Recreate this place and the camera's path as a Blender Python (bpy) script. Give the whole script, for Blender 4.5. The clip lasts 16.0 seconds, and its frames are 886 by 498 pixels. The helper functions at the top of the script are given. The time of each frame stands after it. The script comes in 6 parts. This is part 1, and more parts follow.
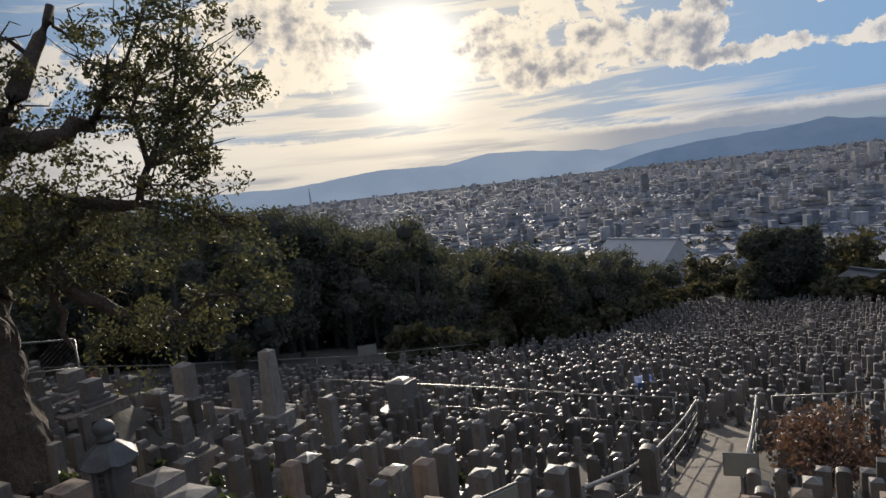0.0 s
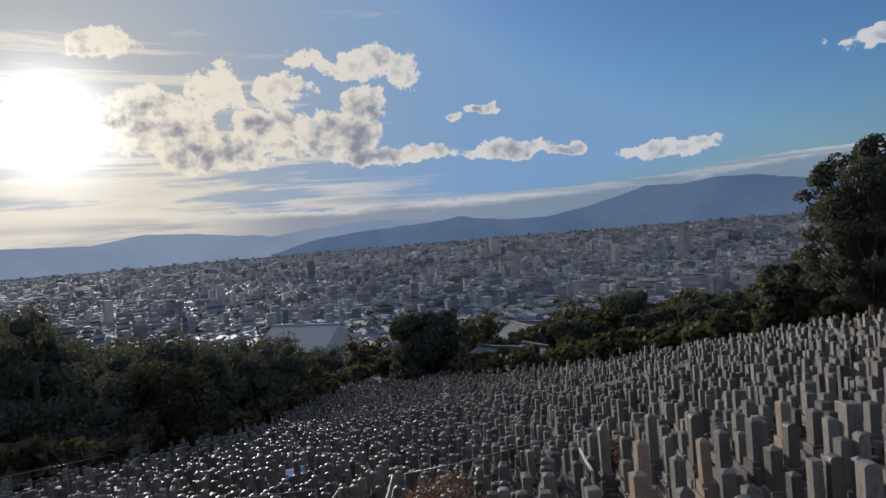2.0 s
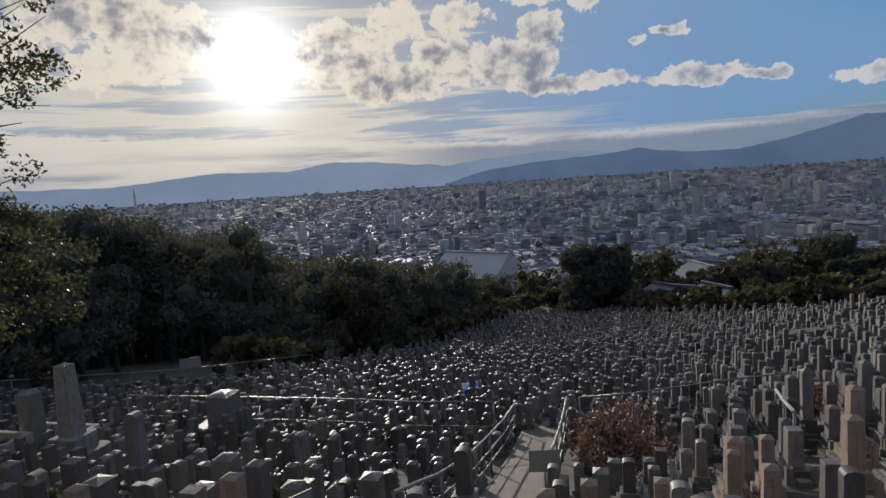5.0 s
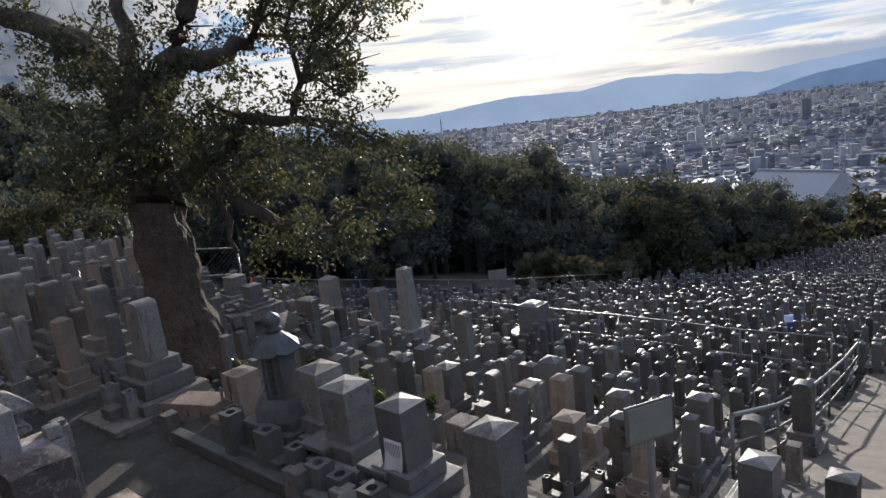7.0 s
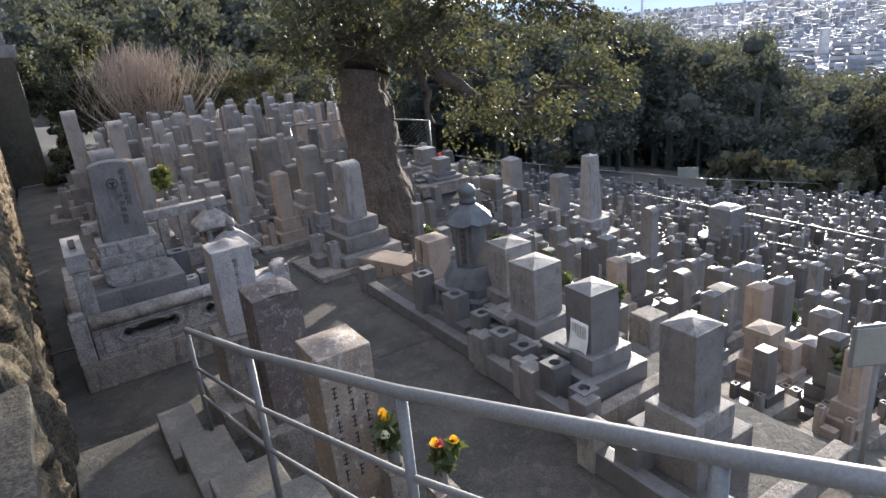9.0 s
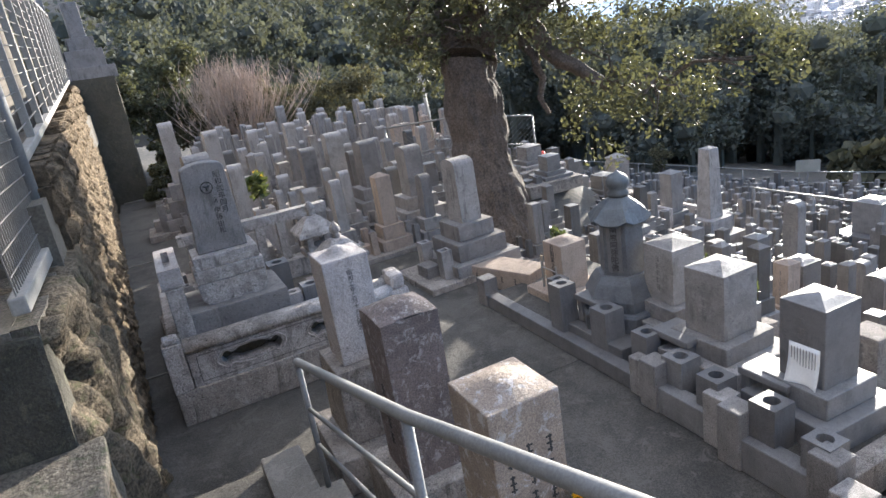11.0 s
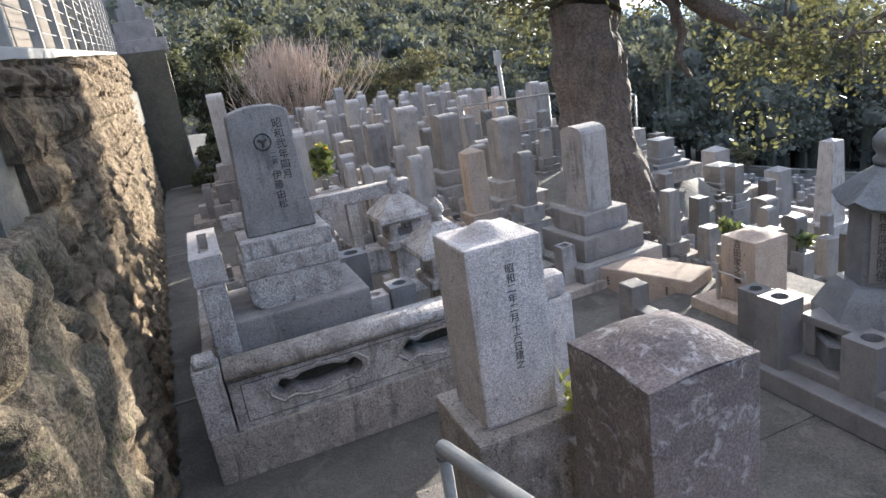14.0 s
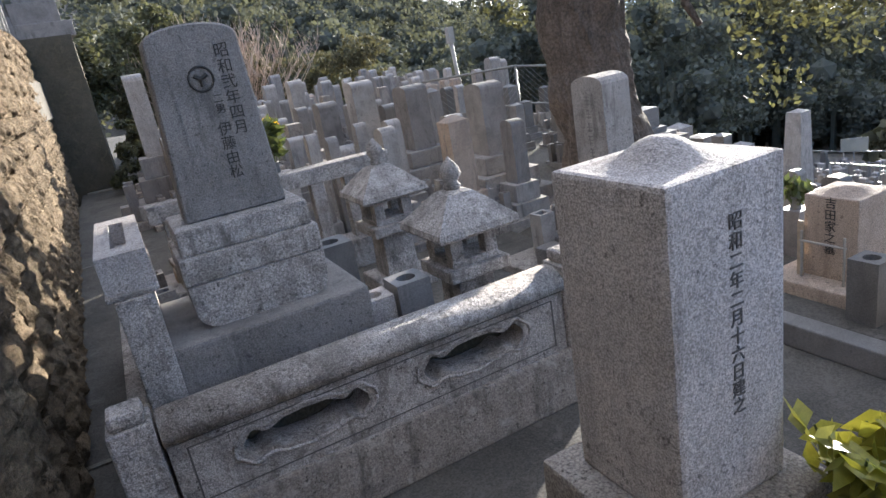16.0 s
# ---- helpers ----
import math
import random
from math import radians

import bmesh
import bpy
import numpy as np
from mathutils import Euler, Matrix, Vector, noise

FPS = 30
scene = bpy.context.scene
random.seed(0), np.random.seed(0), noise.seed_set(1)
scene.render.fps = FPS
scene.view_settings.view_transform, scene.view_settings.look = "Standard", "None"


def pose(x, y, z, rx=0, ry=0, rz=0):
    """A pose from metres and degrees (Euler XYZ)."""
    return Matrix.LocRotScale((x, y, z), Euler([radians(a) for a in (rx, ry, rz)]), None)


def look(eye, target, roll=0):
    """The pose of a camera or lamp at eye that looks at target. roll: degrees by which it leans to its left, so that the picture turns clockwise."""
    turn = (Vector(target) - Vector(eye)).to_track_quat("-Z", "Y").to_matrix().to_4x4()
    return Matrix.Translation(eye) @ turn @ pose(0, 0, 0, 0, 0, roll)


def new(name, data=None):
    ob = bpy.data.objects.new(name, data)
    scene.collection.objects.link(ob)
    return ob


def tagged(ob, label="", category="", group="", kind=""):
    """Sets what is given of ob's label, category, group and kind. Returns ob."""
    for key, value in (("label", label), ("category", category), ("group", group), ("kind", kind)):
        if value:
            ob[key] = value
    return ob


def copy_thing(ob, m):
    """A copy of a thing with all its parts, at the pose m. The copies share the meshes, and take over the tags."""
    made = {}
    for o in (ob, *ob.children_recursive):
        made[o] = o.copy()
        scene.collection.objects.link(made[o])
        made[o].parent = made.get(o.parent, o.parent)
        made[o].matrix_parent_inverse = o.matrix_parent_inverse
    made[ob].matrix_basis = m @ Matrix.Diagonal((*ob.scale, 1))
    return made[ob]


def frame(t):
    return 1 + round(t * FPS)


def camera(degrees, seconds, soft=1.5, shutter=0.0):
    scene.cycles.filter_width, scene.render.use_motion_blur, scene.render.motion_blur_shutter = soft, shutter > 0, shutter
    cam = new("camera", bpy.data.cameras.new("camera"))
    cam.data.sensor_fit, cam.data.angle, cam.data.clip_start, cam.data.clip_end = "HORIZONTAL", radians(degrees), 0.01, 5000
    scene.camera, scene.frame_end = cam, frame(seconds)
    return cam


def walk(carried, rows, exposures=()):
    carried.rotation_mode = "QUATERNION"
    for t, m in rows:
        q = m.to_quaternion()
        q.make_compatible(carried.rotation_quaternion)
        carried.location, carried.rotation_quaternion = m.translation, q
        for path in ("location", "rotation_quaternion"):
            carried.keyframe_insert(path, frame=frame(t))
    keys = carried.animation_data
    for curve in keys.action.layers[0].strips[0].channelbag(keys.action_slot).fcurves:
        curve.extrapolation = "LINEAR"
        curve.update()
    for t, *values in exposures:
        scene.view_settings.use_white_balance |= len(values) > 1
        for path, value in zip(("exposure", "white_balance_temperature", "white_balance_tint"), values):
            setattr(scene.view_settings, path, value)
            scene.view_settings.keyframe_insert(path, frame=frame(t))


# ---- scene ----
cam = camera(70.2, 16.0)
PATH = [
    (0, (-0.66, -5.137, 2.778), (1.079, -4.173, 2.568), -6.6),
    (0.5, (-0.511, -5.235, 2.84), (1.358, -4.543, 2.672), -6.6),
    (1, (-0.57, -5.462, 2.881), (1.393, -5.088, 2.793), -5.4),
    (1.5, (-0.56, -5.596, 2.922), (1.435, -5.469, 2.865), -4.8),
    (2, (-0.453, -5.689, 2.843), (1.546, -5.729, 2.799), -4.8),
    (2.5, (-0.319, -5.513, 2.843), (1.672, -5.698, 2.823), -3.7),
    (3, (-0.444, -5.371, 2.901), (1.551, -5.522, 2.888), -3.8),
    (3.5, (-0.519, -5.327, 2.927), (1.476, -5.459, 2.91), -4.5),
    (4, (-0.628, -5.292, 2.829), (1.371, -5.363, 2.803), -4.5),
    (4.5, (-0.628, -5.311, 2.743), (1.366, -5.203, 2.643), -3.6),
    (5, (-0.544, -5.382, 2.69), (1.38, -4.88, 2.469), -3.7),
    (5.2, (-0.507, -5.418, 2.706), (1.362, -4.748, 2.464), -3.8),
    (7.3, (-0.756, -4.924, 2.612), (0.706, -3.616, 2.224), -7.1),
    (7.5, (-0.766, -4.938, 2.617), (0.703, -3.639, 2.224), -7.5),
    (8, (-0.848, -4.946, 2.633), (0.458, -3.483, 2.241), -7.6),
    (8.5, (-0.871, -4.874, 2.592), (0.185, -3.252, 2.088), -6.2),
    (9, (-0.86, -4.758, 2.553), (0.122, -3.151, 1.88), -5.5),
    (9.5, (-0.794, -4.532, 2.495), (0.117, -2.857, 1.891), -7.4),
    (10, (-0.828, -4.259, 2.34), (0.023, -2.595, 1.628), -8.9),
    (10.2, (-0.807, -4.147, 2.343), (-0.025, -2.426, 1.69), -8.9),
    (12.3, (-0.771, -2.859, 1.993), (-0.023, -1.098, 1.411), -9.6),
    (12.5, (-0.746, -2.75, 1.98), (-0.031, -0.968, 1.421), -10.1),
    (13, (-0.769, -2.462, 1.846), (-0.105, -0.641, 1.354), -10.4),
    (13.5, (-0.782, -2.16, 1.794), (-0.135, -0.356, 1.221), -10.4),
    (14, (-0.752, -1.899, 1.731), (-0.107, -0.1, 1.142), -8.7),
    (14.5, (-0.773, -1.596, 1.583), (0.112, 0.096, 0.986), -8.8),
    (15, (-0.748, -1.308, 1.551), (0.104, 0.397, 0.947), -8.9),
    (15.5, (-0.763, -1.009, 1.393), (0.204, 0.631, 0.782), -10.5),
    (16, (-0.755, -0.729, 1.364), (0.058, 0.989, 0.744), -10.1),
]
walk(cam, [(t, look(eye, target, roll)) for t, eye, target, roll in PATH], exposures=[(0, 0.2, 6150, 10), (1, 0.05, 6000, 10), (2, -0.05, 5750, 10), (3.5, -0.05, 5750, 10), (4.4, -0.05, 5800, 10), (5.0, -0.15, 5750, 10), (5.4, -0.1, 5750, 10), (7.3, 0.75, 5650, 10), (8.2, 1.2, 5650, 10), (9, 1.9, 5700, 10), (10.0, 2.2, 5700, 9.5), (12.3, 2.45, 5700, 9), (14.5, 2.6, 5700, 9), (15.0, 2.6, 5700, 9), (15.5, 2.7, 5700, 9), (16, 2.3, 5700, 9.5)])

# ---- world, sun, exposure ----
SUN_AZ, SUN_EL = 60.0, 10.8          # degrees from +y towards +x, and above the horizon
SUN = Vector((math.sin(radians(SUN_AZ)) * math.cos(radians(SUN_EL)), math.cos(radians(SUN_AZ)) * math.cos(radians(SUN_EL)), math.sin(radians(SUN_EL))))


class Nodes:
    """Short hand for building a node tree."""

    def __init__(self, tree):
        self.tree = tree

    def add(self, kind, inputs=None, **props):
        n = self.tree.nodes.new(kind)
        for k, v in props.items():
            setattr(n, k, v)
        for k, v in (inputs or {}).items():
            if isinstance(v, bpy.types.NodeSocket):
                self.tree.links.new(v, n.inputs[k])
            else:
                n.inputs[k].default_value = v
        return n

    def math(self, op, a, b=0.0, c=0.0, clamp=False):
        return self.add("ShaderNodeMath", {0: a, 1: b, 2: c}, operation=op, use_clamp=clamp).outputs[0]

    def mix(self, f, a, b):
        n = self.add("ShaderNodeMix", {0: f, 6: a, 7: b}, data_type="RGBA")
        return n.outputs[2]

    def noise(self, vec, scale, detail=4.0, rough=0.55, dist=0.0):
        return self.add("ShaderNodeTexNoise", {"Vector": vec, "Scale": scale, "Detail": detail, "Roughness": rough, "Distortion": dist}).outputs[0]

    def ramp(self, f, lo, hi, smooth=True):
        n = self.add("ShaderNodeMapRange", {0: f, 1: lo, 2: hi, 3: 0.0, 4: 1.0}, interpolation_type="SMOOTHSTEP" if smooth else "LINEAR")
        return n.outputs[0]


world = bpy.data.worlds.new("sky")
scene.world = world
world.use_nodes = True
world.node_tree.nodes.clear()
W = Nodes(world.node_tree)
sky = W.add("ShaderNodeTexSky", sky_type="NISHITA", sun_disc=False, sun_elevation=radians(SUN_EL), sun_rotation=radians(SUN_AZ), altitude=100.0, air_density=1.0, dust_density=1.2, ozone_density=2.0)
way = W.add("ShaderNodeTexCoord").outputs["Generated"]
sep = W.add("ShaderNodeSeparateXYZ", {0: way})
dx, dy, dz = sep.outputs
az = W.math("MULTIPLY", W.math("ARCTAN2", dx, dy), 57.2958)
el = W.math("MULTIPLY", W.math("ARCSINE", dz), 57.2958)
near_sun = W.math("MAXIMUM", W.add("ShaderNodeVectorMath", {0: way, 1: SUN}, operation="DOT_PRODUCT").outputs["Value"], 0.0)
glow_tight = W.math("POWER", near_sun, 400.0)
glow_core = W.math("POWER", near_sun, 2500.0)
glow_mid = W.math("POWER", near_sun, 60.0)
glow_wide = W.math("POWER", near_sun, 7.0)
# cumulus banks: azimuth, elevation, half width, half height
BANKS = [(67.4, 11.2, 4.4, 2.6), (72.7, 14.3, 2.6, 2.2), (77.8, 13.8, 2.8, 1.3), (77, 10.8, 3.0, 1.6), (73.6, 8.6, 6.0, 1.7), (82.6, 9.6, 3.4, 2.2), (85, 12.3, 1.9, 1.3), (85.5, 15.4, 4.4, 1.4), (88.7, 14.2, 1.7, 1.3), (80, 16.2, 2.1, 0.8), (87.5, 7.6, 5.0, 0.8), (97.7, 7.2, 3.8, 0.85), (103, 6.7, 1.8, 0.5), (111.7, 5.8, 4.0, 0.7), (95.8, 10.9, 1.7, 0.5), (92.8, 10.6, 0.7, 0.4), (128.5, 11.8, 5.0, 0.7), (51.2, 13, 3.8, 4.2), (46, 14, 3.8, 2.6), (55.4, 12.8, 2.3, 2.3), (48.6, 10, 3.2, 1.7), (64, 17, 3.0, 1.2), (40, 11, 7, 3), (20, 11, 14, 4)]
pos = W.add("ShaderNodeCombineXYZ", {0: az, 1: el, 2: 0.0}).outputs[0]
big = W.noise(pos, 0.15, 8, 0.6, 0.5)
fine = W.noise(pos, 0.62, 8, 0.7)
above = W.add("ShaderNodeVectorMath", {0: pos, 1: (-0.9, 0.9, 0.0)}, operation="ADD").outputs[0]
big_above = W.noise(above, 0.15, 8, 0.6, 0.5)
fine_above = W.noise(above, 0.62, 5, 0.6)
wob = W.add("ShaderNodeTexNoise", {"Vector": pos, "Scale": 0.42, "Detail": 5.0, "Roughness": 0.6})
warp = W.add("ShaderNodeSeparateXYZ", {0: W.add("ShaderNodeVectorMath", {0: wob.outputs["Color"], 1: (0.5, 0.5, 0.5)}, operation="SUBTRACT").outputs[0]})
az_w = W.math("ADD", az, W.math("MULTIPLY", warp.outputs[0], 4.2))
el_w = W.math("ADD", el, W.math("MULTIPLY", warp.outputs[1], 2.4))
bank = None
for a, e, w, hh in BANKS:
    u = W.math("DIVIDE", W.math("SUBTRACT", az_w, a), w)
    v = W.math("DIVIDE", W.math("SUBTRACT", el_w, e), hh)
    d = W.math("SUBTRACT", 1.0, W.math("ADD", W.math("MULTIPLY", u, u), W.math("MULTIPLY", v, v)))
    bank = d if bank is None else W.math("MAXIMUM", bank, d)
# unseen cloud cover high overhead, added to brighten the ground
bank = W.math("MAXIMUM", bank, W.math("SUBTRACT", W.math("MULTIPLY", W.ramp(el, 22.0, 34.0), 1.05), 1.0))
lump = W.math("ADD", W.math("MULTIPLY", W.math("SUBTRACT", big, 0.5), 2.4), W.math("MULTIPLY", W.math("SUBTRACT", fine, 0.5), 3.4))
dens = W.math("ADD", W.math("ADD", W.math("MULTIPLY", bank, 1.0), 0.10), lump)
puff = W.ramp(dens, -0.02, 0.38)
lump_above = W.math("ADD", W.math("MULTIPLY", W.math("SUBTRACT", big_above, 0.5), 3.2), W.math("MULTIPLY", W.math("SUBTRACT", fine_above, 0.5), 3.0))
thick = W.ramp(W.math("ADD", W.math("MULTIPLY", dens, 0.22), W.math("ADD", W.math("MULTIPLY", bank, 0.45), W.math("MULTIPLY", lump_above, 1.0))), 0.22, 1.45)
# flat layers towards the horizon, thinning out away from the sun
flat_pos = W.add("ShaderNodeVectorMath", {0: pos, 1: (0.055, 0.75, 1.0)}, operation="MULTIPLY").outputs[0]
layer = W.noise(flat_pos, 1.0, 7, 0.6, 0.4)
reach = W.math("SUBTRACT", W.ramp(W.math("SUBTRACT", 130.0, az), 0.0, 70.0), W.math("MULTIPLY", el, 0.045))
line = W.math("SUBTRACT", 4.4, W.math("ABSOLUTE", W.math("SUBTRACT", el, W.math("ADD", W.math("MULTIPLY", W.math("SUBTRACT", az, 92.0), 0.04), 2.6))))
rise = W.math("SUBTRACT", el, W.math("ADD", W.math("MULTIPLY", W.math("SUBTRACT", az, 92.0), 0.04), 2.6))
streaks = W.ramp(W.math("ADD", layer, W.math("ADD", W.math("MULTIPLY", reach, 0.22), W.math("MULTIPLY", W.math("MAXIMUM", W.math("SUBTRACT", line, 3.3), -1.2), 0.07))), 0.50, 0.62)
# long bank lying on the mountains, with a sharp upper edge
edge = W.math("ADD", 3.55, W.math("ADD", W.math("MULTIPLY", W.math("MAXIMUM", W.math("SUBTRACT", az, 110.0), 0.0), 0.085), W.math("MULTIPLY", W.math("MAXIMUM", W.math("SUBTRACT", 80.0, az), 0.0), 0.06)))
edge = W.math("ADD", edge, W.math("ADD", W.math("MULTIPLY", W.math("SUBTRACT", layer, 0.5), 2.6), W.math("MULTIPLY", W.math("SUBTRACT", fine, 0.5), 1.0)))
under = W.math("SUBTRACT", edge, el)
bank_low = W.math("MULTIPLY", W.ramp(under, 0.0, 0.45), W.ramp(el, 0.4, 1.8))
band = W.math("MAXIMUM", W.math("MULTIPLY", bank_low, 0.95), W.math("MULTIPLY", streaks, W.math("SUBTRACT", 1.0, W.ramp(az, 78.0, 98.0))))
lit = W.mix(W.math("MINIMUM", W.math("ADD", W.math("MULTIPLY", glow_wide, 1.1), 0.0), 1.0), (0.66, 0.61, 0.56, 1), (0.88, 0.74, 0.54, 1))
shade = W.mix(glow_wide, (0.22, 0.255, 0.315, 1), (0.30, 0.275, 0.275, 1))
cloud_col = W.mix(thick, lit, shade)
band_col = W.mix(W.math("MAXIMUM", W.math("MULTIPLY", W.math("MULTIPLY", W.ramp(layer, 0.42, 0.66), W.math("SUBTRACT", 1.0, W.math("MULTIPLY", W.ramp(rise, 0.6, 2.6), 0.75))), 0.95), W.math("MULTIPLY", W.ramp(under, 0.25, 1.3), W.ramp(az, 66.0, 80.0))), lit, shade)
base = W.add("ShaderNodeVectorMath", {0: sky.outputs[0], "Scale": 0.085}, operation="SCALE").outputs[0]
tint = W.add("ShaderNodeVectorMath", {0: W.add("ShaderNodeVectorMath", {0: base, 1: (0.78, 1.0, 1.28)}, operation="MULTIPLY").outputs[0], 1: (0.21, 0.335, 0.50)}, operation="MINIMUM").outputs[0]
tint = W.mix(W.math("MULTIPLY", W.math("POWER", near_sun, 14.0), 0.95), tint, (0.50, 0.455, 0.39, 1))
col = W.mix(W.math("MULTIPLY", band, 0.88), tint, band_col)
col = W.mix(W.math("MULTIPLY", puff, 0.96), col, cloud_col)
heavy = W.math("MULTIPLY", W.math("MULTIPLY", W.math("SUBTRACT", 1.0, W.ramp(az, 16.0, 38.0)), W.ramp(az, -40.0, 0.0)), W.math("SUBTRACT", 1.0, W.ramp(el, 25.0, 45.0)))
col = W.mix(W.math("MULTIPLY", heavy, 0.88), col, W.mix(W.ramp(fine, 0.35, 0.65), (0.05, 0.056, 0.066, 1), (0.10, 0.108, 0.122, 1)))
# mist towards the horizon
col = W.mix(W.math("MULTIPLY", W.math("SUBTRACT", 1.0, W.ramp(el, -2.0, 4.5)), 0.8), col, W.mix(glow_wide, (0.17, 0.23, 0.32, 1), (0.54, 0.48, 0.41, 1)))
veil = W.math("SUBTRACT", 1.0, W.math("MULTIPLY", W.math("MULTIPLY", puff, thick), 0.8))
hot = W.add("ShaderNodeVectorMath", {0: (1.0, 0.93, 0.80), "Scale": W.math("ADD", W.math("MULTIPLY", glow_core, 9.0), W.math("ADD", W.math("MULTIPLY", W.math("MULTIPLY", glow_tight, 1.2), veil), W.math("MULTIPLY", W.math("MULTIPLY", glow_mid, 0.12), veil)))}, operation="SCALE").outputs[0]
total = W.add("ShaderNodeVectorMath", {0: col, 1: hot}, operation="ADD").outputs[0]
back = W.add("ShaderNodeBackground", {0: total, 1: 1.0})
W.add("ShaderNodeOutputWorld", {0: back.outputs[0]})

sun = new("sun", bpy.data.lights.new("sun", "SUN"))
sun.data.energy, sun.data.angle, sun.data.color = 4.2, radians(1.2), (1.0, 0.86, 0.68)
sun.matrix_world = look(SUN * 200, (0, 0, 0))


# ---- materials ----
def material(name, base, dark=None, rough=0.8, scale=6.0, fine_scale=160.0, fine_amount=0.15, bump=0.3, metal=0.0, spots=None, vary=0.0, stain=0.5, translucent=0.0, bump_scale=None, shine=0.5, pits=0.0, streak=0.0):
    """Base colour broken by large stains and fine grain, with relief. spots: colour of lichen patches. vary: change from thing to thing."""
    m = bpy.data.materials.new(name)
    m.use_nodes = True
    m.node_tree.nodes.clear()
    N = Nodes(m.node_tree)
    co = N.add("ShaderNodeTexCoord").outputs["Object"]
    info = N.add("ShaderNodeObjectInfo")
    geo = N.add("ShaderNodeNewGeometry")
    place = N.add("ShaderNodeVectorMath", {0: co, 1: N.add("ShaderNodeVectorMath", {0: (31.0, 17.0, 9.0), "Scale": info.outputs["Random"]}, operation="SCALE").outputs[0]}, operation="ADD").outputs[0]
    dark = dark or tuple(c * 0.6 for c in base)
    large = N.noise(place, scale, 6, 0.65, 0.3)
    grain = N.noise(place, fine_scale, 3, 0.7)
    col = N.mix(N.math("MULTIPLY", N.ramp(large, 0.38, 0.68), stain), (*base, 1), (*dark, 1))
    g = N.math("ADD", 1.0 - fine_amount, N.math("MULTIPLY", N.ramp(grain, 0.35, 0.65), 2 * fine_amount))
    if vary:
        rnd = N.math("ADD", info.outputs["Random"], geo.outputs["Random Per Island"])
        g = N.math("MULTIPLY", g, N.math("ADD", 1.0 - vary, N.math("MULTIPLY", N.math("FRACT", rnd), 2 * vary)))
    col = N.add("ShaderNodeVectorMath", {0: col, "Scale": g}, operation="SCALE").outputs[0]
    if spots:
        patch = N.ramp(N.noise(place, scale * 3.3, 7, 0.75, 0.6), 0.54, 0.62)
        col = N.mix(N.math("MULTIPLY", patch, 0.8), col, (*spots, 1))
    if pits:       # small dark pits and specks of dirt
        hole = N.ramp(N.noise(place, 62.0, 4, 0.7), 0.545, 0.66)
        patchy = N.ramp(N.noise(place, 9.0, 5, 0.65), 0.36, 0.62)
        col = N.mix(N.math("MULTIPLY", N.math("MULTIPLY", hole, patchy), pits), col, tuple(c * 0.28 for c in dark) + (1,))
    if streak:     # rain streaks running down
        tall = N.add("ShaderNodeVectorMath", {0: place, 1: (1.0, 1.0, 0.16)}, operation="MULTIPLY").outputs[0]
        run = N.math("MULTIPLY", N.ramp(N.noise(tall, 13.0, 6, 0.7, 0.4), 0.47, 0.66), N.ramp(N.noise(place, 3.1, 4, 0.6), 0.38, 0.62))
        col = N.mix(N.math("MULTIPLY", run, streak), col, tuple(c * 0.55 for c in dark) + (1,))
    bsdf = N.add("ShaderNodeBsdfPrincipled", {"Base Color": col, "Roughness": N.math("ADD", rough - 0.08, N.math("MULTIPLY", large, 0.16)), "Metallic": metal, "Specular IOR Level": shine})
    if bump:
        height = N.math("ADD", N.math("MULTIPLY", N.noise(place, bump_scale or fine_scale * 0.3, 5, 0.7), 1.0), N.math("MULTIPLY", large, 1.5))
        b = N.add("ShaderNodeBump", {"Strength": bump, "Distance": 0.02, "Height": height})
        N.tree.links.new(b.outputs[0], bsdf.inputs["Normal"])
    out = bsdf.outputs[0]
    if translucent:
        t = N.add("ShaderNodeBsdfTranslucent", {"Color": N.add("ShaderNodeVectorMath", {0: col, 1: (1.35, 1.3, 0.75)}, operation="MULTIPLY").outputs[0]})
        out = N.add("ShaderNodeMixShader", {0: translucent, 1: out, 2: t.outputs[0]}).outputs[0]
    N.add("ShaderNodeOutputMaterial", {0: out})
    return m


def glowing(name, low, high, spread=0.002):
    """Far hills as a backdrop: the haze of the air is painted in as emission colour."""
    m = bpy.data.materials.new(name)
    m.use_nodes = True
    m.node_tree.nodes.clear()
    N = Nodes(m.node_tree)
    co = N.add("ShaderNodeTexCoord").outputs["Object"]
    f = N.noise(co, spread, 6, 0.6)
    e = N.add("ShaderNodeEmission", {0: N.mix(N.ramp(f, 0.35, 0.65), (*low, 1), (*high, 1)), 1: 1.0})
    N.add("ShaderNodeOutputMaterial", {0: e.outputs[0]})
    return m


GRANITE = material("granite", (0.43, 0.395, 0.37), (0.25, 0.225, 0.205), 0.8, 5, 230, 0.38, 0.5, vary=0.12, pits=0.75, streak=0.45, shine=0.12)
GRANITE_STAINED = material("dirt_streaked_granite", (0.43, 0.395, 0.365), (0.21, 0.19, 0.17), 0.85, 6, 170, 0.42, 0.8, spots=(0.17, 0.155, 0.14), stain=0.75, pits=0.95, streak=0.8, shine=0.12)
GRANITE_OLD = material("weathered_granite", (0.31, 0.275, 0.24), (0.13, 0.113, 0.10), 0.88, 4, 150, 0.32, 0.7, spots=(0.40, 0.365, 0.32), pits=0.9, streak=0.7, shine=0.12)
GRANITE_PINK = material("pink_granite", (0.37, 0.295, 0.235), (0.23, 0.185, 0.148), 0.78, 4, 170, 0.3, 0.4, vary=0.1, pits=0.6, streak=0.5, shine=0.12)
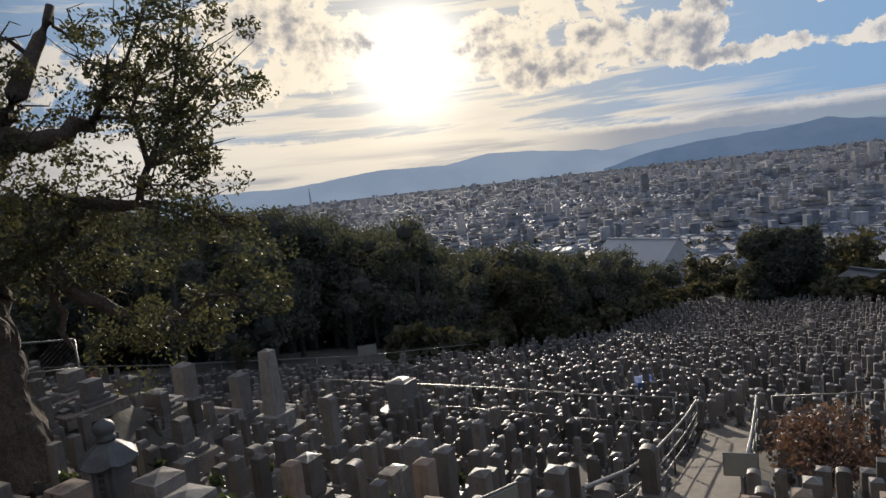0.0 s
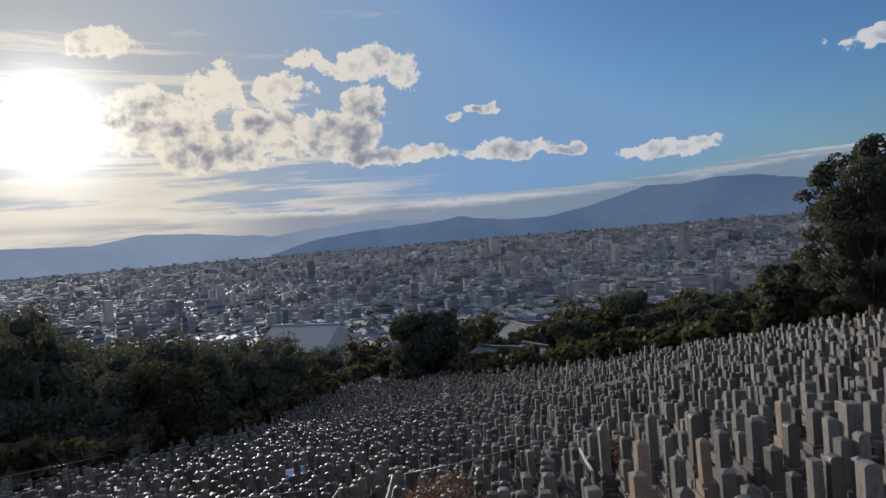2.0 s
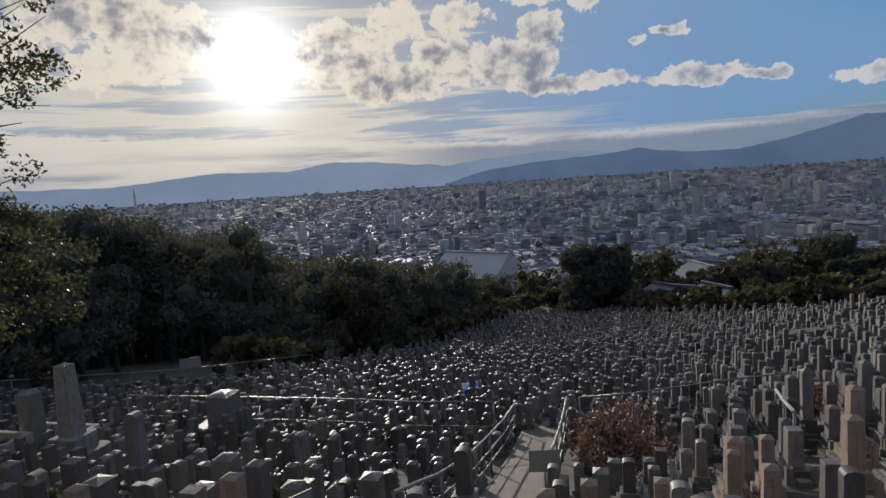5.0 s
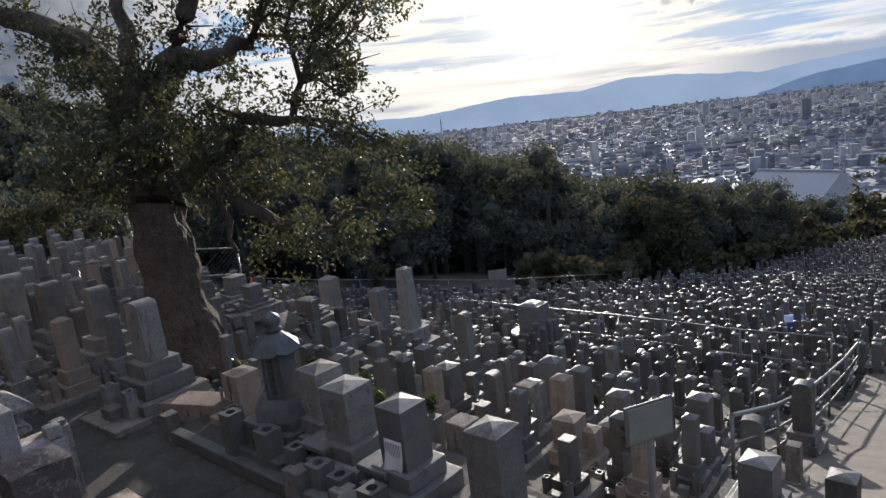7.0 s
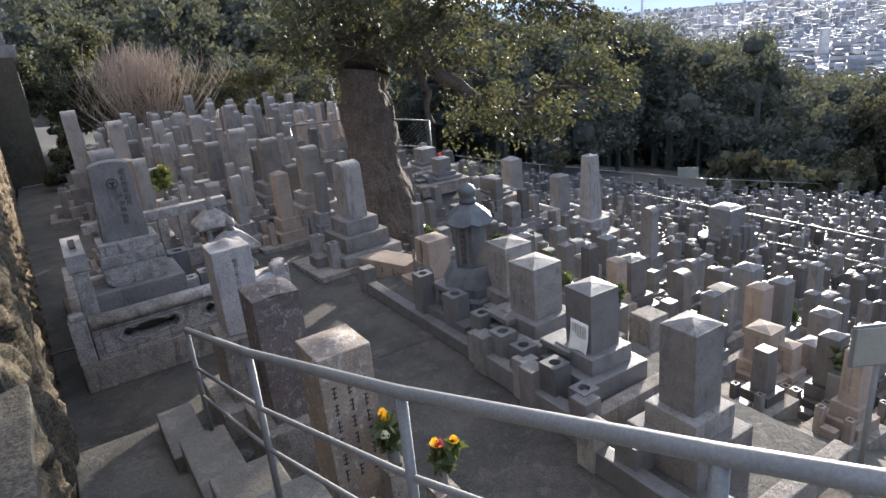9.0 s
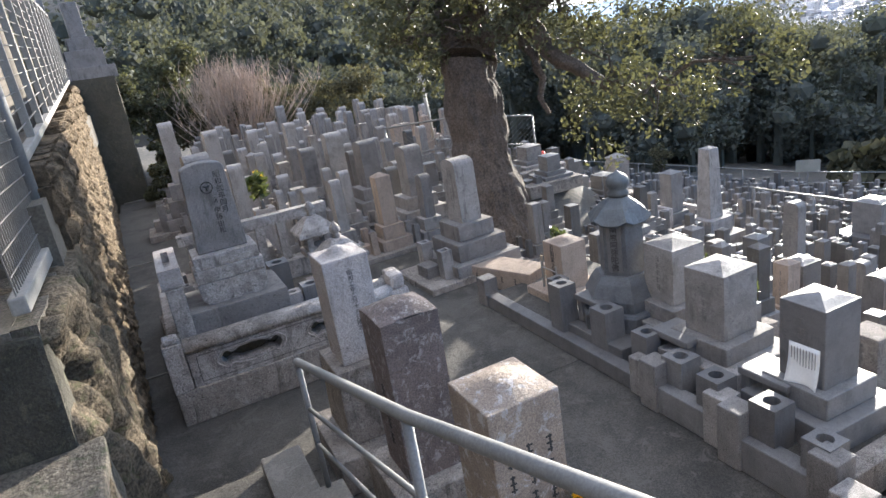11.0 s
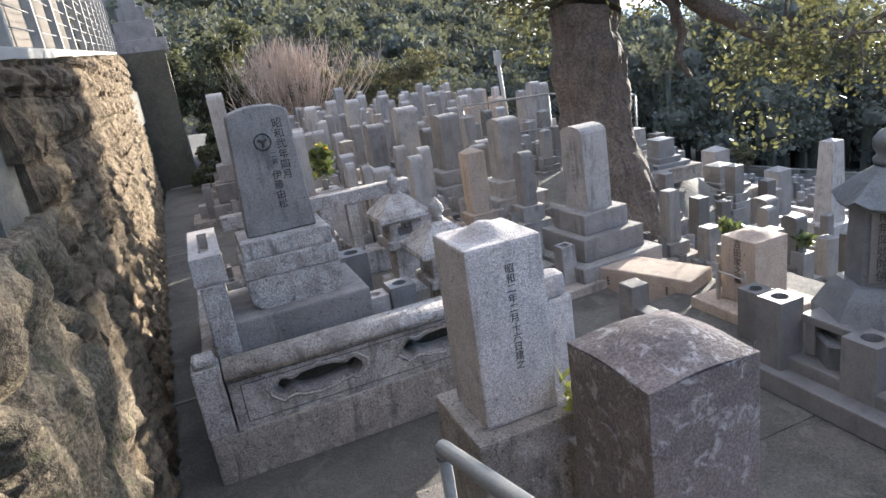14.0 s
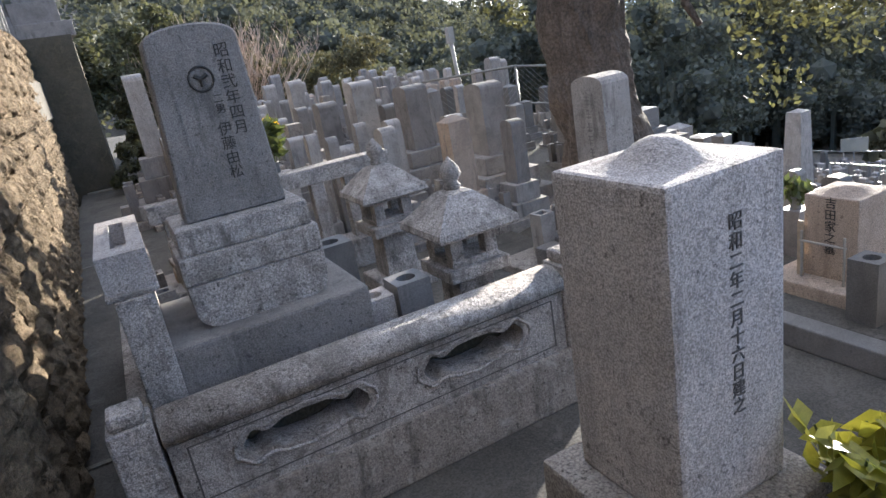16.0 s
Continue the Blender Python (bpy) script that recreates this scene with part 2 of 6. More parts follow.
GRANITE_DARK = material("polished_dark_granite", (0.17, 0.163, 0.158), (0.095, 0.092, 0.089), 0.48, 6, 200, 0.22, 0.12, vary=0.25, pits=0.4, streak=0.4)
GRANITE_GREY = material("grey_granite", (0.27, 0.25, 0.232), (0.135, 0.125, 0.115), 0.72, 5, 190, 0.3, 0.4, vary=0.3, pits=0.7, streak=0.6, shine=0.25)
# darker than the other grey granite, with the slope's shade put into the colour
FIELD_STONE = material("field_granite", (0.168, 0.155, 0.142), (0.08, 0.073, 0.066), 0.54, 3, 90, 0.25, 0.25, vary=0.5, streak=0.5)
BRONZE = material("slate_bronze", (0.115, 0.122, 0.125), (0.07, 0.075, 0.077), 0.5, 8, 120, 0.2, 0.15, metal=0.3)
SLATE = material("dark_slate_stone", (0.115, 0.118, 0.122), (0.06, 0.062, 0.066), 0.6, 6, 160, 0.25, 0.2, streak=0.5, pits=0.3)
ROCK = material("rough_wall_stone", (0.20, 0.152, 0.10), (0.075, 0.058, 0.04), 0.95, 4, 70, 0.45, 1.0, spots=(0.11, 0.098, 0.058), vary=0.3, bump_scale=22, stain=0.9, shine=0.15, pits=0.7)
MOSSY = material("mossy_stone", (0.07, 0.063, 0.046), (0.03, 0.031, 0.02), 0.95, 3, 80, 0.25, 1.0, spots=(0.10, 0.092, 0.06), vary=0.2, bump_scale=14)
CRAG = material("craggy_wall_rock", (0.135, 0.108, 0.074), (0.046, 0.039, 0.028), 0.97, 3.2, 60, 0.45, 1.0, spots=(0.07, 0.068, 0.036), bump_scale=20, stain=1.0, shine=0.2)
MORTAR = material("dark_mortar", (0.13, 0.115, 0.09), None, 0.95, 4, 80, 0.2, 0.6)
CONCRETE = material("worn_concrete", (0.195, 0.178, 0.15), (0.095, 0.086, 0.072), 0.88, 2.5, 110, 0.2, 0.4, spots=(0.25, 0.23, 0.195))
PAVING = material("dark_paving", (0.088, 0.08, 0.068), (0.040, 0.037, 0.032), 0.88, 1.8, 90, 0.3, 0.5, spots=(0.115, 0.105, 0.09), stain=0.8, pits=0.5)
EARTH = material("trodden_earth", (0.10, 0.09, 0.075), (0.055, 0.05, 0.04), 0.95, 0.8, 40, 0.25, 0.6, spots=(0.15, 0.135, 0.11))
LEDGE = material("gravelly_earth", (0.13, 0.112, 0.088), (0.06, 0.055, 0.042), 0.95, 3.0, 45, 0.4, 0.9, spots=(0.055, 0.06, 0.035), bump_scale=30)
# some of the distance haze is mixed into this blue-grey
PLAIN = material("plain_ground", (0.15, 0.16, 0.165), (0.085, 0.095, 0.10), 0.95, 0.01, 0.2, 0.3, 0.0, shine=0.1)
STEEL = material("grey_painted_steel", (0.20, 0.20, 0.195), (0.14, 0.14, 0.135), 0.55, 6, 120, 0.12, 0.08, metal=0.1)
WIRE = material("galvanised_wire", (0.23, 0.225, 0.21), None, 0.45, 10, 120, 0.06, 0.0, metal=0.5)
BARK = material("rough_bark", (0.115, 0.09, 0.07), (0.048, 0.039, 0.031), 0.95, 5, 40, 0.35, 1.0, bump_scale=16, pits=0.25, streak=0.6)
LEAF = material("evergreen_leaf", (0.095, 0.097, 0.06), (0.052, 0.057, 0.037), 0.6, 1.2, 8, 0.2, 0.0, vary=0.4, translucent=0.33, shine=0.3)
LEAF_DARK = material("dark_woodland_leaf", (0.112, 0.118, 0.10), (0.078, 0.083, 0.071), 0.85, 0.14, 2, 0.1, 0.0, vary=0.14, translucent=0.25, shine=0.04, stain=0.9)
LEAF_OLIVE = material("olive_woodland_leaf", (0.105, 0.098, 0.062), (0.065, 0.065, 0.043), 0.75, 0.3, 2, 0.2, 0.0, vary=0.35, translucent=0.22, shine=0.1)
LEAF_RED = material("red_maple_leaf", (0.155, 0.088, 0.074), (0.10, 0.066, 0.056), 0.6, 1, 8, 0.2, 0.0, vary=0.35, translucent=0.3)
LEAF_BRIGHT = material("fresh_green_leaf", (0.085, 0.105, 0.04), (0.05, 0.065, 0.025), 0.45, 10, 60, 0.15, 0.0, vary=0.35, translucent=0.3)
TWIG = material("bare_reddish_twig", (0.40, 0.31, 0.24), (0.28, 0.215, 0.165), 0.8, 2, 30, 0.2, 0.0, vary=0.25)
SLAT = material("weathered_slat_wood", (0.36, 0.29, 0.21), (0.24, 0.19, 0.14), 0.8, 8, 60, 0.15, 0.1)
PETAL_YELLOW = material("yellow_petal", (0.9, 0.62, 0.02), (0.85, 0.5, 0.01), 0.5, 20, 100, 0.1, 0.0, translucent=0.3)
PETAL_PINK = material("pink_petal", (0.55, 0.06, 0.18), None, 0.5, 20, 100, 0.1, 0.0, translucent=0.3)
PETAL_WHITE = material("white_petal", (0.8, 0.8, 0.74), None, 0.5, 20, 100, 0.05, 0.0, translucent=0.3)
CARVING = material("worn_carving", (0.10, 0.093, 0.085), None, 0.9, 20, 100, 0.1, 0.0)
LEAF_FRESH = material("yellow_green_leaf", (0.29, 0.28, 0.05), (0.13, 0.155, 0.035), 0.35, 8, 60, 0.1, 0.0, vary=0.4, translucent=0.4)
FAINT = material("faint_carving", (0.17, 0.16, 0.15), None, 0.9, 20, 100, 0.1, 0.0)
INK = material("dark_carved_ink", (0.05, 0.047, 0.043), None, 0.9, 20, 100, 0.1, 0.0)
PALE = material("pale_paint", (0.30, 0.285, 0.255), (0.20, 0.19, 0.17), 0.6, 4, 80, 0.08, 0.1)
BOARD = material("grey_notice_board", (0.27, 0.27, 0.235), (0.19, 0.19, 0.165), 0.5, 3, 60, 0.06, 0.05)
# base colour lowered to stand in for shade on the parapet
PARAPET = material("tan_concrete", (0.085, 0.071, 0.054), (0.055, 0.047, 0.037), 0.9, 1.2, 60, 0.15, 0.3, streak=0.4)
PAPER = material("white_paper", (0.78, 0.77, 0.74), (0.7, 0.69, 0.66), 0.7, 6, 100, 0.04, 0.1)
RED = material("red_plastic", (0.6, 0.06, 0.04), None, 0.45, 8, 100, 0.05, 0.0)
BLUE = material("blue_sheet", (0.03, 0.11, 0.36), None, 0.8, 8, 60, 0.1, 0.3)
TILE = material("grey_roof_tile", (0.16, 0.165, 0.18), (0.10, 0.105, 0.115), 0.5, 1.5, 20, 0.15, 0.3, vary=0.1)
ROOF_PALE = material("pale_metal_roof", (0.50, 0.51, 0.52), (0.42, 0.43, 0.44), 0.45, 0.3, 6, 0.08, 0.1)
PLASTER = material("white_plaster", (0.6, 0.58, 0.53), (0.45, 0.43, 0.39), 0.85, 1.0, 20, 0.06, 0.1)
TIMBER = material("dark_timber", (0.10, 0.07, 0.05), None, 0.8, 4, 40, 0.2, 0.2)
# distance haze is painted in through the blue cast of the city colours
CITY = material("hazy_city_concrete", (0.42, 0.405, 0.39), (0.22, 0.245, 0.29), 0.85, 0.016, 0.3, 0.15, 0.0, vary=0.42, shine=0.15, stain=1.0)
CITY_ROOF = material("hazy_city_roofs", (0.22, 0.24, 0.285), (0.15, 0.165, 0.20), 0.68, 0.02, 0.4, 0.12, 0.0, vary=0.55, shine=0.35)
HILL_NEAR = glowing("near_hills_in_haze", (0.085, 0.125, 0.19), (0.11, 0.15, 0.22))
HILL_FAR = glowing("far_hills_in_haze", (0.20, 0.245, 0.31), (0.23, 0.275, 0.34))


# ---- building helpers ----
def link(name, bm, mat, smooth=False):
    me = bpy.data.meshes.new(name)
    bm.normal_update()
    bm.to_mesh(me)
    bm.free()
    me.materials.append(mat)
    if smooth:
        me.shade_smooth()
    return new(name, me)


def part(name, bm, mat, parent=None, label="", smooth=False):
    ob = link(name, bm, mat, smooth)
    ob.parent = parent
    return tagged(ob, label)


def thing(name, label, category, place=(0, 0, 0), turn=0.0, group=""):
    ob = new(name)
    ob.empty_display_size = 0.2
    ob.matrix_world = pose(*place, 0, 0, turn)
    return tagged(ob, label, category, group)


def structure(name, bm, mat, label, smooth=False):
    return tagged(link(name, bm, mat, smooth), label, kind="structure")


def box(bm, x0, y0, z0, x1, y1, z1, bevel=0.0, top=0.0, shrink=0.0):
    """A block. bevel: rounded edges. shrink: narrows the top on each side. top: height of a low pyramid on it."""
    s = shrink
    v = [bm.verts.new(p) for p in ((x0, y0, z0), (x1, y0, z0), (x1, y1, z0), (x0, y1, z0), (x0 + s, y0 + s, z1), (x1 - s, y0 + s, z1), (x1 - s, y1 - s, z1), (x0 + s, y1 - s, z1))]
    faces = [bm.faces.new([v[i] for i in q]) for q in ((3, 2, 1, 0), (0, 1, 5, 4), (1, 2, 6, 5), (2, 3, 7, 6), (3, 0, 4, 7))]
    if top:
        tip = bm.verts.new(((x0 + x1) / 2, (y0 + y1) / 2, z1 + top))
        faces += [bm.faces.new((v[a], v[b], tip)) for a, b in ((4, 5), (5, 6), (6, 7), (7, 4))]
    else:
        faces.append(bm.faces.new(v[4:]))
    if bevel:
        edges = {e for f in faces for e in f.edges}
        bmesh.ops.bevel(bm, geom=list(edges), offset=bevel, segments=2, affect="EDGES", profile=0.6)
    return bm


def block(*a, **k):
    return box(bmesh.new(), *a, **k)


def lathe(bm, profile, seg=16, x=0.0, y=0.0, turn=0.0):
    """Turns (radius, height) pairs about an upright axis; seg 4 or 6 makes a faceted body."""
    rings = [[bm.verts.new((x + r * math.cos(2 * math.pi * (i + turn) / seg), y + r * math.sin(2 * math.pi * (i + turn) / seg), z)) for i in range(seg)] for r, z in profile]
    for a, b in zip(rings, rings[1:]):
        for i in range(seg):
            bm.faces.new((a[i], a[(i + 1) % seg], b[(i + 1) % seg], b[i]))
    bm.faces.new(rings[0][::-1])
    bm.faces.new(rings[-1])
    return bm


def tube(bm, pts, radii, seg=8):
    """A pipe or limb along points."""
    pts = [Vector(p) for p in pts]
    rings = []
    for i, p in enumerate(pts):
        d = (pts[min(i + 1, len(pts) - 1)] - pts[max(i - 1, 0)]).normalized()
        side = d.cross(Vector((0, 0, 1)) if abs(d.z) < 0.9 else Vector((1, 0, 0))).normalized()
        up = side.cross(d)
        r = radii[i] if isinstance(radii, (list, tuple)) else radii
        rings.append([bm.verts.new(p + r * (math.cos(2 * math.pi * k / seg) * side + math.sin(2 * math.pi * k / seg) * up)) for k in range(seg)])
    for a, b in zip(rings, rings[1:]):
        for k in range(seg):
            bm.faces.new((a[k], a[(k + 1) % seg], b[(k + 1) % seg], b[k]))
    bm.faces.new(rings[0][::-1])
    bm.faces.new(rings[-1])
    return bm


def rough(bm, amount, scale, cuts=0):
    """Uneven, broken surface."""
    if cuts:
        bmesh.ops.subdivide_edges(bm, edges=bm.edges[:], cuts=cuts, use_grid_fill=True)
    for v in bm.verts:
        n = noise.noise_vector(v.co * scale) + 0.5 * noise.noise_vector(v.co * scale * 2.7)
        v.co += n * amount
    return bm


def from_arrays(name, verts, faces, mat):
    me = bpy.data.meshes.new(name)
    me.from_pydata(verts, [], faces)
    me.materials.append(mat)
    return new(name, me)


def leaves(name, centres, radius, count, size, mat, seed, flat=0.8, long=1.8, facing=0.0, shell=0.35):
    """Clumps of single leaves: small pointed quads, set at random in shells about the centres."""
    rng = np.random.default_rng(seed)
    c = np.repeat(np.array(centres, float), count, axis=0)
    rad = np.repeat(np.broadcast_to(np.array(radius, float), (len(centres),)), count)[:, None]
    way = rng.normal(size=c.shape)
    way /= np.linalg.norm(way, axis=1)[:, None]
    way[:, 2] *= flat
    p = c + way * rad * rng.uniform(shell, 1.0, (len(c), 1)) ** 0.6
    a = rng.normal(size=c.shape)
    a /= np.linalg.norm(a, axis=1)[:, None]
    out = way * facing + rng.normal(size=c.shape) * (1 - facing) * 0.6
    b = np.cross(out, a) if facing else np.cross(a, rng.normal(size=c.shape))
    if facing:
        b /= np.linalg.norm(b, axis=1)[:, None]
        a = np.cross(b, out)
        a /= np.linalg.norm(a, axis=1)[:, None]
    b /= np.linalg.norm(b, axis=1)[:, None]
    s = size * rng.uniform(0.6, 1.4, (len(c), 1))
    v = np.stack([p - a * s * long / 2, p + b * s / 2, p + a * s * long / 2, p - b * s / 2], 1).reshape(-1, 3)
    f = np.arange(len(v)).reshape(-1, 4)
    return from_arrays(name, v.tolist(), f.tolist(), mat)


def reparent(ob, parent, label=""):
    ob.parent = parent
    return tagged(ob, label)


# ---- the lie of the land ----
GROUND_X = [-600, -60, -6, 2.2, 3.2, 4.2, 6.5, 9, 13, 20, 30, 45, 70, 110, 200, 400, 5000]
GROUND_Z = [90, 16, 2.4, -0.42, -0.5, -0.95, -2.0, -2.9, -3.9, -5.2, -7.2, -10.3, -14, -20, -34, -45, -45]
LOW = -0.42


def ground(x, y):
    z = float(np.interp(x, GROUND_X, GROUND_Z))
    w = min(max((x - 2.5) / 6, 0), 1) * min(max((160 - x) / 100, 0), 1)
    if y < -2:
        z += w * 0.15 * min(-2 - y, 30)
    if y < -5.5 and x < 16:
        z += 0.36 * min((-5.5 - y) / 2.5, 1) * min(max((16 - x) / 4, 0), 1) * min(max((x - 3) / 2, 0), 1)
    if y > 2:
        z -= w * 0.03 * min(y - 2, 10)
    if y > 4 and x < 9:      # terrace of the upper graves
        k = min((y - 4) / 2, 1) * min(max((9 - x) / 3, 0), 1)
        z += k * (min(-0.42 + 0.02 * (y - 4), 0.1) - z)
    if y > 26:               # wooded hill
        r = min((y - 26) / 110, 1)
        z += (32 * r - 10 * min((y - 26) / 25, 1)) * min(max((190 - x) / 150, 0), 1)
    if y < -38 and x < 150:   # shoulder of the hill on the far side
        z += min((-38 - y) / 60, 1) * 16 * min(max((150 - x) / 110, 0), 1)
    return z


def terrain():
    xs = sorted(set([-600, -300, -150, -80, -40, -20, -12, -8] + list(np.arange(-6, 10, 0.5)) + list(np.arange(10, 30, 1.0)) + list(np.arange(30, 120, 4.0)) + list(np.arange(120, 420, 20.0)) + [500, 800, 1500, 3000, 5000]))
    ys = sorted(set([-5000, -2500, -1200, -600, -300, -200, -150] + list(np.arange(-110, -30, 8.0)) + list(np.arange(-30, -8, 2.0)) + list(np.arange(-8, 26, 0.5)) + list(np.arange(26, 150, 6.0)) + [150, 200, 300, 600, 1200, 2500, 5000]))
    bm = bmesh.new()
    grid = []
    for x in xs:
        col = []
        for y in ys:
            z = ground(x, y)
            if -8 < x < 2.0 and -9 < y < 16:
                z = min(z, LOW) - 0.25
            elif x < 2.2 and -9 < y < 16:
                z = min(z, LOW) - 0.1
            elif x < 150:
                z += 0.12 * noise.noise(Vector((x, y, 0)) * 0.3) - 0.03
            col.append(bm.verts.new((x, y, z)))
        grid.append(col)
    for i in range(len(xs) - 1):
        for j in range(len(ys) - 1):
            bm.faces.new((grid[i][j], grid[i + 1][j], grid[i + 1][j + 1], grid[i][j + 1]))
    me_ob = structure("ground", bm, EARTH, "bare trodden earth hillside falling to the plain", True)
    me_ob.data.materials.append(PLAIN)
    for p in me_ob.data.polygons:
        if p.center.x > 190 or p.center.y > 160 or p.center.y < -160:
            p.material_index = 1
    return me_ob


terrain()

# far hills on the skyline: azimuth and height of the ridge in degrees
RIDGE_FAR = [(20, 1.2), (30, 1.4), (40, 1.2), (48, 1.0), (56, 1.7), (62, 1.5), (66, 2.1), (70, 1.9), (76, 1.2), (80, 1.6), (85, 1.9), (90, 1.5), (97, 1.2), (101, 1.4), (106, 1.6), (112, 1.9), (120, 2.0), (140, 2.2), (160, 2.0)]
RIDGE_NEAR = [(76, -0.4), (80, 0.6), (85, 1.0), (90, 1.25), (93, 1.55), (97, 1.0), (101, 0.9), (105, 1.6), (107, 2.2), (109.4, 2.85), (112, 2.7), (115, 2.95), (118, 2.8), (122, 2.1), (128, 1.7), (138, 2.0), (150, 2.2), (165, 1.2)]


def ridge(name, rows, dist, mat, label, seed, wobble):
    bm = bmesh.new()
    top, bot = [], []
    azs = np.arange(rows[0][0], rows[-1][0], 0.25)
    for a in azs:
        e = np.interp(a, [r[0] for r in rows], [r[1] for r in rows]) + wobble * noise.fractal(Vector((a * 0.5, seed, 0)), 0.8, 2.0, 5)
        r = radians(a)
        top.append(bm.verts.new((dist * math.sin(r), dist * math.cos(r), dist * math.tan(radians(e)))))
        bot.append(bm.verts.new((dist * 0.93 * math.sin(r), dist * 0.93 * math.cos(r), -60)))
    for i in range(len(azs) - 1):
        bm.faces.new((bot[i], bot[i + 1], top[i + 1], top[i]))
    return structure(name, bm, mat, label)


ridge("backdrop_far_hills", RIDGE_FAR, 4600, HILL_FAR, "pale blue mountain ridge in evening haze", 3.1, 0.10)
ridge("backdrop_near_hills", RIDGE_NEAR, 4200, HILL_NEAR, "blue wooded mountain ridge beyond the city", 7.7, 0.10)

# ---- walkway, steps and the wall beside them ----
RISE, FIRST = 0.17, 0.22
NOSES = [FIRST, -0.86] + [-1.75 - 0.465 * k for k in range(8)]
STEPS = len(NOSES)
STEP_Z = lambda k: LOW + RISE * k
# darker than the curb concrete: the shade on the steps is in the colour
STEP = material("shaded_step_concrete", (0.125, 0.114, 0.096), (0.06, 0.055, 0.046), 0.9, 2.2, 110, 0.25, 0.5, spots=(0.16, 0.147, 0.125), stain=0.8, pits=0.5)

flags = structure("pavement", block(-1.6, FIRST, LOW - 0.3, 2.25, 24, LOW), PAVING, "dark worn concrete walkway between the graves")
structure("pavement_terrace", block(-0.33, -9, LOW - 0.3, 2.25, FIRST - 0.004, LOW - 0.003), PAVING, "dark worn concrete walkway below the steps")
structure("pavement_landing", block(-1.25, -12, LOW - 0.3, 0.9, NOSES[-1] - 0.02, STEP_Z(STEPS) - 0.003), CONCRETE, "worn concrete landing at the head of the steps")
stairs = thing("stone_steps", "worn grey concrete steps going down beside the wall", "steps")
for k, nose in enumerate(NOSES, 1):
    back_edge = NOSES[k] if k < STEPS else nose - 0.48
    part("step", rough(box(bmesh.new(), -1.25, back_edge - 0.02, LOW - 0.28, -0.50, nose, STEP_Z(k), bevel=0.014), 0.004, 3.0), STEP, stairs)
curb = thing("step_curb", "stepped concrete curb carrying the steel handrail", "curb")
for x0, x1, y0, y1, top in ((-0.64, -0.38, -0.55, 0.16, -0.13), (-0.58, -0.27, -1.35, -0.554, 0.0), (-0.54, -0.14, -2.0, -1.354, 0.17), (-0.52, -0.10, -2.6, -2.004, 0.42), (-0.50, -0.02, -3.2, -2.604, 0.62), (-0.50, 0.06, -3.9, -3.204, 0.86), (-0.50, 0.12, -4.6, -3.904, 1.09), (-0.50, 0.2, -5.1, -4.604, 1.30)):
    part("curb_block", rough(box(bmesh.new(), x0, y0, LOW - 0.27, x1, y1, top, bevel=0.016), 0.005, 3.0), CONCRETE, curb)


def handrail(name, label, posts, height, mat, r=0.021, low=(0.38, 0.68), foot=0.0):
    """Pipe rail: upright posts, a top rail and two thinner rails under it."""
    rail = thing(name, label, "handrail")
    tops = [Vector(p) + Vector((0, 0, height)) for p in posts]
    bm = bmesh.new()
    tube(bm, [tops[0] + Vector((0, 0, -0.03))] + tops, r * 1.25, 10)
    part("top_rail", bm, mat, rail, smooth=True)
    for k in low:
        bm = bmesh.new()
        tube(bm, [Vector(p) + Vector((0, 0, height * (1 - k))) for p in posts], r * 0.7, 8)
        part("lower_rail", bm, mat, rail, smooth=True)
    for p, t in zip(posts, tops):
        bm = bmesh.new()
        tube(bm, [Vector(p) - Vector((0, 0, foot)), t], r, 10)
        part("post", bm, mat, rail, smooth=True)
    return rail


handrail("handrail", "grey painted steel pipe handrail beside the steps", [(-0.36, -0.58, 0.04), (-0.33, -2.17, 0.52), (-0.21, -3.40, 0.865), (-0.05, -4.25, 1.09), (0.10, -5.0, 1.30)], 0.75, STEEL, r=0.0165, foot=0.12)

# left wall: rough rock before, squared stones behind; it leans away from the walkway as it goes on
wall = tagged(new("wall_west"), "high retaining wall of rough brown stone blocks", kind="structure")
LEAN = 1.75     # degrees
part("mortar", block(-1.1, -0.3, LOW - 0.2, -0.09, 13.6, 1.75), MORTAR, wall).matrix_local = pose(-1.25, 0.6, 0, 0, 0, LEAN)
part("mortar", block(-2.6, -12, LOW - 0.2, -1.46, -2.72, 1.40), MORTAR, wall)
part("mortar", block(-2.6, -2.716, LOW - 0.2, -1.46, -0.72, 0.76), MORTAR, wall)
part("mortar", block(-2.6, -0.716, LOW - 0.2, -1.46, 0.95, 1.40), MORTAR, wall)
WALL_TOP = lambda y: 1.88 + 0.058 * y


def stone_shape(seed):
    """Squared wall stone with a broken face."""
    bm = bmesh.new()
    bmesh.ops.create_cube(bm, size=1.0)
    bmesh.ops.subdivide_edges(bm, edges=bm.edges[:], cuts=6, use_grid_fill=True)
    off = Vector((seed * 5.1, 0, seed))
    for v in bm.verts:
        edge = max(abs(v.co.y), abs(v.co.z))
        if v.co.x > 0.1:
            v.co.x += (0.05 if edge < 0.3 else -0.12) + 0.24 * noise.fractal(v.co * 2.2 + off, 0.8, 2.2, 4)
        v.co += noise.noise_vector(v.co * 1.9 + off) * 0.05
    me = bpy.data.meshes.new("stone")
    bm.to_mesh(me)
    bm.free()
    return me


SQUARED = [stone_shape(i) for i in range(6)]
for me in SQUARED:
    me.materials.append(ROCK)
rng = random.Random(4)


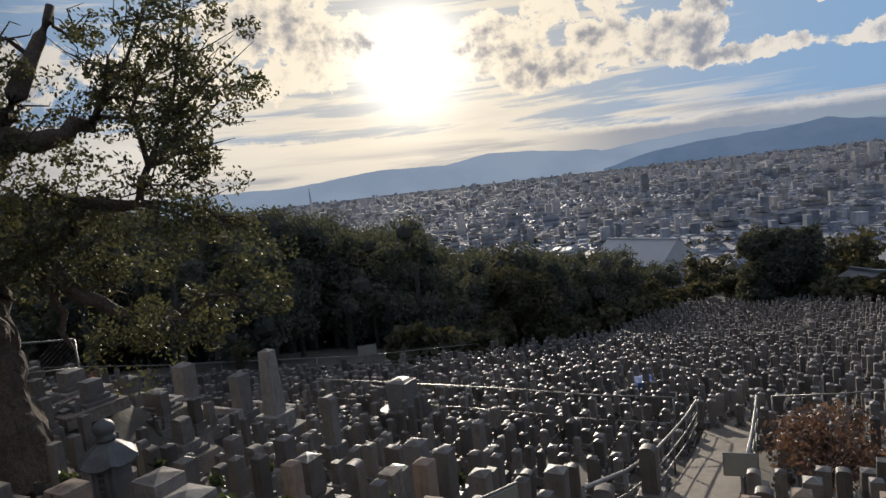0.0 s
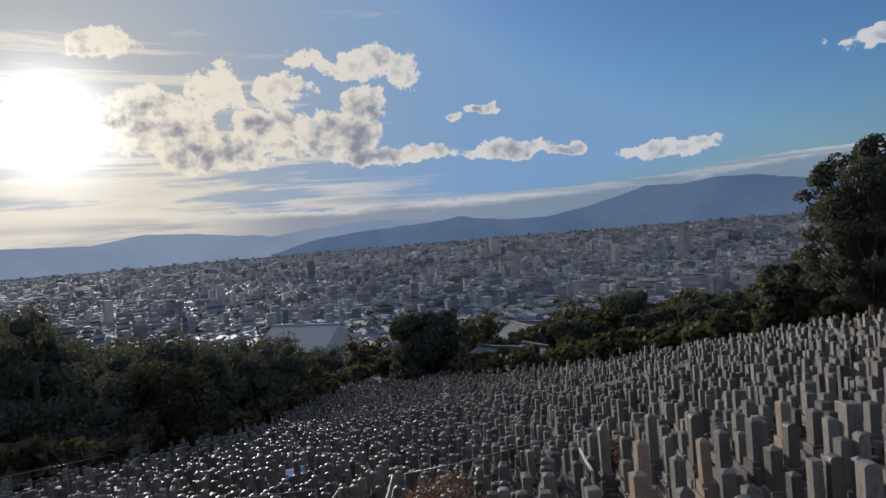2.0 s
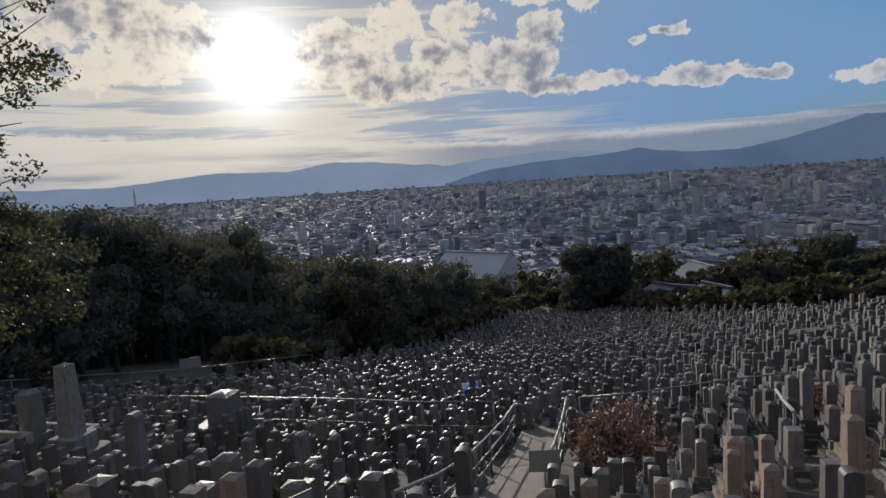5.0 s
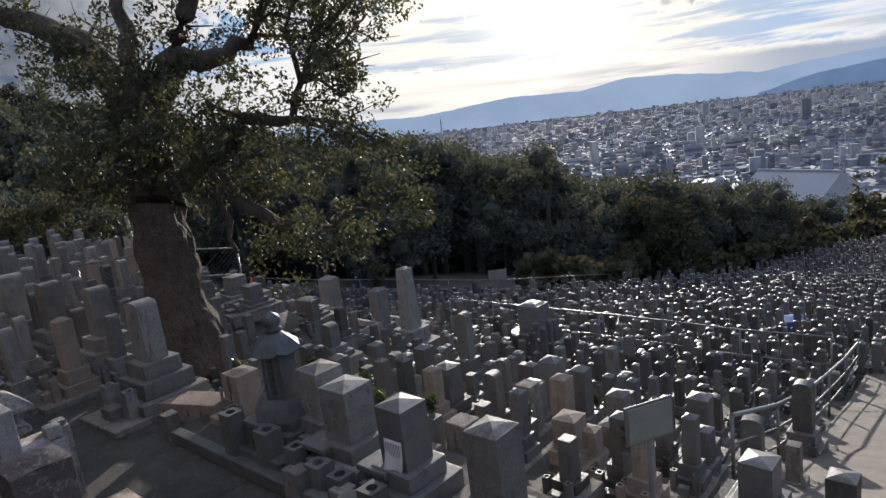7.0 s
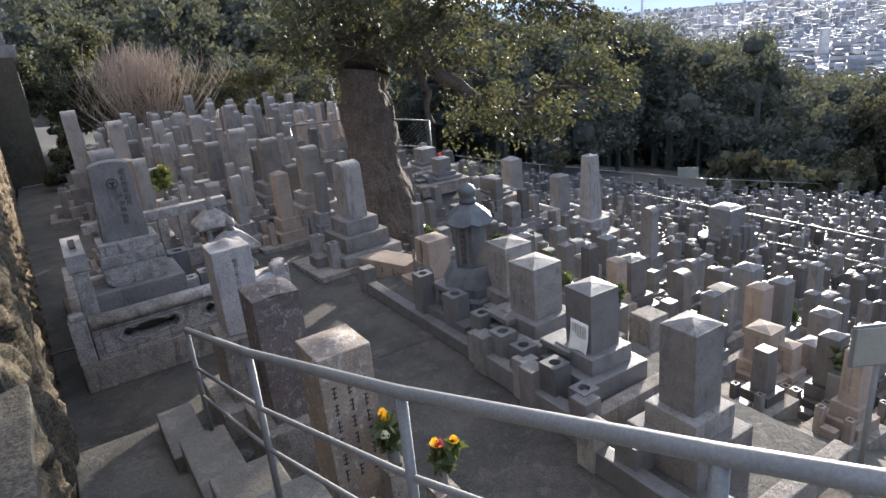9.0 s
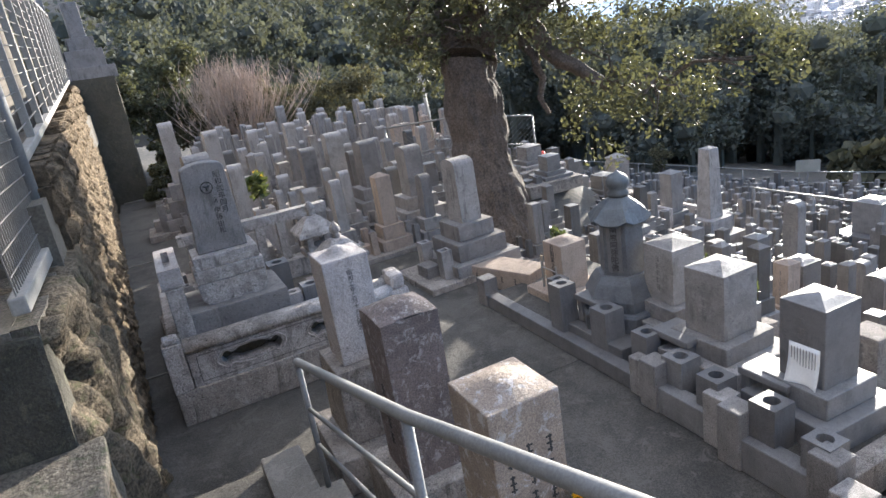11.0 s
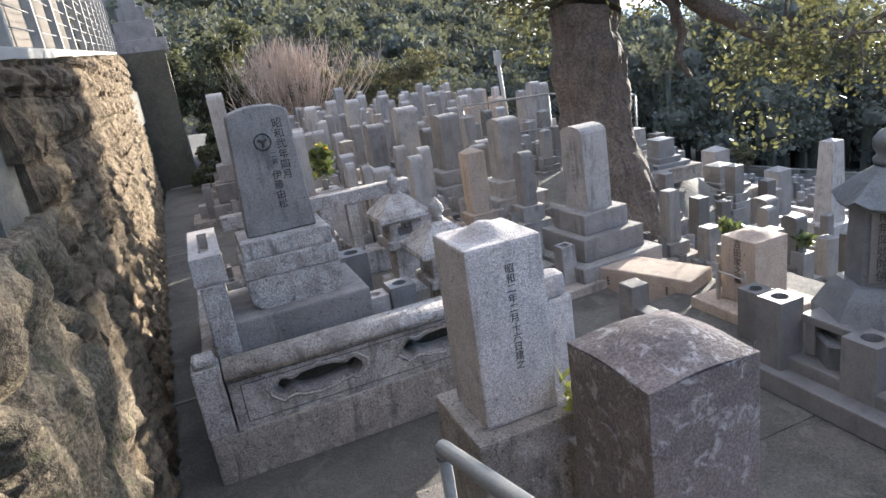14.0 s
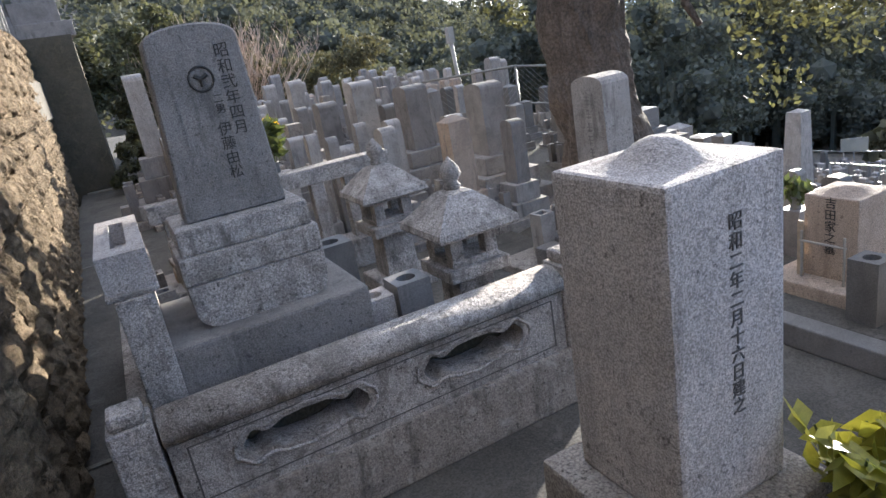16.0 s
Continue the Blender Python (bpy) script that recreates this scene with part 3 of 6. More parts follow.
def stone(meshes, x, y, z, sx, sy, sz, turn=0.0):
    ob = new("stone", rng.choice(meshes))
    ob.parent = wall
    ob.matrix_local = pose(x, y, z, rng.uniform(-2, 2), 0, turn + rng.uniform(-2, 2)) @ Matrix.Diagonal((sx, sy, sz, 1))
    return ob


z = LOW
row = 0
while z < 2.55:
    hgt = rng.uniform(0.17, 0.23)
    y = 0.6 + 0.1 * (row % 2)
    while y < 14.0:
        wid = rng.uniform(0.2, 0.42) * (1.0 if y < 6 else 1.5)
        top = min(z + hgt, WALL_TOP(y + wid / 2))
        if top - z > 0.06:
            stone(SQUARED, -1.33 - 0.0305 * (y + wid / 2), y + wid / 2, (z + top) / 2, 0.15, wid * 0.98, (top - z) * 0.97, LEAN)
        y += wid
    z += hgt
    row += 1


def crag(y0, y1, seed, top=1.47, near=-1.29, far=-1.29):
    """Great rock of the near wall: its broken face from the foot up, rounding over to the top."""
    bm = bmesh.new()
    rows = []
    path = [(-1.29, LOW - 0.1 + (top - 0.01 - LOW + 0.1) * i / 46) for i in range(47)] + [(-1.32 - 0.62 * i / 14, top + 0.012 * math.sin(i)) for i in range(15)]
    n = max(8, int((y1 - y0) / 0.03))
    for j in range(n + 1):
        y = y0 + (y1 - y0) * j / n
        edge = min(min(j, n - j) / 4.0, 1.0)
        row = []
        for i, (x, z) in enumerate(path):
            p = Vector((0.3 * x, y, z)) + noise.noise_vector(Vector((x, y, z)) * 1.3) * 0.16
            across = p.y * 0.93 + p.z * 0.37
            down = p.z * 0.93 - p.y * 0.37
            big_form = noise.fractal(Vector((seed, across * 1.5, down * 0.8)), 0.9, 2.0, 3)
            plate = noise.noise(Vector((seed + 4, across * 5.2, down * 1.5)))
            cleft = abs(noise.noise(Vector((seed + 9, across * 3.6, down * 1.2))))
            small = noise.fractal(Vector((x * 4, y * 9, z * 6)), 0.7, 2.1, 4)
            push = 0.085 * big_form + 0.035 * (1 if plate > 0.12 else -0.4 if plate < -0.15 else plate * 3) - 0.11 * math.exp(-(cleft / 0.09) ** 2) + 0.034 * small
            push -= 0.10 * (1 - edge) ** 2
            up = min(max((z - top + 0.11) / 0.12, 0), 1)
            row.append(bm.verts.new((x + 1.29 + near + (far - near) * j / n + push * (1 - up), y, z + (0.45 * push - 0.01) * up)))
        rows.append(row)
    for r0, r1 in zip(rows, rows[1:]):
        for i in range(len(path) - 1):
            bm.faces.new((r0[i], r1[i], r1[i + 1], r0[i + 1]))
    for r in (rows[0], rows[-1]):
        f = r + [bm.verts.new((-1.94, r[0].co.y, LOW - 0.1))]
        bm.faces.new(f)
    bmesh.ops.recalc_face_normals(bm, faces=bm.faces[:])
    return part("stone", bm, CRAG, wall, smooth=True)


crag(-6.2, -4.5, 0.0)
crag(-4.5, -2.72, 3.7)
crag(-2.72, -0.70, 7.4, 0.78, -1.19, -1.27)
crag(-0.72, 1.0, 14.8, 1.40, -1.27, -1.29)
part("end_face", rough(block(-2.6, -0.735, LOW, -1.36, -0.5, 1.37, bevel=0.03), 0.02, 3.0, 6), MOSSY, wall, "dark mossy end of the upper wall")
structure("terrace_ledge", rough(block(-2.75, -2.75, 0.5, -1.26, -0.70, 0.825, bevel=0.02), 0.022, 3.0, 12), LEDGE, "gravelly earth ledge on the lower wall")
structure("terrace_upper", rough(block(-9, -12, 1.1, -1.85, -2.74, 1.40), 0.02, 1.0, 3), EARTH, "bare earth of the terrace above the wall")
structure("terrace_middle", rough(block(-9, -2.735, 0.3, -2.7, -0.72, 1.40), 0.02, 1.0, 3), EARTH, "bare earth bank behind the ledge")
structure("terrace_fore", rough(block(-9, -0.70, 1.1, -1.36, 0.9, 1.405), 0.02, 2.0, 6), LEDGE, "bare earth of the terrace behind the wall's end")
structure("terrace_top", rough(block(-9, 0.95, 1.2, -1.62, 14.3, 1.9), 0.02, 1.0, 3), EARTH, "bare earth of the upper terrace behind the fence")
structure("wall_return", rough(block(-3.4, 14.35, LOW - 0.2, -0.85, 17, 2.72), 0.03, 2.0, 5), MOSSY, "dark mossy return wall of the terrace")
structure("pavement_gutter", block(-1.5, 14.18, LOW, -0.85, 14.30, LOW + 0.03), CONCRETE, "pale concrete gutter strip at the foot of the wall")
# pale strips in place of sunlight falling through gaps onto the walkway
for yy in (2.7, 7.4):
    structure("pavement_joint", block(-1.3 - 0.03 * yy, yy, LOW + 0.002, -1.07, yy + 0.035, LOW + 0.012), CONCRETE, "pale strip painted as a sliver of sunlight across the walkway")

# fence on the wall: pale posts with fine wires
fence = thing("mesh_fence", "pale wire mesh fence on top of the stone wall", "fence", (-1.42, 0.7, 1.93), LEAN)
tilt = Matrix.Rotation(math.atan(0.058), 4, "X")


def along(name, bm, mat):
    bm.transform(tilt)
    return part(name, bm, mat, fence)


along("bottom_rail", block(-0.03, 0.0, 0.0, 0.03, 13.3, 0.06, bevel=0.008), PALE)
along("top_rail", block(-0.02, 0.0, 1.46, 0.02, 13.3, 1.50, bevel=0.008), PALE)
for i in range(13):
    along("fence_post", block(-0.028, i * 1.1 - 0.028, 0.06, 0.028, i * 1.1 + 0.028, 1.52, bevel=0.006), PALE)
bm = bmesh.new()
for i in range(12):
    box(bm, -0.004, 0.0, 0.16 + i * 0.108, 0.003, 13.2, 0.167 + i * 0.108)
tagged(along("wire_net", bm, WIRE), kind="stuff")
structure("concrete_parapet", rough(block(-2.9, -4.0, 1.38, -2.5, 13.2, 4.8), 0.004, 2.0, 2), PARAPET, "grey concrete parapet behind the wire fence")
stone_top = thing("terrace_grave", "grey granite gravestone on broad stepped plinths above the mossy wall", "gravestone", (-1.42, 15.1, 2.70), 6)
part("base", block(-0.62, -0.62, 0, 0.62, 0.62, 0.30, bevel=0.015), GRANITE_GREY, stone_top)
part("plinth", block(-0.40, -0.42, 0.30, 0.46, 0.42, 0.72, bevel=0.015), GRANITE_GREY, stone_top)
part("upper_plinth", block(-0.26, -0.28, 0.72, 0.34, 0.28, 1.02, bevel=0.012), GRANITE_GREY, stone_top)
part("shaft", block(-0.14, -0.17, 1.02, 0.22, 0.17, 1.85, bevel=0.03), GRANITE_GREY, stone_top)
side_stone = thing("terrace_grave", "tall dark granite gravestone beside the broad plinths", "gravestone", (-2.05, 15.0, 2.70), 4)
part("base", block(-0.3, -0.3, 0, 0.3, 0.3, 0.5, bevel=0.015), GRANITE_DARK, side_stone)
part("plinth", block(-0.22, -0.22, 0.5, 0.22, 0.22, 1.3, bevel=0.012), GRANITE_DARK, side_stone)
part("shaft", block(-0.16, -0.16, 1.3, 0.16, 0.16, 2.5, bevel=0.012), GRANITE_DARK, side_stone)
grille = thing("mesh_gate", "grey steel post and panel of fine wire mesh on the wall", "gate")
part("post", tube(bmesh.new(), [(-1.40, 0.62, 1.42), (-1.40, 0.62, 3.3)], 0.036, 12), STEEL, grille, smooth=True)
part("sill", box(bmesh.new(), -1.44, -0.66, 1.44, -1.37, 0.57, 1.52, bevel=0.01), PALE, grille)
bm = bmesh.new()
for i in range(24):
    box(bm, -1.408, -0.64 + i * 0.05, 1.52, -1.402, -0.635 + i * 0.05, 3.0)
for i in range(14):
    box(bm, -1.40, -0.65, 1.60 + i * 0.1, -1.395, 0.57, 1.605 + i * 0.1)
tagged(part("wire_net", bm, WIRE, grille), kind="stuff")


# ---- writing ----
def carved(text, parent, place, normal_turn, size, mat=INK, lean=0.0, depth=0.0015):
    """One upright column of carved characters as flat letters set on a face that looks along -y, turned about z."""
    cu = bpy.data.curves.new("inscription", "FONT")
    cu.body = "\n".join(text)
    cu.size, cu.space_line, cu.extrude = size, 1.0, depth
    cu.align_x = "CENTER"
    tmp = bpy.data.objects.new("inscription", cu)
    scene.collection.objects.link(tmp)
    me = bpy.data.meshes.new_from_object(tmp.evaluated_get(bpy.context.evaluated_depsgraph_get()))
    bpy.data.objects.remove(tmp)
    me.materials.clear()
    me.materials.append(mat)
    ob = new("inscription", me)
    ob.parent = parent
    ob.matrix_local = pose(*place, 90, 0, normal_turn)
    return tagged(ob, "dark carved characters")


def strokes(bm, x, y, z0, z1, wide, rows, seed):
    """Unreadable carved column on a face looking along -y: short bars."""
    r = random.Random(seed)
    step = (z1 - z0) / rows
    for i in range(rows):
        zc = z1 - (i + 0.5) * step
        for k in range(3):
            zz = zc + (k - 1) * step * 0.27
            w = wide * r.uniform(0.3, 0.5)
            box(bm, x - w, y - 0.0015, zz - step * 0.035, x + w, y + 0.004, zz + step * 0.035)
        s = wide * r.uniform(-0.2, 0.2)
        box(bm, x + s - step * 0.035, y - 0.002, zc - step * 0.38, x + s + step * 0.035, y + 0.004, zc + step * 0.34)
    return bm


def pillow(half, z, rise, spread, seed):
    """Square stone top with rounded edges and a low uneven dome."""
    bm = bmesh.new()
    n = 22
    grid = []
    for i in range(n + 1):
        row = []
        for j in range(n + 1):
            u, v = 2 * i / n - 1, 2 * j / n - 1
            rim = max(abs(u), abs(v))
            up = rise * math.exp(-((u * u + v * v) / (spread * spread)) ** 1.3) + 0.003 * (1 - max(0, (rim - 0.75) / 0.25) ** 2) + 0.0025 * noise.noise(Vector((u * 5, v * 5, seed)))
            row.append(bm.verts.new((u * half, v * half, z + up)))
        grid.append(row)
    for i in range(n):
        for j in range(n):
            bm.faces.new((grid[i][j], grid[i + 1][j], grid[i + 1][j + 1], grid[i][j + 1]))
    return bm


# ---- the near gravestones beside the steps ----
pillar = thing("gravestone_pillar", "tall speckled grey granite pillar with a carved date on stepped plinths", "gravestone", (0.15, 0.15, LOW))
part("lower_plinth", block(-0.36, -0.36, 0, 0.36, 0.36, 0.26, bevel=0.012), GRANITE_OLD, pillar)
part("plinth", block(-0.235, -0.235, 0.26, 0.235, 0.235, 0.79, bevel=0.014, shrink=0.012), GRANITE_OLD, pillar)
bm = block(-0.152, -0.152, 0.79, 0.152, 0.152, 1.50, bevel=0.012)
part("shaft", bm, GRANITE, pillar)
part("cap", pillow(0.146, 1.497, 0.048, 0.5, 1), GRANITE, pillar, "rough domed cap", smooth=True)
carved("昭和二年二月十六日建之", pillar, (0.012, -0.1530, 1.385), 0, 0.038, CARVING)

brown = thing("gravestone_block", "dark brown lichen-stained square gravestone with a domed top", "gravestone", (0.175, -0.755, LOW))
part("plinth", block(-0.27, -0.27, 0, 0.27, 0.27, 0.46, bevel=0.012), GRANITE_OLD, brown)
BROWN = material("lichen_brown_stone", (0.17, 0.135, 0.12), (0.06, 0.05, 0.045), 0.9, 6, 120, 0.3, 0.6, spots=(0.33, 0.30, 0.28))
part("shaft", block(-0.16, -0.16, 0.46, 0.16, 0.16, 1.392, bevel=0.003), BROWN, brown)
part("cap", pillow(0.1598, 1.389, 0.056, 0.85, 2), BROWN, brown, "pale lichen-spotted domed cap", smooth=True)
bm = bmesh.new()
strokes(bm, 0, 0, 0, 0.4, 0.05, 4, 3)
bm.transform(pose(-0.162, 0.0, 0.62, 0, 0, -90))
tagged(part("inscription", bm, INK, brown), kind="stuff")
part("crest", lathe(bmesh.new(), [(0.05, 0), (0.05, 0.004), (0.04, 0.004)], 24), BROWN, brown).matrix_local = pose(-0.163, 0, 1.18, 0, -90, 0)

flat = thing("gravestone_flat", "square lichen-stained gravestone with a low pillowed top", "gravestone", (0.215, -1.72, LOW))
part("plinth", block(-0.28, -0.28, 0, 0.28, 0.28, 0.36, bevel=0.012), GRANITE_OLD, flat)
PATCHY = material("patchy_lichen_stone", (0.30, 0.24, 0.185), (0.15, 0.12, 0.10), 0.85, 5, 140, 0.25, 0.5, spots=(0.45, 0.42, 0.40))
part("shaft", block(-0.16, -0.16, 0.36, 0.16, 0.16, 1.365, bevel=0.008), PATCHY, flat)
part("cap", pillow(0.154, 1.361, 0.040, 0.75, 3), PATCHY, flat, "warm pillowed top with a dark stain", smooth=True)
bm = bmesh.new()
for i, xx in enumerate((-0.09, 0.0, 0.09)):
    strokes(bm, xx, -0.161, 0.55, 1.2, 0.032, 6, 11 + i)
tagged(part("inscription", bm, INK, flat), kind="stuff")

# ---- walled family grave ----
plot = thing("grave_enclosure", "granite grave wall with two cloud-shaped openings on a stone footing", "grave wall", (0, 0, LOW))
FRONT = 1.50
part("footing", block(-1.06, FRONT - 0.02, 0, 1.02, FRONT + 0.24, 0.30, bevel=0.012), GRANITE_OLD, plot)
part("side_footing", block(-1.06, FRONT + 0.244, 0, -0.86, 4.3, 0.28, bevel=0.012), GRANITE_OLD, plot)


def front_panel():
    """Slab with two openings cut through it, a rounded coping and a raised border."""
    z0, z1, y0, y1 = 0.30, 0.66, FRONT, FRONT + 0.15
    bm = bmesh.new()
    xs = [-0.90, -0.80, 0.68, 0.86]
    holes = [(-0.40, 0.28, 0.055), (0.37, 0.28, 0.055)]

    def outline(cx, n=72):
        pts = []
        for i in range(n):
            a = 2 * math.pi * i / n
            pts.append((cx + 0.255 * abs(math.cos(a)) ** 0.45 * (1 if math.cos(a) > 0 else -1), 0.475 + 0.050 * abs(math.sin(a)) ** 0.45 * (1 if math.sin(a) > 0 else -1) * (1.05 + 0.30 * math.cos(6 * math.pi * math.cos(a) * 0.5))))
        return pts

    for yy, flip in ((y0, False), (y1, True)):
        loops = []
        rect = [bm.verts.new((x, yy, z)) for x, z in ((-0.90, z0), (0.86, z0), (0.86, z1 - 0.05), (-0.90, z1 - 0.05))]
        edges = [bm.edges.new((rect[i], rect[(i + 1) % 4])) for i in range(4)]
        for cx, _, _ in holes:
            vs = [bm.verts.new((x, yy, z)) for x, z in outline(cx)]
            edges += [bm.edges.new((vs[i], vs[(i + 1) % len(vs)])) for i in range(len(vs))]
            loops.append(vs)
        bmesh.ops.triangle_fill(bm, edges=edges, use_beauty=True, normal=(0, -1, 0))
        if flip:
            back_loops, back_rect = loops, rect
        else:
            front_loops, front_rect = loops, rect
    for a, b in zip(front_loops + [front_rect], back_loops + [back_rect]):
        for i in range(len(a)):
            j = (i + 1) % len(a)
            bm.faces.new((a[i], a[j], b[j], b[i]))
    bmesh.ops.recalc_face_normals(bm, faces=bm.faces[:])
    return bm


part("front_panel", front_panel(), GRANITE_STAINED, plot)
# added dark block, there to make the openings read as shaded
part("inner_fill", rough(block(-0.88, FRONT + 0.16, 0.28, 0.84, FRONT + 0.25, 0.60), 0.006, 5.0, 5), MOSSY, plot, "dark mossy backing added to shade the openings")
bm = bmesh.new()
seg = 10
prof = [(FRONT - 0.025 + 0.2 * (0.5 - 0.5 * math.cos(math.pi * i / seg)), 0.612 + 0.10 * math.sin(math.pi * i / seg) ** 0.7) for i in range(seg + 1)]
ends = [[bm.verts.new((x, y, z)) for y, z in prof] for x in (-0.905, 0.865)]
for i in range(seg):
    bm.faces.new((ends[0][i], ends[1][i], ends[1][i + 1], ends[0][i + 1]))
bm.faces.new(ends[0][::-1])
bm.faces.new(ends[1])
bm.faces.new((ends[0][0], ends[0][-1], ends[1][-1], ends[1][0]))
bmesh.ops.recalc_face_normals(bm, faces=bm.faces[:])
part("coping", bm, GRANITE_STAINED, plot, "rounded dirt-streaked coping", smooth=True)
bm = bmesh.new()
for cx in (-0.40, 0.37):
    pts = []
    for i in range(49):
        a = 2 * math.pi * i / 48
        pts.append((cx + 0.29 * abs(math.cos(a)) ** 0.5 * (1 if math.cos(a) > 0 else -1), FRONT - 0.001, 0.475 + 0.075 * abs(math.sin(a)) ** 0.55 * (1 if math.sin(a) > 0 else -1) * (1 + 0.20 * math.cos(6 * math.pi * math.cos(a) * 0.55))))
    tube(bm, pts, 0.008, 5)
part("carved_border", bm, GRANITE_STAINED, plot, smooth=True)
bm = bmesh.new()
for x0, z0, x1, z1 in ((-0.84, 0.335, 0.80, 0.342), (-0.84, 0.565, 0.80, 0.572), (-0.84, 0.335, -0.833, 0.572), (0.793, 0.335, 0.80, 0.572)):
    box(bm, x0, FRONT - 0.0025, z0 + 0.001, x1, FRONT + 0.002, z1 - 0.001)
part("carved_line", bm, CARVING, plot, "dirt-filled carved border line")
for zz in (0.604, 0.596):
    part("carved_line", block(-0.90, FRONT - 0.003, zz, 0.86, FRONT + 0.002, zz + 0.0035), CARVING, plot)
for x in (-0.99, 0.94):
    bm = block(x - 0.075, FRONT - 0.02, 0.30, x + 0.075, FRONT + 0.13, 0.72, bevel=0.01)
    box(bm, x - 0.06, FRONT - 0.005, 0.72, x + 0.06, FRONT + 0.115, 0.78, bevel=0.02)
    part("corner_post", bm, GRANITE_STAINED, plot)
part("side_panel", block(-1.03, FRONT + 0.15, 0.28, -0.93, 4.2, 0.52, bevel=0.012), GRANITE_STAINED, plot)
# earth-dark floor colour, standing in for shade seen through the openings
part("floor_slab", block(-0.86, FRONT + 0.244, 0, 0.98, 4.3, 0.30), EARTH, plot)
for yy in (FRONT + 0.34, 2.5):
    part("side_post", rough(block(-0.92, yy - 0.07, 0.28, -0.78, yy + 0.07, 1.08, bevel=0.012), 0.003, 4), GRANITE_STAINED, plot)
part("side_rail", block(-0.90, FRONT + 0.42, 0.86, -0.80, 3.0, 0.96, bevel=0.01), GRANITE_STAINED, plot)
part("back_rail", block(-0.7, 3.62, 0.98, 1.0, 3.76, 1.10, bevel=0.012), GRANITE_STAINED, plot)
part("back_base", block(-0.7, 3.56, 0.30, 1.0, 3.82, 0.52, bevel=0.012), GRANITE_STAINED, plot)
for i in range(7):
    part("baluster", block(-0.62 + i * 0.25, 3.64, 0.52, -0.52 + i * 0.25, 3.74, 0.98, bevel=0.008), GRANITE_STAINED, plot)


def slot_block(bm, x, y, z, wx, wy, hgt, sx, sy):
    """Block with a deep square or oblong hole in its top."""
    rim = [(x - wx, y - wy), (x + wx, y - wy), (x + wx, y + wy), (x - wx, y + wy)]
    hole = [(x - sx, y - sy), (x + sx, y - sy), (x + sx, y + sy), (x - sx, y + sy)]
    lo = [bm.verts.new((a, b, z)) for a, b in rim]
    hi = [bm.verts.new((a, b, z + hgt)) for a, b in rim]
    ih = [bm.verts.new((a, b, z + hgt)) for a, b in hole]
    il = [bm.verts.new((a, b, z + hgt * 0.35)) for a, b in hole]
    for i in range(4):
        j = (i + 1) % 4
        bm.faces.new((lo[i], lo[j], hi[j], hi[i]))
        bm.faces.new((hi[i], hi[j], ih[j], ih[i]))
        bm.faces.new((ih[i], ih[j], il[j], il[i]))
    bm.faces.new(il)
    bm.faces.new(lo[::-1])
    return bm


basin = thing("stone_water_basin", "pale granite trough with an oblong slot on the side post", "basin", (-0.85, FRONT + 0.36, LOW + 1.08))
part("bearer", block(-0.095, -0.075, 0, 0.095, 0.62, 0.02, bevel=0.006), GRANITE_STAINED, basin)
part("trough", slot_block(bmesh.new(), 0, 0.34, 0.02, 0.088, 0.40, 0.15, 0.03, 0.27), GRANITE, basin)

tablet = thing("grave_tablet", "tall grey granite tablet with a round crest on tiered plinths", "gravestone", (-0.37, 2.12, LOW + 0.30))
part("base_block", block(-0.42, -0.32, 0, 0.42, 0.36, 0.52, bevel=0.014), GRANITE_GREY, tablet)
bm = bmesh.new()
v = []
for yy in (-0.21, 0.27):     # cushion: flat top, lower edges drawn in
    pts = [(-0.20, 0.52), (0.20, 0.52)] + [(0.20 + 0.085 * math.sin(math.pi * i / 12), 0.605 - 0.085 * math.cos(math.pi * i / 12)) for i in range(1, 7)] + [(0.29, 0.71), (-0.29, 0.71)] + [(-0.20 - 0.085 * math.sin(math.pi * i / 12), 0.605 - 0.085 * math.cos(math.pi * i / 12)) for i in range(6, 0, -1)]
    v.append([bm.verts.new((x, yy, z)) for x, z in pts])
n = len(v[0])
for i in range(n):
    bm.faces.new((v[0][i], v[0][(i + 1) % n], v[1][(i + 1) % n], v[1][i]))
bm.faces.new(v[0])
bm.faces.new(v[1][::-1])
bmesh.ops.recalc_face_normals(bm, faces=bm.faces[:])
part("cushion", bm, GRANITE_STAINED, tablet)
part("upper_plinth", block(-0.295, -0.20, 0.712, 0.295, 0.26, 0.83, bevel=0.012), GRANITE_STAINED, tablet)
part("step_plinth", block(-0.275, -0.18, 0.83, 0.275, 0.24, 0.94, bevel=0.012), GRANITE_STAINED, tablet)
bm = bmesh.new()
v = []
for yy in (-0.075, 0.10):
    pts = [(-0.215, 0.94), (0.215, 0.94), (0.18, 1.66)] + [(0.18 * math.cos(math.pi * i / 10), 1.66 + 0.055 * math.sin(math.pi * i / 10)) for i in range(1, 10)] + [(-0.18, 1.66)]
    v.append([bm.verts.new((x, yy, z)) for x, z in pts])
n = len(v[0])
for i in range(n):
    bm.faces.new((v[0][i], v[0][(i + 1) % n], v[1][(i + 1) % n], v[1][i]))
bm.faces.new(v[0])
bm.faces.new(v[1][::-1])
bmesh.ops.recalc_face_normals(bm, faces=bm.faces[:])
bmesh.ops.bevel(bm, geom=[e for e in bm.edges], offset=0.008, segments=1, affect="EDGES")
part("slab", bm, GRANITE_GREY, tablet)
bm = bmesh.new()
tube(bm, [(0.048 * math.cos(i * math.pi / 16), -0.077, 1.50 + 0.048 * math.sin(i * math.pi / 16)) for i in range(33)], 0.005, 5)
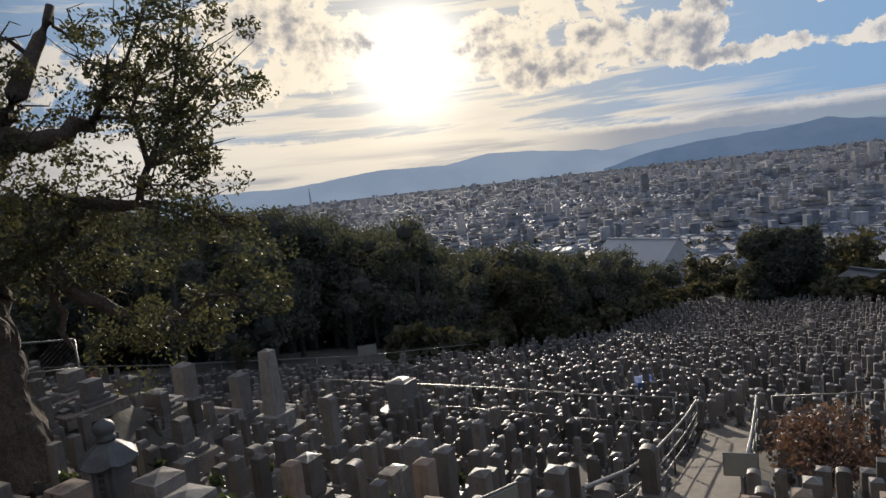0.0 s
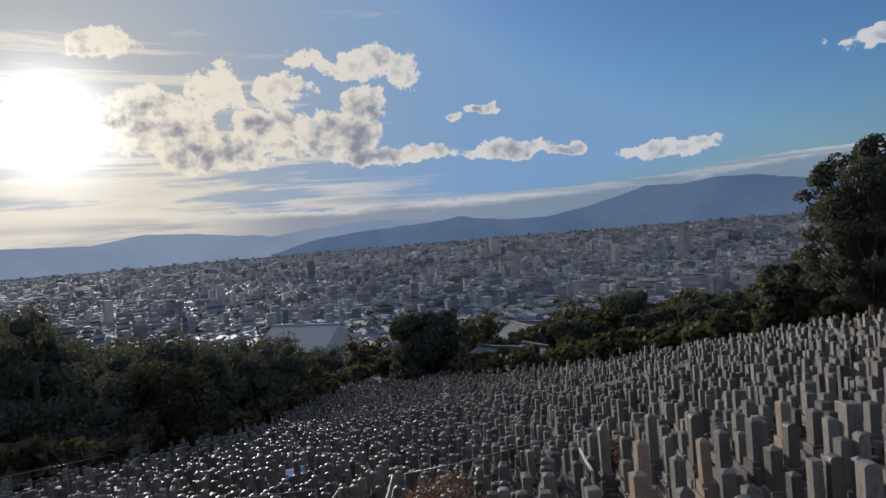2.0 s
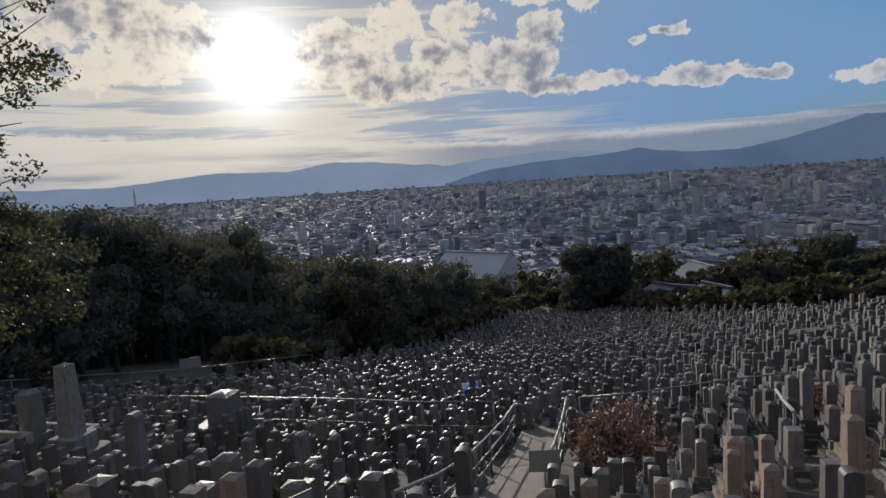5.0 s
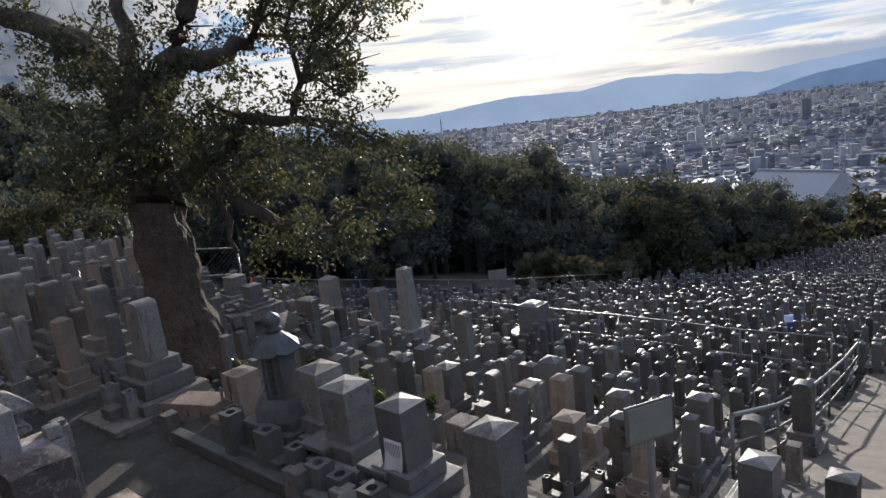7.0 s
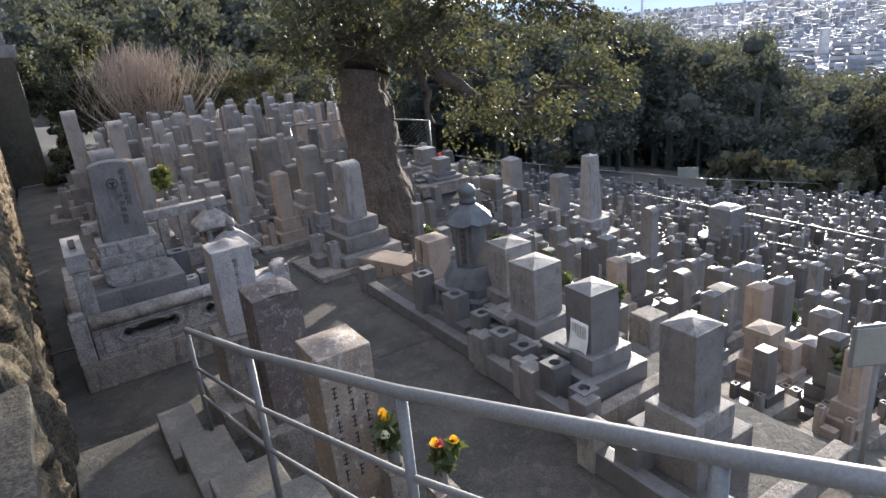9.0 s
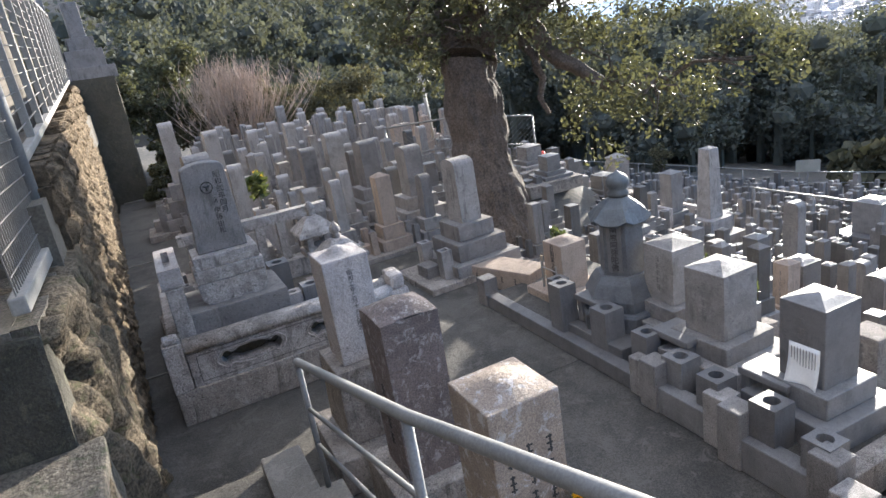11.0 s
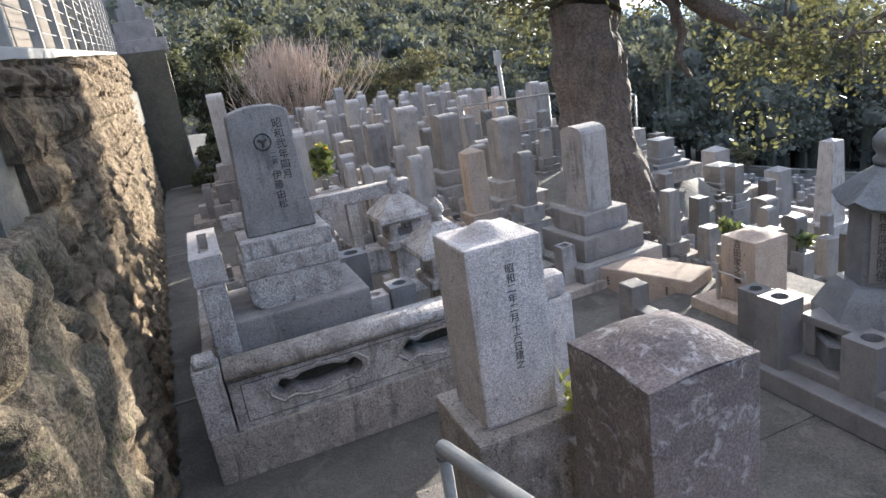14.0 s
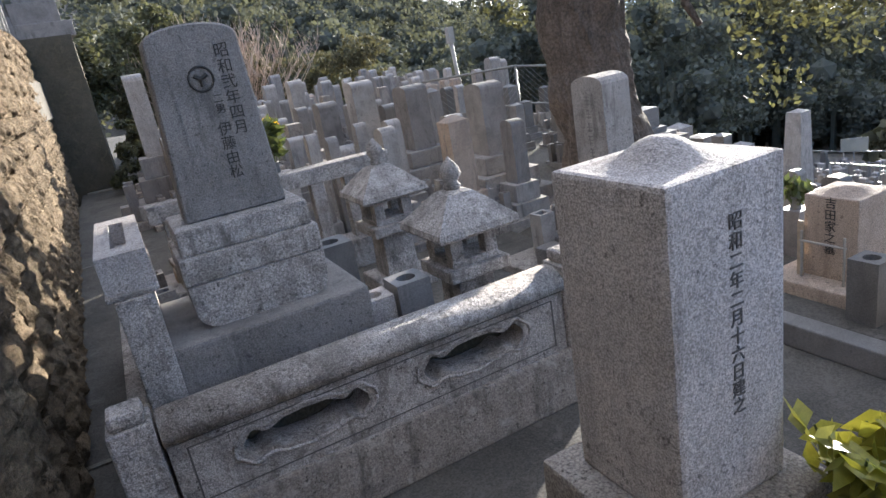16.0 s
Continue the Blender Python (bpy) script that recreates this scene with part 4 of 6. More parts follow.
for k in range(3):
    a = k * 2.094 + 0.5
    tube(bm, [(0, -0.077, 1.50), (0.03 * math.cos(a), -0.077, 1.50 + 0.03 * math.sin(a))], 0.009, 5)
part("crest", bm, INK, tablet)
carved("昭和弐年四月", tablet, (0.105, -0.0765, 1.575), 0, 0.062)
carved("二男", tablet, (0.045, -0.0765, 1.40), 0, 0.042)
bm = bmesh.new()
carved("伊藤由松", tablet, (0.04, -0.0765, 1.27), 0, 0.06)
strokes(bm, 0.035, -0.0765, 0.98, 1.04, 0.03, 1, 5)
strokes(bm, -0.12, -0.0765, 1.15, 1.58, 0.02, 9, 8)
tagged(part("inscription", bm, FAINT, tablet, "unreadable carved columns"), kind="stuff")


def lantern(place, tall):
    ob = thing("stone_lantern", "small granite lantern with a bell roof and open fire box", "lantern", place, 0, "lanterns in the walled grave")
    k = tall
    part("base", block(-0.19, -0.19, 0, 0.19, 0.19, 0.09 * k, bevel=0.015), GRANITE_STAINED, ob)
    part("stem", block(-0.11, -0.11, 0.09 * k, 0.11, 0.11, 0.36 * k, bevel=0.01, shrink=0.01), GRANITE_STAINED, ob)
    part("platform", block(-0.17, -0.17, 0.36 * k, 0.17, 0.17, 0.42 * k, bevel=0.012), GRANITE_STAINED, ob)
    for sx in (-1, 1):
        for sy in (-1, 1):
            part("fire_box_pillar", block(sx * 0.095 - 0.034, sy * 0.095 - 0.034, 0.43 * k, sx * 0.095 + 0.034, sy * 0.095 + 0.034, 0.57 * k, bevel=0.006), GRANITE_STAINED, ob)
    part("fire_box_sill", block(-0.131, -0.131, 0.416 * k, 0.131, 0.131, 0.452 * k, bevel=0.005), GRANITE_STAINED, ob)
    part("fire_box_lintel", block(-0.131, -0.131, 0.548 * k, 0.131, 0.131, 0.592 * k, bevel=0.005), GRANITE_STAINED, ob)
    bm = bmesh.new()
    lathe(bm, [(0.12, 0.578 * k), (0.30, 0.572 * k), (0.315, 0.585 * k), (0.305, 0.612 * k), (0.235, 0.655 * k), (0.17, 0.70 * k), (0.10, 0.742 * k), (0.04, 0.755 * k)], 4, turn=0.5)
    part("roof", bm, GRANITE_STAINED, ob)
    part("finial", lathe(bmesh.new(), [(0.035, 0.75 * k), (0.045, 0.77 * k), (0.03, 0.785 * k), (0.055, 0.82 * k), (0.045, 0.855 * k), (0.012, 0.895 * k), (0.002, 0.905 * k)], 14), GRANITE_STAINED, ob, smooth=True)
    return ob


lantern((0.62, 1.95, LOW + 0.30), 1.06)
lantern((0.66, 3.0, LOW + 0.30), 1.09)


def vase_block(place, w, hgt, mat=GRANITE_GREY, label="granite flower vase block with a round hole"):
    """Square post with a round hole in its top."""
    ob = thing("stone_vase", label, "vase", place)
    bm = bmesh.new()
    n = 16
    r = w * 0.55
    ring = lambda rad, z: [bm.verts.new((rad * math.cos(2 * math.pi * i / n), rad * math.sin(2 * math.pi * i / n), z)) for i in range(n)]
    sq = lambda z: [bm.verts.new((w * max(-1, min(1, 1.42 * math.cos(2 * math.pi * i / n))), w * max(-1, min(1, 1.42 * math.sin(2 * math.pi * i / n))), z)) for i in range(n)]
    rows = [sq(0), sq(hgt), ring(r, hgt), ring(r * 0.9, hgt * 0.6)]
    for a, b in zip(rows, rows[1:]):
        for i in range(n):
            bm.faces.new((a[i], a[(i + 1) % n], b[(i + 1) % n], b[i]))
    bm.faces.new(rows[0][::-1])
    bm.faces.new(rows[-1])
    part("body", bm, mat, ob)
    return ob


for x, y, w, hgt in ((0.10, 1.92, 0.075, 0.42), (0.27, 1.90, 0.085, 0.46), (0.12, 2.55, 0.10, 0.55), (-0.02, 2.28, 0.07, 0.50)):
    vase_block((x, y, LOW + 0.30), w, hgt, GRANITE_DARK if w > 0.08 else GRANITE)
low_post = thing("stone_post", "granite fence post with a rounded head", "post", (0.64, 0.58, LOW))
part("shaft", block(-0.075, -0.075, 0, 0.075, 0.075, 0.98, bevel=0.012), GRANITE, low_post)
part("head", block(-0.062, -0.062, 0.98, 0.062, 0.062, 1.10, bevel=0.035), GRANITE, low_post)
bar = thing("stone_rail", "rounded granite rail from the pillar to the post", "rail", (0, 0, LOW))
part("bar", tube(bmesh.new(), [(0.30, 0.48, 0.98), (0.58, 0.56, 0.98)], 0.05, 10), GRANITE, bar, smooth=True)
part("support", block(0.33, 0.42, 0, 0.47, 0.56, 0.935, bevel=0.01), GRANITE, bar)


# ---- gravestones of the common kind ----
def gravestone(mat, label, shaft=0.30, tall=0.70, tiers=((0.62, 0.22), (0.44, 0.20)), top="pyramid", sink=0.5, inscribed=0, group="", dressed=True):
    """Square shaft on stepped plinths; origin at the shaft's top centre less its height, so that scale acts from the ground."""
    ob = thing("gravestone", label, "gravestone", (0, 0, 0), 0, group)
    z = -sink
    for i, (w, hh) in enumerate(tiers):
        z1 = (0 if i == 0 else z) + hh
        part("base" if i == 0 else "plinth", block(-w / 2, -w / 2, z, w / 2, w / 2, z1, bevel=0.012), mat, ob)
        z = z1
    s = shaft / 2
    if top == "pyramid":
        bm = block(-s, -s, z, s, s, z + tall, bevel=0.008)
        lathe(bm, [(s * 1.36, z + tall - 0.002), (s * 0.7, z + tall + 0.028), (0.01, z + tall + 0.052)], 4, turn=0.5)
    elif top == "round":
        bm = bmesh.new()     # barrel-shaped head
        pts = [(-s, z), (s, z), (s * 0.97, z + tall - 0.05)] + [(s * 0.97 * math.cos(math.pi * i / 8), z + tall - 0.05 + 0.062 * math.sin(math.pi * i / 8)) for i in range(1, 8)] + [(-s * 0.97, z + tall - 0.05)]
        sides = [[bm.verts.new((a, b, c)) for a, c in pts] for b in (-s * 0.8, s * 0.8)]
        for i in range(len(pts)):
            bm.faces.new((sides[0][i], sides[0][(i + 1) % len(pts)], sides[1][(i + 1) % len(pts)], sides[1][i]))
        bm.faces.new(sides[0])
        bm.faces.new(sides[1][::-1])
        bmesh.ops.recalc_face_normals(bm, faces=bm.faces[:])
    else:
        bm = block(-s, -s, z, s, s, z + tall, bevel=0.015, shrink=0.012)
    part("shaft", bm, mat, ob)
    if dressed:
        part("kerb", block(-0.44, -0.74, -sink, 0.44, 0.42, 0.07, bevel=0.012), GRANITE_OLD, ob)
        for sx in (-0.23, 0.23):
            part("flower_holder", slot_block(bmesh.new(), sx, -0.44, 0.05, 0.062, 0.062, 0.34, 0.036, 0.036), mat, ob)
        part("incense_block", block(-0.12, -0.62, 0.05, 0.12, -0.46, 0.20, bevel=0.008), mat, ob)
    if inscribed:
        bm = bmesh.new()
        strokes(bm, 0, -s - 0.0005 if top != "round" else -s * 0.8 - 0.0005, z + tall * 0.2, z + tall * 0.85, shaft * 0.16, 5, inscribed)
        tagged(part("inscription", bm, FAINT, ob), kind="stuff")
    return ob


def put(ob, x, y, z, w, tall, turn=0.0):
    """Copy of a gravestone so that its shaft is w wide and tall high, standing at x, y, z."""
    m = copy_thing(ob, pose(x, y, z, rng.uniform(-0.8, 0.8), rng.uniform(-0.8, 0.8), turn - 90 + rng.uniform(-4, 4)))
    m.scale = (w / 0.30, w / 0.30, tall)
    return m


KINDS = [gravestone(GRANITE_GREY, "grey granite gravestone on stepped plinths", inscribed=1), gravestone(GRANITE_GREY, "grey granite gravestone with rounded head on plinths", top="round", inscribed=2),
         gravestone(GRANITE_PINK, "warm pinkish granite gravestone on stepped plinths", inscribed=3), gravestone(GRANITE_DARK, "dark polished granite gravestone on plinths", inscribed=4),
         gravestone(GRANITE_OLD, "weathered lichen-stained gravestone on one plinth", tiers=((0.52, 0.24),), top="flat", inscribed=5), gravestone(GRANITE_GREY, "pale speckled granite gravestone on three plinths", tiers=((0.8, 0.2), (0.6, 0.2), (0.44, 0.18)), top="round", inscribed=11)]
# darker copies of the kinds above; their stone colour carries the slope's shade
KINDS += [gravestone(FIELD_STONE, "dull grey granite gravestone on stepped plinths", inscribed=6), gravestone(FIELD_STONE, "dull grey gravestone with rounded head on plinths", top="round", inscribed=7), gravestone(FIELD_STONE, "dull shade-darkened weathered gravestone on one plinth", tiers=((0.52, 0.24),), top="flat", inscribed=8)]
KINDS += [gravestone(GRANITE_GREY, "grey granite gravestone with a low pyramid head on plinths", inscribed=9, dressed=False), gravestone(GRANITE_DARK, "dark polished granite gravestone beside the walkway", inscribed=10, dressed=False)]
FULL = [1.17, 1.12, 1.17, 1.17, 0.94, 1.33, 1.17, 1.12, 0.94, 1.17, 1.17]


def stand(rows, pick, group, foot=None):
    """Rows of x, y, height of the top, width and shaft height."""
    for i, (x, y, top, w, tall) in enumerate(rows):
        k = pick[i % len(pick)]
        if foot is not None and top - foot > 1.3:
            k = 5
        z = foot if foot is not None else ground(x, y) + 0.02
        total = max(top - z, 0.45)
        ob = put(KINDS[k], x, y, z, w, total / FULL[k])
        tagged(ob, group=group)


ROW = [
    (2.72, -0.12, 0.52, 0.32, 0.41), (2.51, -0.76, 0.55, 0.33, 0.45), (2.42, -1.54, 0.58, 0.29, 0.41), (2.23, -2.58, 0.71, 0.27, 0.49),
]
NEAR = [
    (6.18, 2.96, -0.89, 0.22, 0.47), (6.38, 2.02, -0.88, 0.24, 0.41), (5.50, 0.74, -0.66, 0.29, 0.39), (6.35, 2.69, -1.13, 0.24, 0.53), (5.25, -0.24, -0.54, 0.21, 0.41),
    (5.30, -0.75, -0.61, 0.24, 0.39), (5.70, -0.98, -0.61, 0.22, 0.33), (6.74, -0.20, -0.87, 0.28, 0.46), (7.94, 8.19, -0.75, 0.42, 0.85), (6.09, 6.97, -0.66, 0.35, 0.62),
    (5.81, 5.91, -0.71, 0.29, 0.58), (7.16, 6.11, -1.14, 0.33, 0.69), (6.58, 4.68, -0.90, 0.29, 0.67), (9.14, 3.43, -1.35, 0.28, 0.57), (3.45, -1.24, -0.18, 0.26, 0.32),
    (4.87, -1.56, -0.65, 0.28, 0.41), (6.65, -0.72, -0.90, 0.23, 0.44), (6.26, -1.46, -0.96, 0.24, 0.46), (5.28, -1.84, -0.85, 0.22, 0.35),
]
NEAR += [
    (4.49, -3.59, -0.41, 0.27, 0.38), (6.63, -2.36, -0.98, 0.26, 0.52), (6.52, -2.99, -1.12, 0.23, 0.33), (8.26, -3.19, -1.35, 0.24, 0.42), (6.16, -3.50, -1.14, 0.15, 0.30), (4.98, -1.74, -0.81, 0.20, 0.53), (6.07, -0.28, -0.97, 0.27, 0.43), (4.67, -4.17, -0.50, 0.22, 0.27), (10.69, 9.82, -1.33, 0.45, 0.87), (12.01, 9.16, -2.01, 0.42, 0.85)
]
TERRACE = [
    (2.69, 4.95, 0.94, 0.34, 0.75), (2.48, 6.24, 0.98, 0.36, 0.68), (2.27, 7.37, 1.09, 0.37, 0.67), (1.79, 7.49, 0.90, 0.32, 0.46), (2.12, 9.91, 1.20, 0.29, 0.67),
    (1.37, 10.05, 1.19, 0.27, 0.67), (2.07, 11.45, 1.17, 0.27, 0.62), (0.21, 4.75, 1.24, 0.22, 0.45), (-0.26, 3.82, 1.56, 0.34, 0.17), (-0.26, 9.24, 1.70, 0.32, 0.59),
    (0.45, 9.18, 1.40, 0.33, 0.50), (2.02, 4.43, 0.71, 0.22, 0.56), (2.47, 2.93, 0.99, 0.33, 0.69), (3.02, 14.84, 1.31, 0.28, 0.62), (3.56, 14.70, 1.03, 0.28, 0.62),
    (3.80, 13.60, 0.99, 0.31, 0.66), (4.98, 13.21, 0.82, 0.34, 0.60), (5.69, 14.01, 0.73, 0.28, 0.71), (5.98, 13.89, 0.68, 0.31, 0.71),
]
TERRACE += [
    (6.27, 13.77, 0.67, 0.31, 0.71), (6.86, 13.49, 0.47, 0.28, 0.55), (5.78, 9.59, 0.96, 0.26, 0.67), (1.50, 10.01, 0.90, 0.26, 0.56), (2.84, 8.59, 0.38, 0.26, 0.42), (0.57, 4.04, 0.90, 0.11, 0.28), (0.71, 4.00, 0.80, 0.11, 0.22)
]
EAST = [
    (10.01, -8.33, -0.57, 0.22, 0.40), (10.48, -9.28, -0.57, 0.22, 0.48), (9.14, -9.53, -0.24, 0.25, 0.45), (9.92, -11.35, -0.38, 0.24, 0.44), (9.09, -11.37, -0.29, 0.25, 0.49),
    (8.62, -11.62, -0.10, 0.32, 0.43), (8.87, -12.12, -0.18, 0.22, 0.49), (9.11, -12.71, -0.09, 0.22, 0.64), (8.76, -8.96, -0.38, 0.17, 0.51), (7.48, -8.61, -0.22, 0.21, 0.44),
    (7.05, -7.97, -0.19, 0.25, 0.42), (8.59, -9.68, -0.31, 0.22, 0.46), (8.61, -10.18, -0.18, 0.24, 0.51), (7.87, -10.30, -0.06, 0.22, 0.47), (8.13, -9.23, -0.25, 0.20, 0.48),
    (7.31, -9.76, -0.13, 0.22, 0.51), (6.32, -9.69, 0.06, 0.18, 0.45), (7.04, -10.48, 0.01, 0.21, 0.43), (6.94, -10.65, 0.06, 0.20, 0.42),
]
EAST += [
    (5.59, -9.79, 0.31, 0.25, 0.46), (6.95, -11.04, 0.16, 0.20, 0.42), (8.42, -8.44, -0.30, 0.24, 0.45), (6.05, -9.31, 0.06, 0.17, 0.43), (6.11, -10.04, 0.13, 0.15, 0.37), (6.23, -9.86, 0.11, 0.21, 0.44)
]

rg = random.Random(77)
yy = 4.5
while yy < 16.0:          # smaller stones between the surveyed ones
    xx = -0.15 + rg.uniform(0, 0.3)
    while xx < 6.6:
        px, py = xx + rg.uniform(-0.08, 0.08), yy + rg.uniform(-0.15, 0.15)
        if all((px - t[0]) ** 2 + (py - t[1]) ** 2 > 0.20 for t in TERRACE) and (px - 4.0) ** 2 + (py - 4.4) ** 2 > 0.9 and (px - 0.53) ** 2 + (py - 5.3) ** 2 > 0.1 and (px < 3.2 or py > 8.6) and (px - 6.1) ** 2 + (py - 11.4) ** 2 > 0.2 and rg.random() < 0.86:
            TERRACE.append((px, py, rg.uniform(0.35, 0.72) + 0.035 * (py - 4.5), rg.uniform(0.17, 0.27), 0.5))
        xx += rg.uniform(0.5, 0.72)
    yy += rg.uniform(0.72, 0.9)
stand(TERRACE, (1, 1, 2, 1, 5, 7, 0, 1, 4), "gravestones of the upper terrace", LOW)
stand(NEAR, (0, 3, 6, 1, 7, 4, 2, 3, 6), "gravestones below the walkway")
EAST = [(a, b, c, d * 0.72, e) for a, b, c, d, e in EAST]
stand(EAST, (6, 3, 7, 2, 6, 8, 3, 1, 5, 0, 2), "gravestones on the slope beyond the path")
for ob in KINDS:
    ob.matrix_world = pose(40 + 1.3 * KINDS.index(ob), -6.0, ground(40 + 1.3 * KINDS.index(ob), -6.0) + 0.02)

# kerbs of the graves along the walkway
for x0, y0, x1, y1, top in ((1.98, -0.55, 3.4, 1.85, -0.29), (1.92, -1.28, 3.1, -0.60, -0.22), (1.85, -2.02, 3.1, -1.33, -0.20), (1.72, -3.25, 3.0, -2.10, -0.24)):
    kerb = thing("grave_kerb", "dark granite kerb platform of a family grave", "grave kerb", (0, 0, LOW), 0, "kerbs along the walkway")
    part("platform", block(x0 + 0.13, y0 + 0.12, 0, x1 - 0.02, y1 - 0.02, top - LOW - 0.05), PAVING, kerb)
    part("kerb_front", block(x0, y0, 0, x0 + 0.12, y1, top - LOW, bevel=0.01), GRANITE_DARK, kerb)
    part("kerb_side", block(x0 + 0.124, y0, 0, x1, y0 + 0.12, top - LOW, bevel=0.01), GRANITE_OLD, kerb)
    for yy in (y0 + 0.06, y1 - 0.06):
        part("kerb_post", block(x0 - 0.02, yy - 0.08, 0, x0 + 0.14, yy + 0.08, top - LOW + 0.17, bevel=0.012), GRANITE_GREY, kerb)
stand(ROW, (9, 9, 10, 9), "gravestones along the walkway", -0.24)
for x, y, top, w in ((2.12, 0.57, 0.13, 0.085), (2.18, 0.07, 0.04, 0.095), (2.14, -0.42, 0.02, 0.08), (2.1, -0.78, -0.02, 0.09), (2.05, -1.12, 0.0, 0.085), (2.0, -1.55, 0.04, 0.085), (1.98, -1.88, -0.02, 0.08), (1.86, -2.45, -0.08, 0.09), (2.35, 0.95, 0.0, 0.075)):
    vase_block((x, y, -0.36), w, top + 0.36, GRANITE_DARK)
for x, y in ((2.3, 0.3), (2.3, -0.6), (2.3, -1.35)):
    tray = thing("incense_table", "low dark granite offering table with turned legs", "offering table", (x, y, -0.21))
    part("tabletop", block(-0.13, -0.17, 0.20, 0.13, 0.17, 0.25, bevel=0.01), GRANITE_DARK, tray)
    for yy in (-0.13, 0.13):
        part("leg", block(-0.11, yy - 0.03, 0, 0.11, yy + 0.03, 0.196, bevel=0.008), GRANITE_DARK, tray)

# six-sided memorial with a bronze roof
stupa = thing("memorial_tower", "six-sided dark granite memorial with flared roof and round finial", "memorial", (2.55, 0.27, -0.21))
part("foundation", block(-0.46, -0.46, -0.16, 0.46, 0.46, -0.003, bevel=0.015), GRANITE_DARK, stupa)
part("base", lathe(bmesh.new(), [(0.42, 0), (0.42, 0.13), (0.40, 0.15)], 6), SLATE, stupa)
part("lotus_base", lathe(bmesh.new(), [(0.35, 0.15), (0.35, 0.24), (0.28, 0.36), (0.23, 0.42)], 6), SLATE, stupa)
part("body", lathe(bmesh.new(), [(0.19, 0.42), (0.178, 0.92)], 6), SLATE, stupa)
bm = lathe(bmesh.new(), [(r * 0.72, z) for r, z in [(0.20, 0.90), (0.34, 0.85), (0.355, 0.868), (0.31, 0.915), (0.24, 0.985), (0.14, 1.045), (0.10, 1.07)]], 24)
for v in bm.verts:
    rr = math.hypot(v.co.x, v.co.y)
    corner = abs(math.cos(3 * math.atan2(v.co.y, v.co.x))) ** 3 * min(max((rr - 0.10) / 0.18, 0), 1)
    v.co.z += 0.055 * corner * corner
    v.co.x *= 0.90 + 0.18 * corner
    v.co.y *= 0.90 + 0.18 * corner
part("roof", bm, BRONZE, stupa, "slate-grey bronze flared roof")
part("finial", lathe(bmesh.new(), [(r * 0.82, z) for r, z in [(0.10, 1.06), (0.11, 1.09), (0.085, 1.11), (0.11, 1.15), (0.115, 1.19), (0.085, 1.23), (0.03, 1.255), (0.005, 1.27)]], 20), BRONZE, stupa, smooth=True)
for a in (-120,):
    plate = part("name_panel", block(-0.062, -0.010, 0.45, 0.062, 0.0, 0.87, bevel=0.004), GRANITE_DARK, stupa)
    plate.matrix_local = pose(0.163 * math.cos(radians(-150)), 0.163 * math.sin(radians(-150)), 0, 0, 0, -60)
    carved("南無阿弥陀佛", plate, (0.0, -0.013, 0.80), 0, 0.066)

family_stone = thing("gravestone_family", "warm pink granite family gravestone with a carved name", "gravestone", (2.68, 1.27, -0.21))
part("base", block(-0.30, -0.30, -0.2, 0.30, 0.30, -0.05, bevel=0.012), GRANITE_PINK, family_stone)
bm = block(-0.15, -0.15, -0.05, 0.15, 0.15, 0.43, bevel=0.01)
part("shaft", bm, GRANITE_PINK, family_stone)
part("cap", pillow(0.146, 0.425, 0.040, 0.7, 4), GRANITE_PINK, family_stone, smooth=True)
face = carved("吉田家之墓", family_stone, (-0.1515, 0.0, 0.37), -90, 0.066)
stick = thing("wooden_grave_tablet", "thin wooden memorial slats leaning on the stone", "wooden slats", (2.50, 1.36, -0.34))
for yy in (-0.20, 0.04):
    part("rack_post", tube(bmesh.new(), [(-0.02, yy, 0), (-0.02, yy, 0.36)], 0.008, 6), PALE, stick, "thin white rack")
part("rack_bar", tube(bmesh.new(), [(-0.02, -0.21, 0.30), (-0.02, 0.05, 0.30)], 0.007, 6), PALE, stick)
for i in range(1, 2):
    part("slat", block(-0.006, -0.02 + i * 0.06, 0, 0.006, 0.015 + i * 0.06, 0.38 + 0.03 * i), SLAT, stick)

bench = thing("stone_coffer", "long low pinkish granite slab with carved characters", "stone slab", (2.53, 2.23, LOW - 0.05), 21)
part("slab", block(-0.19, -0.47, 0.0, 0.19, 0.47, 0.24, bevel=0.015), GRANITE_PINK, bench)
bm = bmesh.new()
for i in range(4):
    strokes(bm, -0.27 + i * 0.18, 0, 0.08, 0.18, 0.035, 1, i)
bm.transform(pose(-0.1915, 0, 0, 0, 0, -90))
part("inscription", bm, INK, bench)

obelisk = thing("obelisk", "tall tapering grey granite obelisk on a stepped base", "obelisk", (11.6, 7.5, ground(11.6, 7.5)))
part("base", block(-0.6, -0.6, -0.3, 0.6, 0.6, 0.35, bevel=0.015), GRANITE_GREY, obelisk)
part("plinth", block(-0.38, -0.38, 0.35, 0.38, 0.38, 0.75, bevel=0.015), GRANITE_GREY, obelisk)
o_top = -1.15 - ground(11.6, 7.5)
part("shaft", block(-0.22, -0.22, 0.75, 0.22, 0.22, o_top - 0.06, shrink=0.06, top=0.06), GRANITE_GREY, obelisk)
big = thing("gravestone_great", "massive dark granite gravestone on broad plinths", "gravestone", (14.2, 5.0, ground(14.2, 5.0)))
b_top = -2.72 - ground(14.2, 5.0)
part("base", block(-0.85, -0.85, -0.4, 0.85, 0.85, 0.3, bevel=0.015), GRANITE_DARK, big)
part("plinth", block(-0.6, -0.6, 0.3, 0.6, 0.6, b_top - 0.85, bevel=0.015), GRANITE_DARK, big)
bm = block(-0.33, -0.33, b_top - 0.85, 0.33, 0.33, b_top - 0.08, bevel=0.01)
